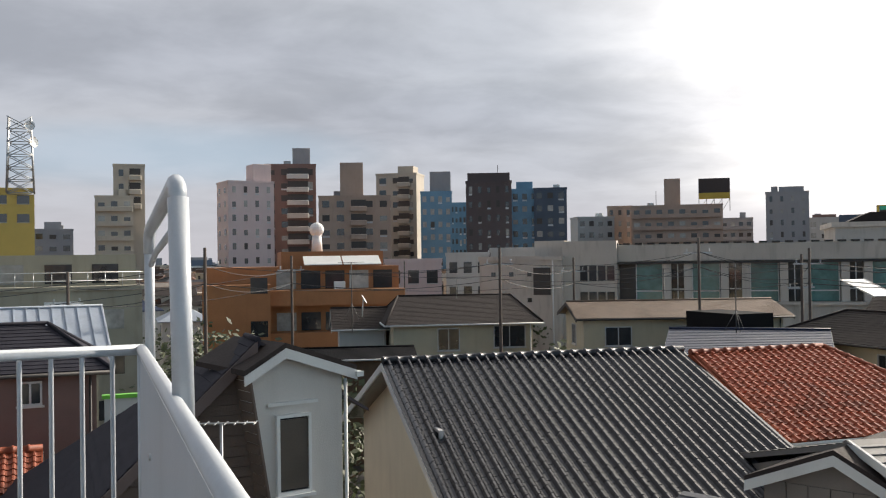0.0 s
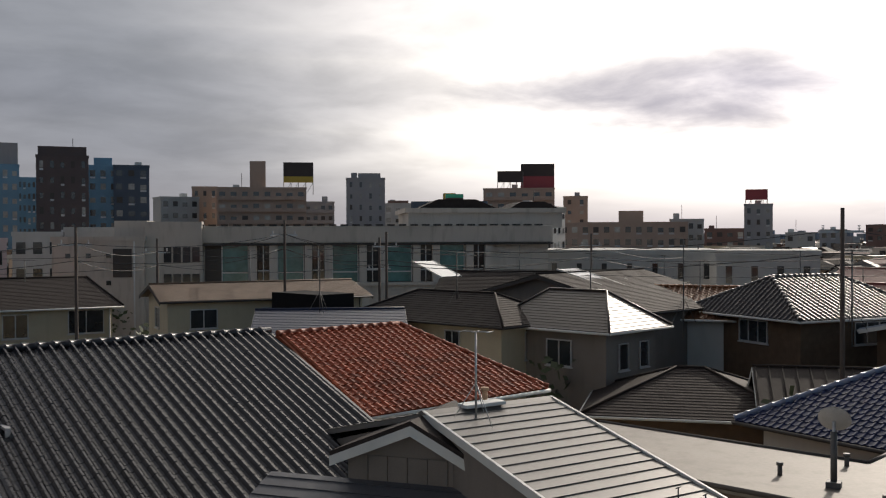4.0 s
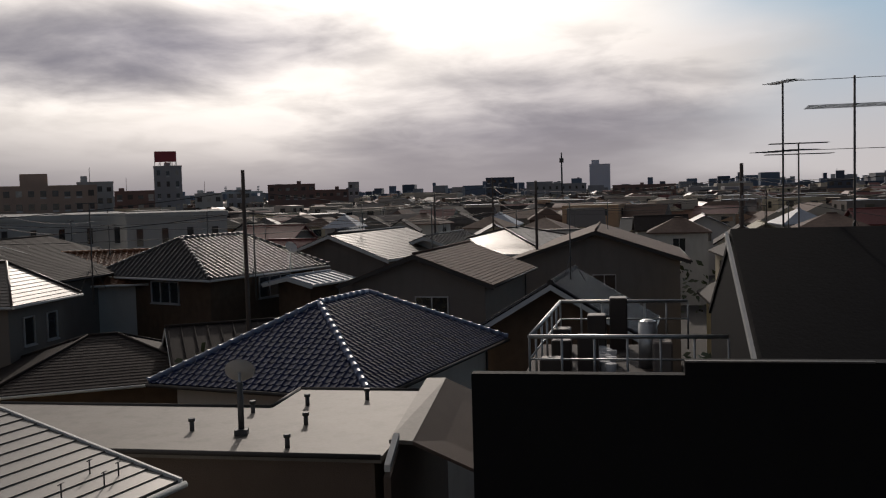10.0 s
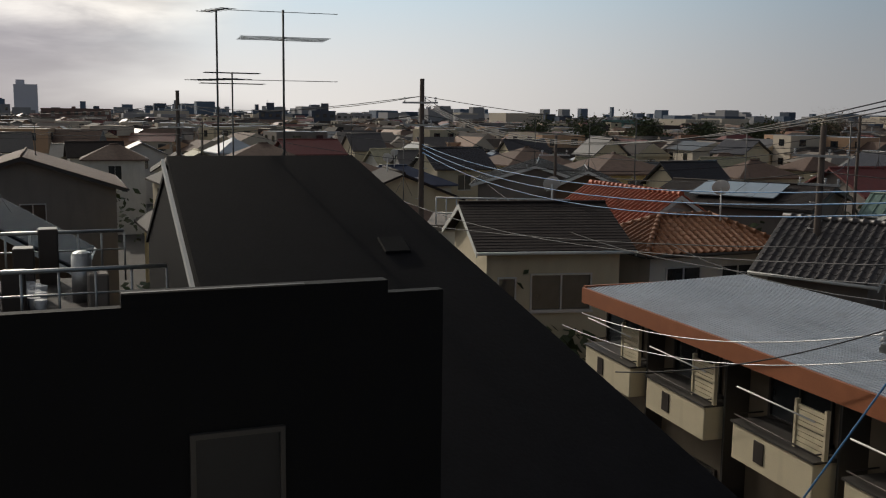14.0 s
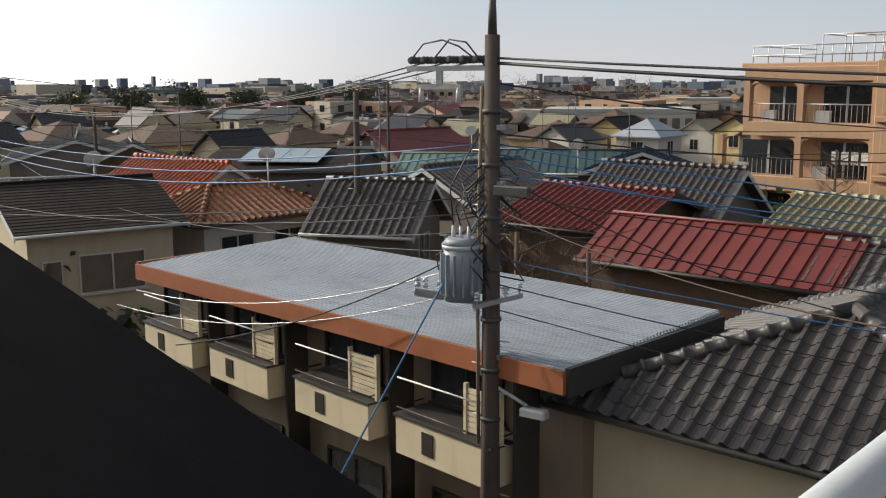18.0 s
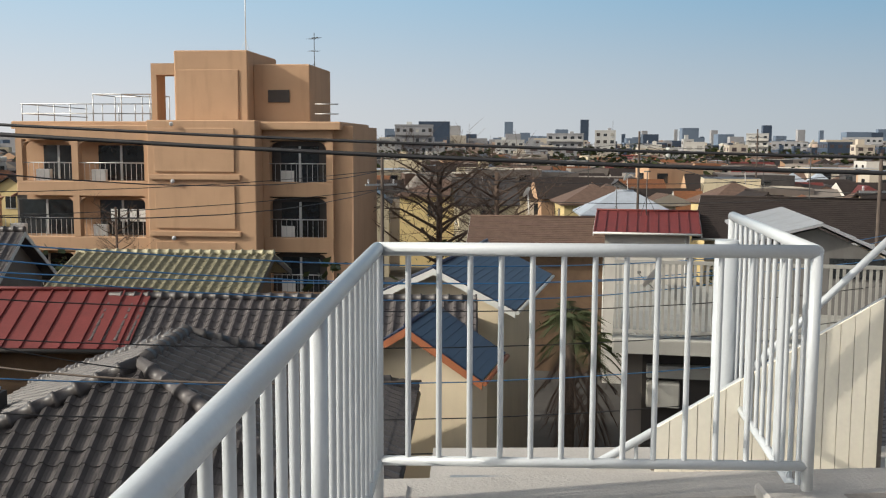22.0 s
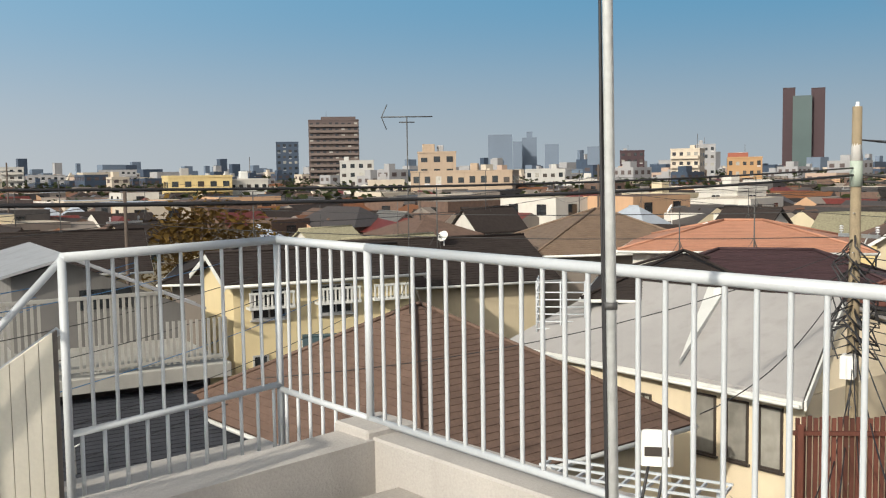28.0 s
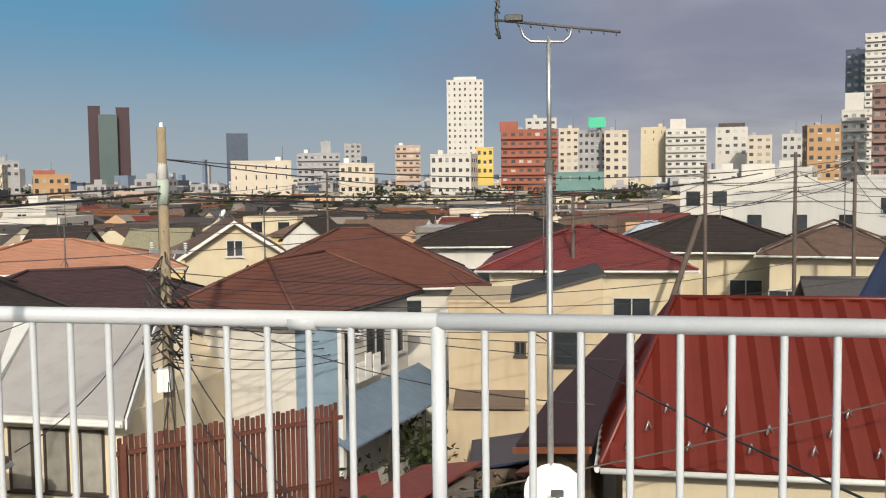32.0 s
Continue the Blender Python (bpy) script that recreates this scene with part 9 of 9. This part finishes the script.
for i in range(11500):
    az = ft.uniform(0, 360)
    a = (az + 180) % 360 - 180
    if 30 < a < 66:
        continue
    west = a > 62 or a < -160
    d = (88 if west else 140) * (9.0 ** ft.random())
    x, y = polar(az, d)
    if d < 260 and not clear_of(x, y, 2.6):
        continue
    w, e, h = ft.uniform(2.3, 4.3), ft.uniform(2.0, 3.3), ft.uniform(4.8, 6.4)
    t = ft.choice((0, math.pi / 2)) + ft.uniform(-0.3, 0.3)
    c, s = math.cos(t), math.sin(t)
    flat = ft.random() < 0.2
    rise = 0.05 if flat else ft.uniform(0.9, 1.7)
    if flat:
        h = ft.uniform(5.5, 8.4)
    inset = ft.choice((0.0, 0.0, 0.45))
    wm = ft.choice((3, 4, 8, 13, 9, 13, 1, 7, 1)) if west else ft.choice((13, 4, 8, 9, 13, 1, 8))
    rm = ft.choice((0, 0, 0, 1, 1, 2, 7, 7, 13, 11)) if not flat else ft.choice((13, 6, 7, 7, 1, 8))
    o = 0.35 if not flat else 0.0

    def put(loc, faces):
        k = len(tv)
        tv.extend((x + c * p - s * q, y + s * p + c * q, z) for p, q, z in loc)
        for q, m in faces:
            tf.append(tuple(k + j for j in q)), tm.append(m)

    gx = w * (1 - inset)
    put([(-w, -e, 0), (w, -e, 0), (w, e, 0), (-w, e, 0), (-w, -e, h), (w, -e, h), (w, e, h), (-w, e, h), (-w, 0, h + (0 if inset else rise)), (w, 0, h + (0 if inset else rise))],
        (((0, 1, 5, 4), wm), ((1, 2, 6, 9, 5), wm), ((2, 3, 7, 6), wm), ((3, 0, 4, 8, 7), wm)))
    ze = h - o * rise / e
    put([(-w - o, -e - o, ze), (w + o, -e - o, ze), (w + o, e + o, ze), (-w - o, e + o, ze), (-gx - o * (inset == 0), 0, h + rise), (gx + o * (inset == 0), 0, h + rise)],
        (((0, 1, 5, 4), rm), ((2, 3, 4, 5), rm), ((1, 2, 5), rm if inset else wm), ((3, 0, 4), rm if inset else wm)))
    # dark windows just proud of the walls, upper and lower floor
    if d < 420:
        for z in (h - 1.5, h - 4.2):
            for k in range(2):
                u = (-0.5 + k) * w
                for sg in (1, -1):
                    put([(u - 0.55, sg * (e + 0.04), z), (u + 0.55, sg * (e + 0.04), z), (u + 0.55, sg * (e + 0.04), z + 0.95), (u - 0.55, sg * (e + 0.04), z + 0.95)], (((0, 1, 2, 3), 10),))
            for sg in (1, -1):
                put([(sg * (w + 0.04), -0.6, z), (sg * (w + 0.04), 0.6, z), (sg * (w + 0.04), 0.6, z + 0.95), (sg * (w + 0.04), -0.6, z + 0.95)], (((0, 1, 2, 3), 10),))
me = bpy.data.meshes.new("far_town")
me.from_pydata(tv, [], tf)
for m in far_mats:
    me.materials.append(m)
me.polygons.foreach_set("material_index", tm)
tagged(part("far_town", me, None), "sea of small far roofs and walls", "town", kind="stuff")

# low far skyline
sv, sf, sm = [], [], []


def far_block(x, y, wx, wy, z0, h, mi, bands):
    """A far block with rows of dark windows on its sides."""
    k = len(sv)
    sv.extend((x + p * wx, y + q * wy, z) for z in (z0, h) for p, q in ((-0.5, -0.5), (0.5, -0.5), (0.5, 0.5), (-0.5, 0.5)))
    for q in ((4, 5, 6, 7), (0, 1, 5, 4), (1, 2, 6, 5), (2, 3, 7, 6), (3, 0, 4, 7)):
        sf.append(tuple(k + j for j in q)), sm.append(mi)
    if not bands:
        return
    z = h - 2.2
    while z > 5:
        for n, (ax, ay, bx, by) in enumerate(((-0.5, 0.5, 0.5, 0.5), (0.5, -0.5, 0.5, 0.5))):
            ln = (wx, wy)[n]
            cnt = max(1, int(ln / 2.6))
            for i in range(cnt):
                p, q = (i + 0.22) / cnt, (i + 0.72) / cnt
                k = len(sv)
                for t, zz in ((p, z), (q, z), (q, z + 1.25), (p, z + 1.25)):
                    sv.append((x + (ax + (bx - ax) * t) * wx + (0.06 if n else 0), y + (ay + (by - ay) * t) * wy + (0 if n else 0.06), zz))
                sf.append((k, k + 1, k + 2, k + 3)), sm.append(7)
        z -= 3.0


for i in range(1500):
    az = ft.uniform(0, 360)
    a = (az + 180) % 360 - 180
    if 30 < a < 66:
        continue
    west = a > 60 or a < -168
    d = ft.uniform(450, 2300)
    x, y = polar(az, d)
    w = ft.uniform(6, 18) if west else ft.uniform(6, 22)
    h = 8 + abs(ft.gauss(0, 1)) * 6 * (d / 900) * (1.4 if west else 0.6)
    # beyond 900 m many blocks take the blue with haze mixed in
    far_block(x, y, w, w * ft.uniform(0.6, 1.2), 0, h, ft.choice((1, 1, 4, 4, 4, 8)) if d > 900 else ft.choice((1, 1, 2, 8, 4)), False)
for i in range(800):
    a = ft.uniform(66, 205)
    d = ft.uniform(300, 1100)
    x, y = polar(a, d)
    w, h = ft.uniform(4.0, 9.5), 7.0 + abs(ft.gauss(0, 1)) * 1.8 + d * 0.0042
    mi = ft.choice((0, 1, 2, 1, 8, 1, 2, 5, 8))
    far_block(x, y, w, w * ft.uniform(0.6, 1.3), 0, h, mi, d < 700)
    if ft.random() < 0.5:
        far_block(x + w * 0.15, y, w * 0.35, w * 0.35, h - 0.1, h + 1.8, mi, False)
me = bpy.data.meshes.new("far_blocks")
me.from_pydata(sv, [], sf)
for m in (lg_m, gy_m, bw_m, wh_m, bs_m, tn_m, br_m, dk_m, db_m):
    me.materials.append(m)
me.polygons.foreach_set("material_index", sm)
tagged(part("far_blocks", me, None), "hazy skyline of far blocks", "skyline", kind="stuff")

# trees
tree(-0.2 + 7.0, 45.0, 7.0, 3.0, "dense dark evergreen tree between houses", leaf_m, 3, 0.2, 1500)
tree(8.2, 30.5, 5.8, 2.2, "dark evergreen garden tree", leaf_m, 4, 0.15, 1200)
tree(25.5, 33.0, 5.0, 2.6, "bare reddish garden shrub", None, 6, 0.12)
tree(12.5, -18.6, 7.3, 1.7, "bare winter tree behind the apartment roof", None, 7, 0.10)
tree(14.9, -19.0, 7.5, 1.8, "bare winter tree behind the apartment roof", None, 8, 0.10)
tree(17.6, -47.6, 8.0, 2.0, "slim bare tree before the tan block", None, 9, 0.10)
tree(2.0, -58.0, 10.0, 6.0, "broad bare winter tree", None, 10, 0.30)
tree(-1.5, -62.0, 9.5, 5.0, "broad bare winter tree", None, 11, 0.26)
rp = random.Random(19)
for px, py, ph, nf in ((-2.35, -24.0, 6.3, 74), (-3.1, -25.4, 5.4, 50)):
    pt = thing("palm_tree", px, py, 0, 0, "shaggy garden palm with drooping fronds", "tree")
    part("trunk", Geo().tube((0, 0, 0), (0, 0, ph), 0.16, 0.12, 8), bark_m, pt)
    for i in range(nf):
        a, e = i * 2.399, 1.2 - 2.3 * i / nf + rp.uniform(-0.15, 0.15)
        z0 = ph - 3.6 * max(0, i / nf - 0.45)
        ln = rp.uniform(0.75, 1.05)
        g = Geo()
        pts = [Vector((math.cos(a) * math.cos(e) * ln * t, math.sin(a) * math.cos(e) * ln * t, z0 + math.sin(e) * ln * t - 0.55 * t * t)) for t in (0, 0.3, 0.6, 0.85, 1.0)]
        side = Vector((-math.sin(a), math.cos(a), 0))
        for k in range(11):
            t = 0.35 + 0.6 * k / 10
            c = pts[0].lerp(pts[-1], t)
            c.z = z0 + math.sin(e) * ln * t - 0.55 * t * t
            for sg in (1, -1):
                tip = c + side * sg * 0.26 + (pts[-1] - pts[0]) * 0.22 - Vector((0, 0, 0.10))
                g.face((c, c + Vector((0, 0, 0.022)), tip))
        g.path(pts, 0.012, 4)
        part("frond", g, leaf_m if i < nf * 0.6 else twig_m, pt)
tree(-4.2, -20.5, 4.2, 1.4, "green rounded garden shrub", leaf_m, 13, 0.1, 1000, low=0.2)
tree(-25.5, -52.0, 8.6, 3.6, "tall tree with turning orange and green leaves", leaf_or, 14, 0.22, 2200)
tree(-29.0, -54.0, 7.6, 2.8, "tree with turning orange leaves", leaf_or, 15, 0.2, 1400)
for i in range(6):
    px, py = polar(-117 - i * 3.2, 150 + 13 * i)
    tree(px, py, 8.8 + 0.5 * (i % 3), 4.0, "far dark evergreen on the skyline", leaf_m, 30 + i, 0.3, 3200, low=0.25)
for i in range(6):
    px, py = polar(-134 - i * 3.0, 170 + 9 * (i % 3))
    tree(px, py, 11.0, 6.0, "far bare winter tree", None, 40 + i, 0.25)
for az, d, top in ((-8.1, 40, 11.2), (-13.0, 52, 10.9), (-25.2, 45, 11.1), (-36.6, 50, 11.5), (-42.5, 50, 10.9), (-29.5, 55, 10.6), (-54.5, 62, 10.8), (-68.0, 34, 11.5), (-85.0, 52, 11.0), (-82.5, 75, 11.5),
                   (-134.5, 48, 10.8), (170.5, 60, 11.4), (164.0, 90, 12.0), (131.0, 58, 11.0), (94.0, 40, 10.2), (86.7, 36.6, 11.2), (81.9, 40, 11.6), (78.9, 40, 12.0), (108.0, 70, 11.5)):
    px, py = polar(az, d)
    utility_pole(px, py, top, "slim dark utility pole among the roofs", r=0.10, az=az + 25, arms=((top - 0.8, 1.5, 0),), steps=False)

# aerials and dishes on the town roofs
def aerial_mesh(h, boom, n, el, name):
    g = Geo().tube((0, 0, -0.9), (0, 0, h), 0.025, n=5).tube((0, -boom / 2, h), (0, boom / 2, h), 0.02, n=4)
    for i in range(n):
        y = -boom / 2 + boom * i / (n - 1)
        g.tube((-el / 2, y, h), (el / 2, y, h), 0.013, n=4)
    for k in range(3):
        a = math.tau * k / 3
        g.tube((0, 0, 0.6), (0.5 * math.cos(a), 0.5 * math.sin(a), -0.3), 0.012, n=3)
    return g.mesh(name, dark_steel)


AER = [aerial_mesh(h, b, n, e, "roof_aerial") for h, b, n, e in ((2.2, 1.2, 7, 0.4), (2.8, 0.9, 5, 1.1), (1.7, 1.5, 9, 0.3), (2.4, 0.7, 4, 1.4))]
DISH = Geo().dome((0, 0.1, 0.5), (0, 0.85, 0.5), 0.30, 0.07, thick=0.02).tube((0, 0, -0.6), (0, 0.08, 0.5), 0.03, n=5, m=0).mesh("roof_dish", dish_m)
ra = random.Random(77)
near = sorted(TOWN + [(x, y, 7.6) for x, y, r in PLACED if math.hypot(x, y) > 30], key=lambda p: math.hypot(p[0], p[1]))
for i, (x, y, z) in enumerate(near[:105]):
    if i % 4 != 3:
        ob = part("roof_aerial", AER[ra.randrange(4)], None, m=pose(x + ra.uniform(-0.7, 0.7), y + ra.uniform(-0.7, 0.7), z + 0.1, 0, 0, ra.uniform(0, 360)))
        tagged(ob, "thin dark television aerial on a house roof", "antenna", "roof aerials")
    else:
        ob = part("roof_dish", DISH, None, m=pose(x + ra.uniform(-1.2, 1.2), y + ra.uniform(-1.2, 1.2), z + 0.1, 0, 0, -120 + ra.uniform(-15, 15)))
        tagged(ob, "small white satellite dish on a house roof", "satellite dish", "roof dishes")

# garden green and hedges that fill the gaps between houses
gl = Geo()
for i in range(520):
    az, d = ra.uniform(-180, 180), 30 * (5.5 ** ra.random())
    if 30 < az < 66:
        continue
    x, y = polar(az, d)
    if -12 < x < 24 and -36 < y < 27 or (-31 < x < 0 and -38 < y < 12):
        continue
    h, r = ra.uniform(2.5, 6.3), ra.uniform(1.0, 2.0)
    for k in range(70):
        p = Vector((x + ra.gauss(0, 0.5) * r, y + ra.gauss(0, 0.5) * r, h * (0.35 + 0.65 * ra.random() ** 0.6)))
        a = Vector((ra.gauss(0, 1), ra.gauss(0, 1), ra.gauss(0, 0.6))).normalized()
        b = a.orthogonal().normalized()
        q = ra.uniform(0.12, 0.32)
        gl.face((p - a * q, p - b * q * 0.6, p + a * q, p + b * q * 0.6))
for i in range(1300):
    az, d = ra.uniform(68, 205), 120 * (6.0 ** ra.random())
    x, y = polar(az, d)
    h, r = ra.uniform(4.5, 7.5) + d * 0.006, ra.uniform(1.5, 3.5) * (1 + d / 600)
    for k in range(26):
        p = Vector((x + ra.gauss(0, 0.6) * r, y + ra.gauss(0, 0.6) * r, h * (0.5 + 0.5 * ra.random() ** 0.6)))
        a = Vector((ra.gauss(0, 1), ra.gauss(0, 1), ra.gauss(0, 0.6))).normalized()
        b = a.orthogonal().normalized()
        q = ra.uniform(0.3, 0.7) * (1 + d / 500)
        gl.face((p - a * q, p - b * q * 0.6, p + a * q, p + b * q * 0.6))
tagged(part("garden_green", gl, leaf_m), "dark evergreen hedges and shrubs between the houses", "foliage", kind="stuff")

# more plain poles, and lines strung from each pole to its neighbours
for i in range(18):
    az, d = -175 + i * 19.4 + ra.uniform(-4, 4), ra.uniform(38, 105)
    if 25 < az < 72:
        continue
    utility_pole(*polar(az, d), ra.uniform(9.6, 10.7), "slim dark utility pole among the roofs", r=0.10, az=az + 25, arms=((8.9, 1.4, 0),), steps=False)
for i, (x, y, z) in enumerate(POLES):
    if math.hypot(x, y) < 33:
        continue
    others = sorted((math.hypot(x - u, y - v), u, v, w) for u, v, w in POLES if (u, v) > (x, y))
    for dist, u, v, w in others[:2]:
        if dist < 48:
            for k in range(2):
                wire((x, y, z - 0.7 - 0.75 * k), (u, v, w - 0.7 - 0.75 * k), 0.25 + dist * 0.012, 0.014, n=8, label="thin black line between utility poles")
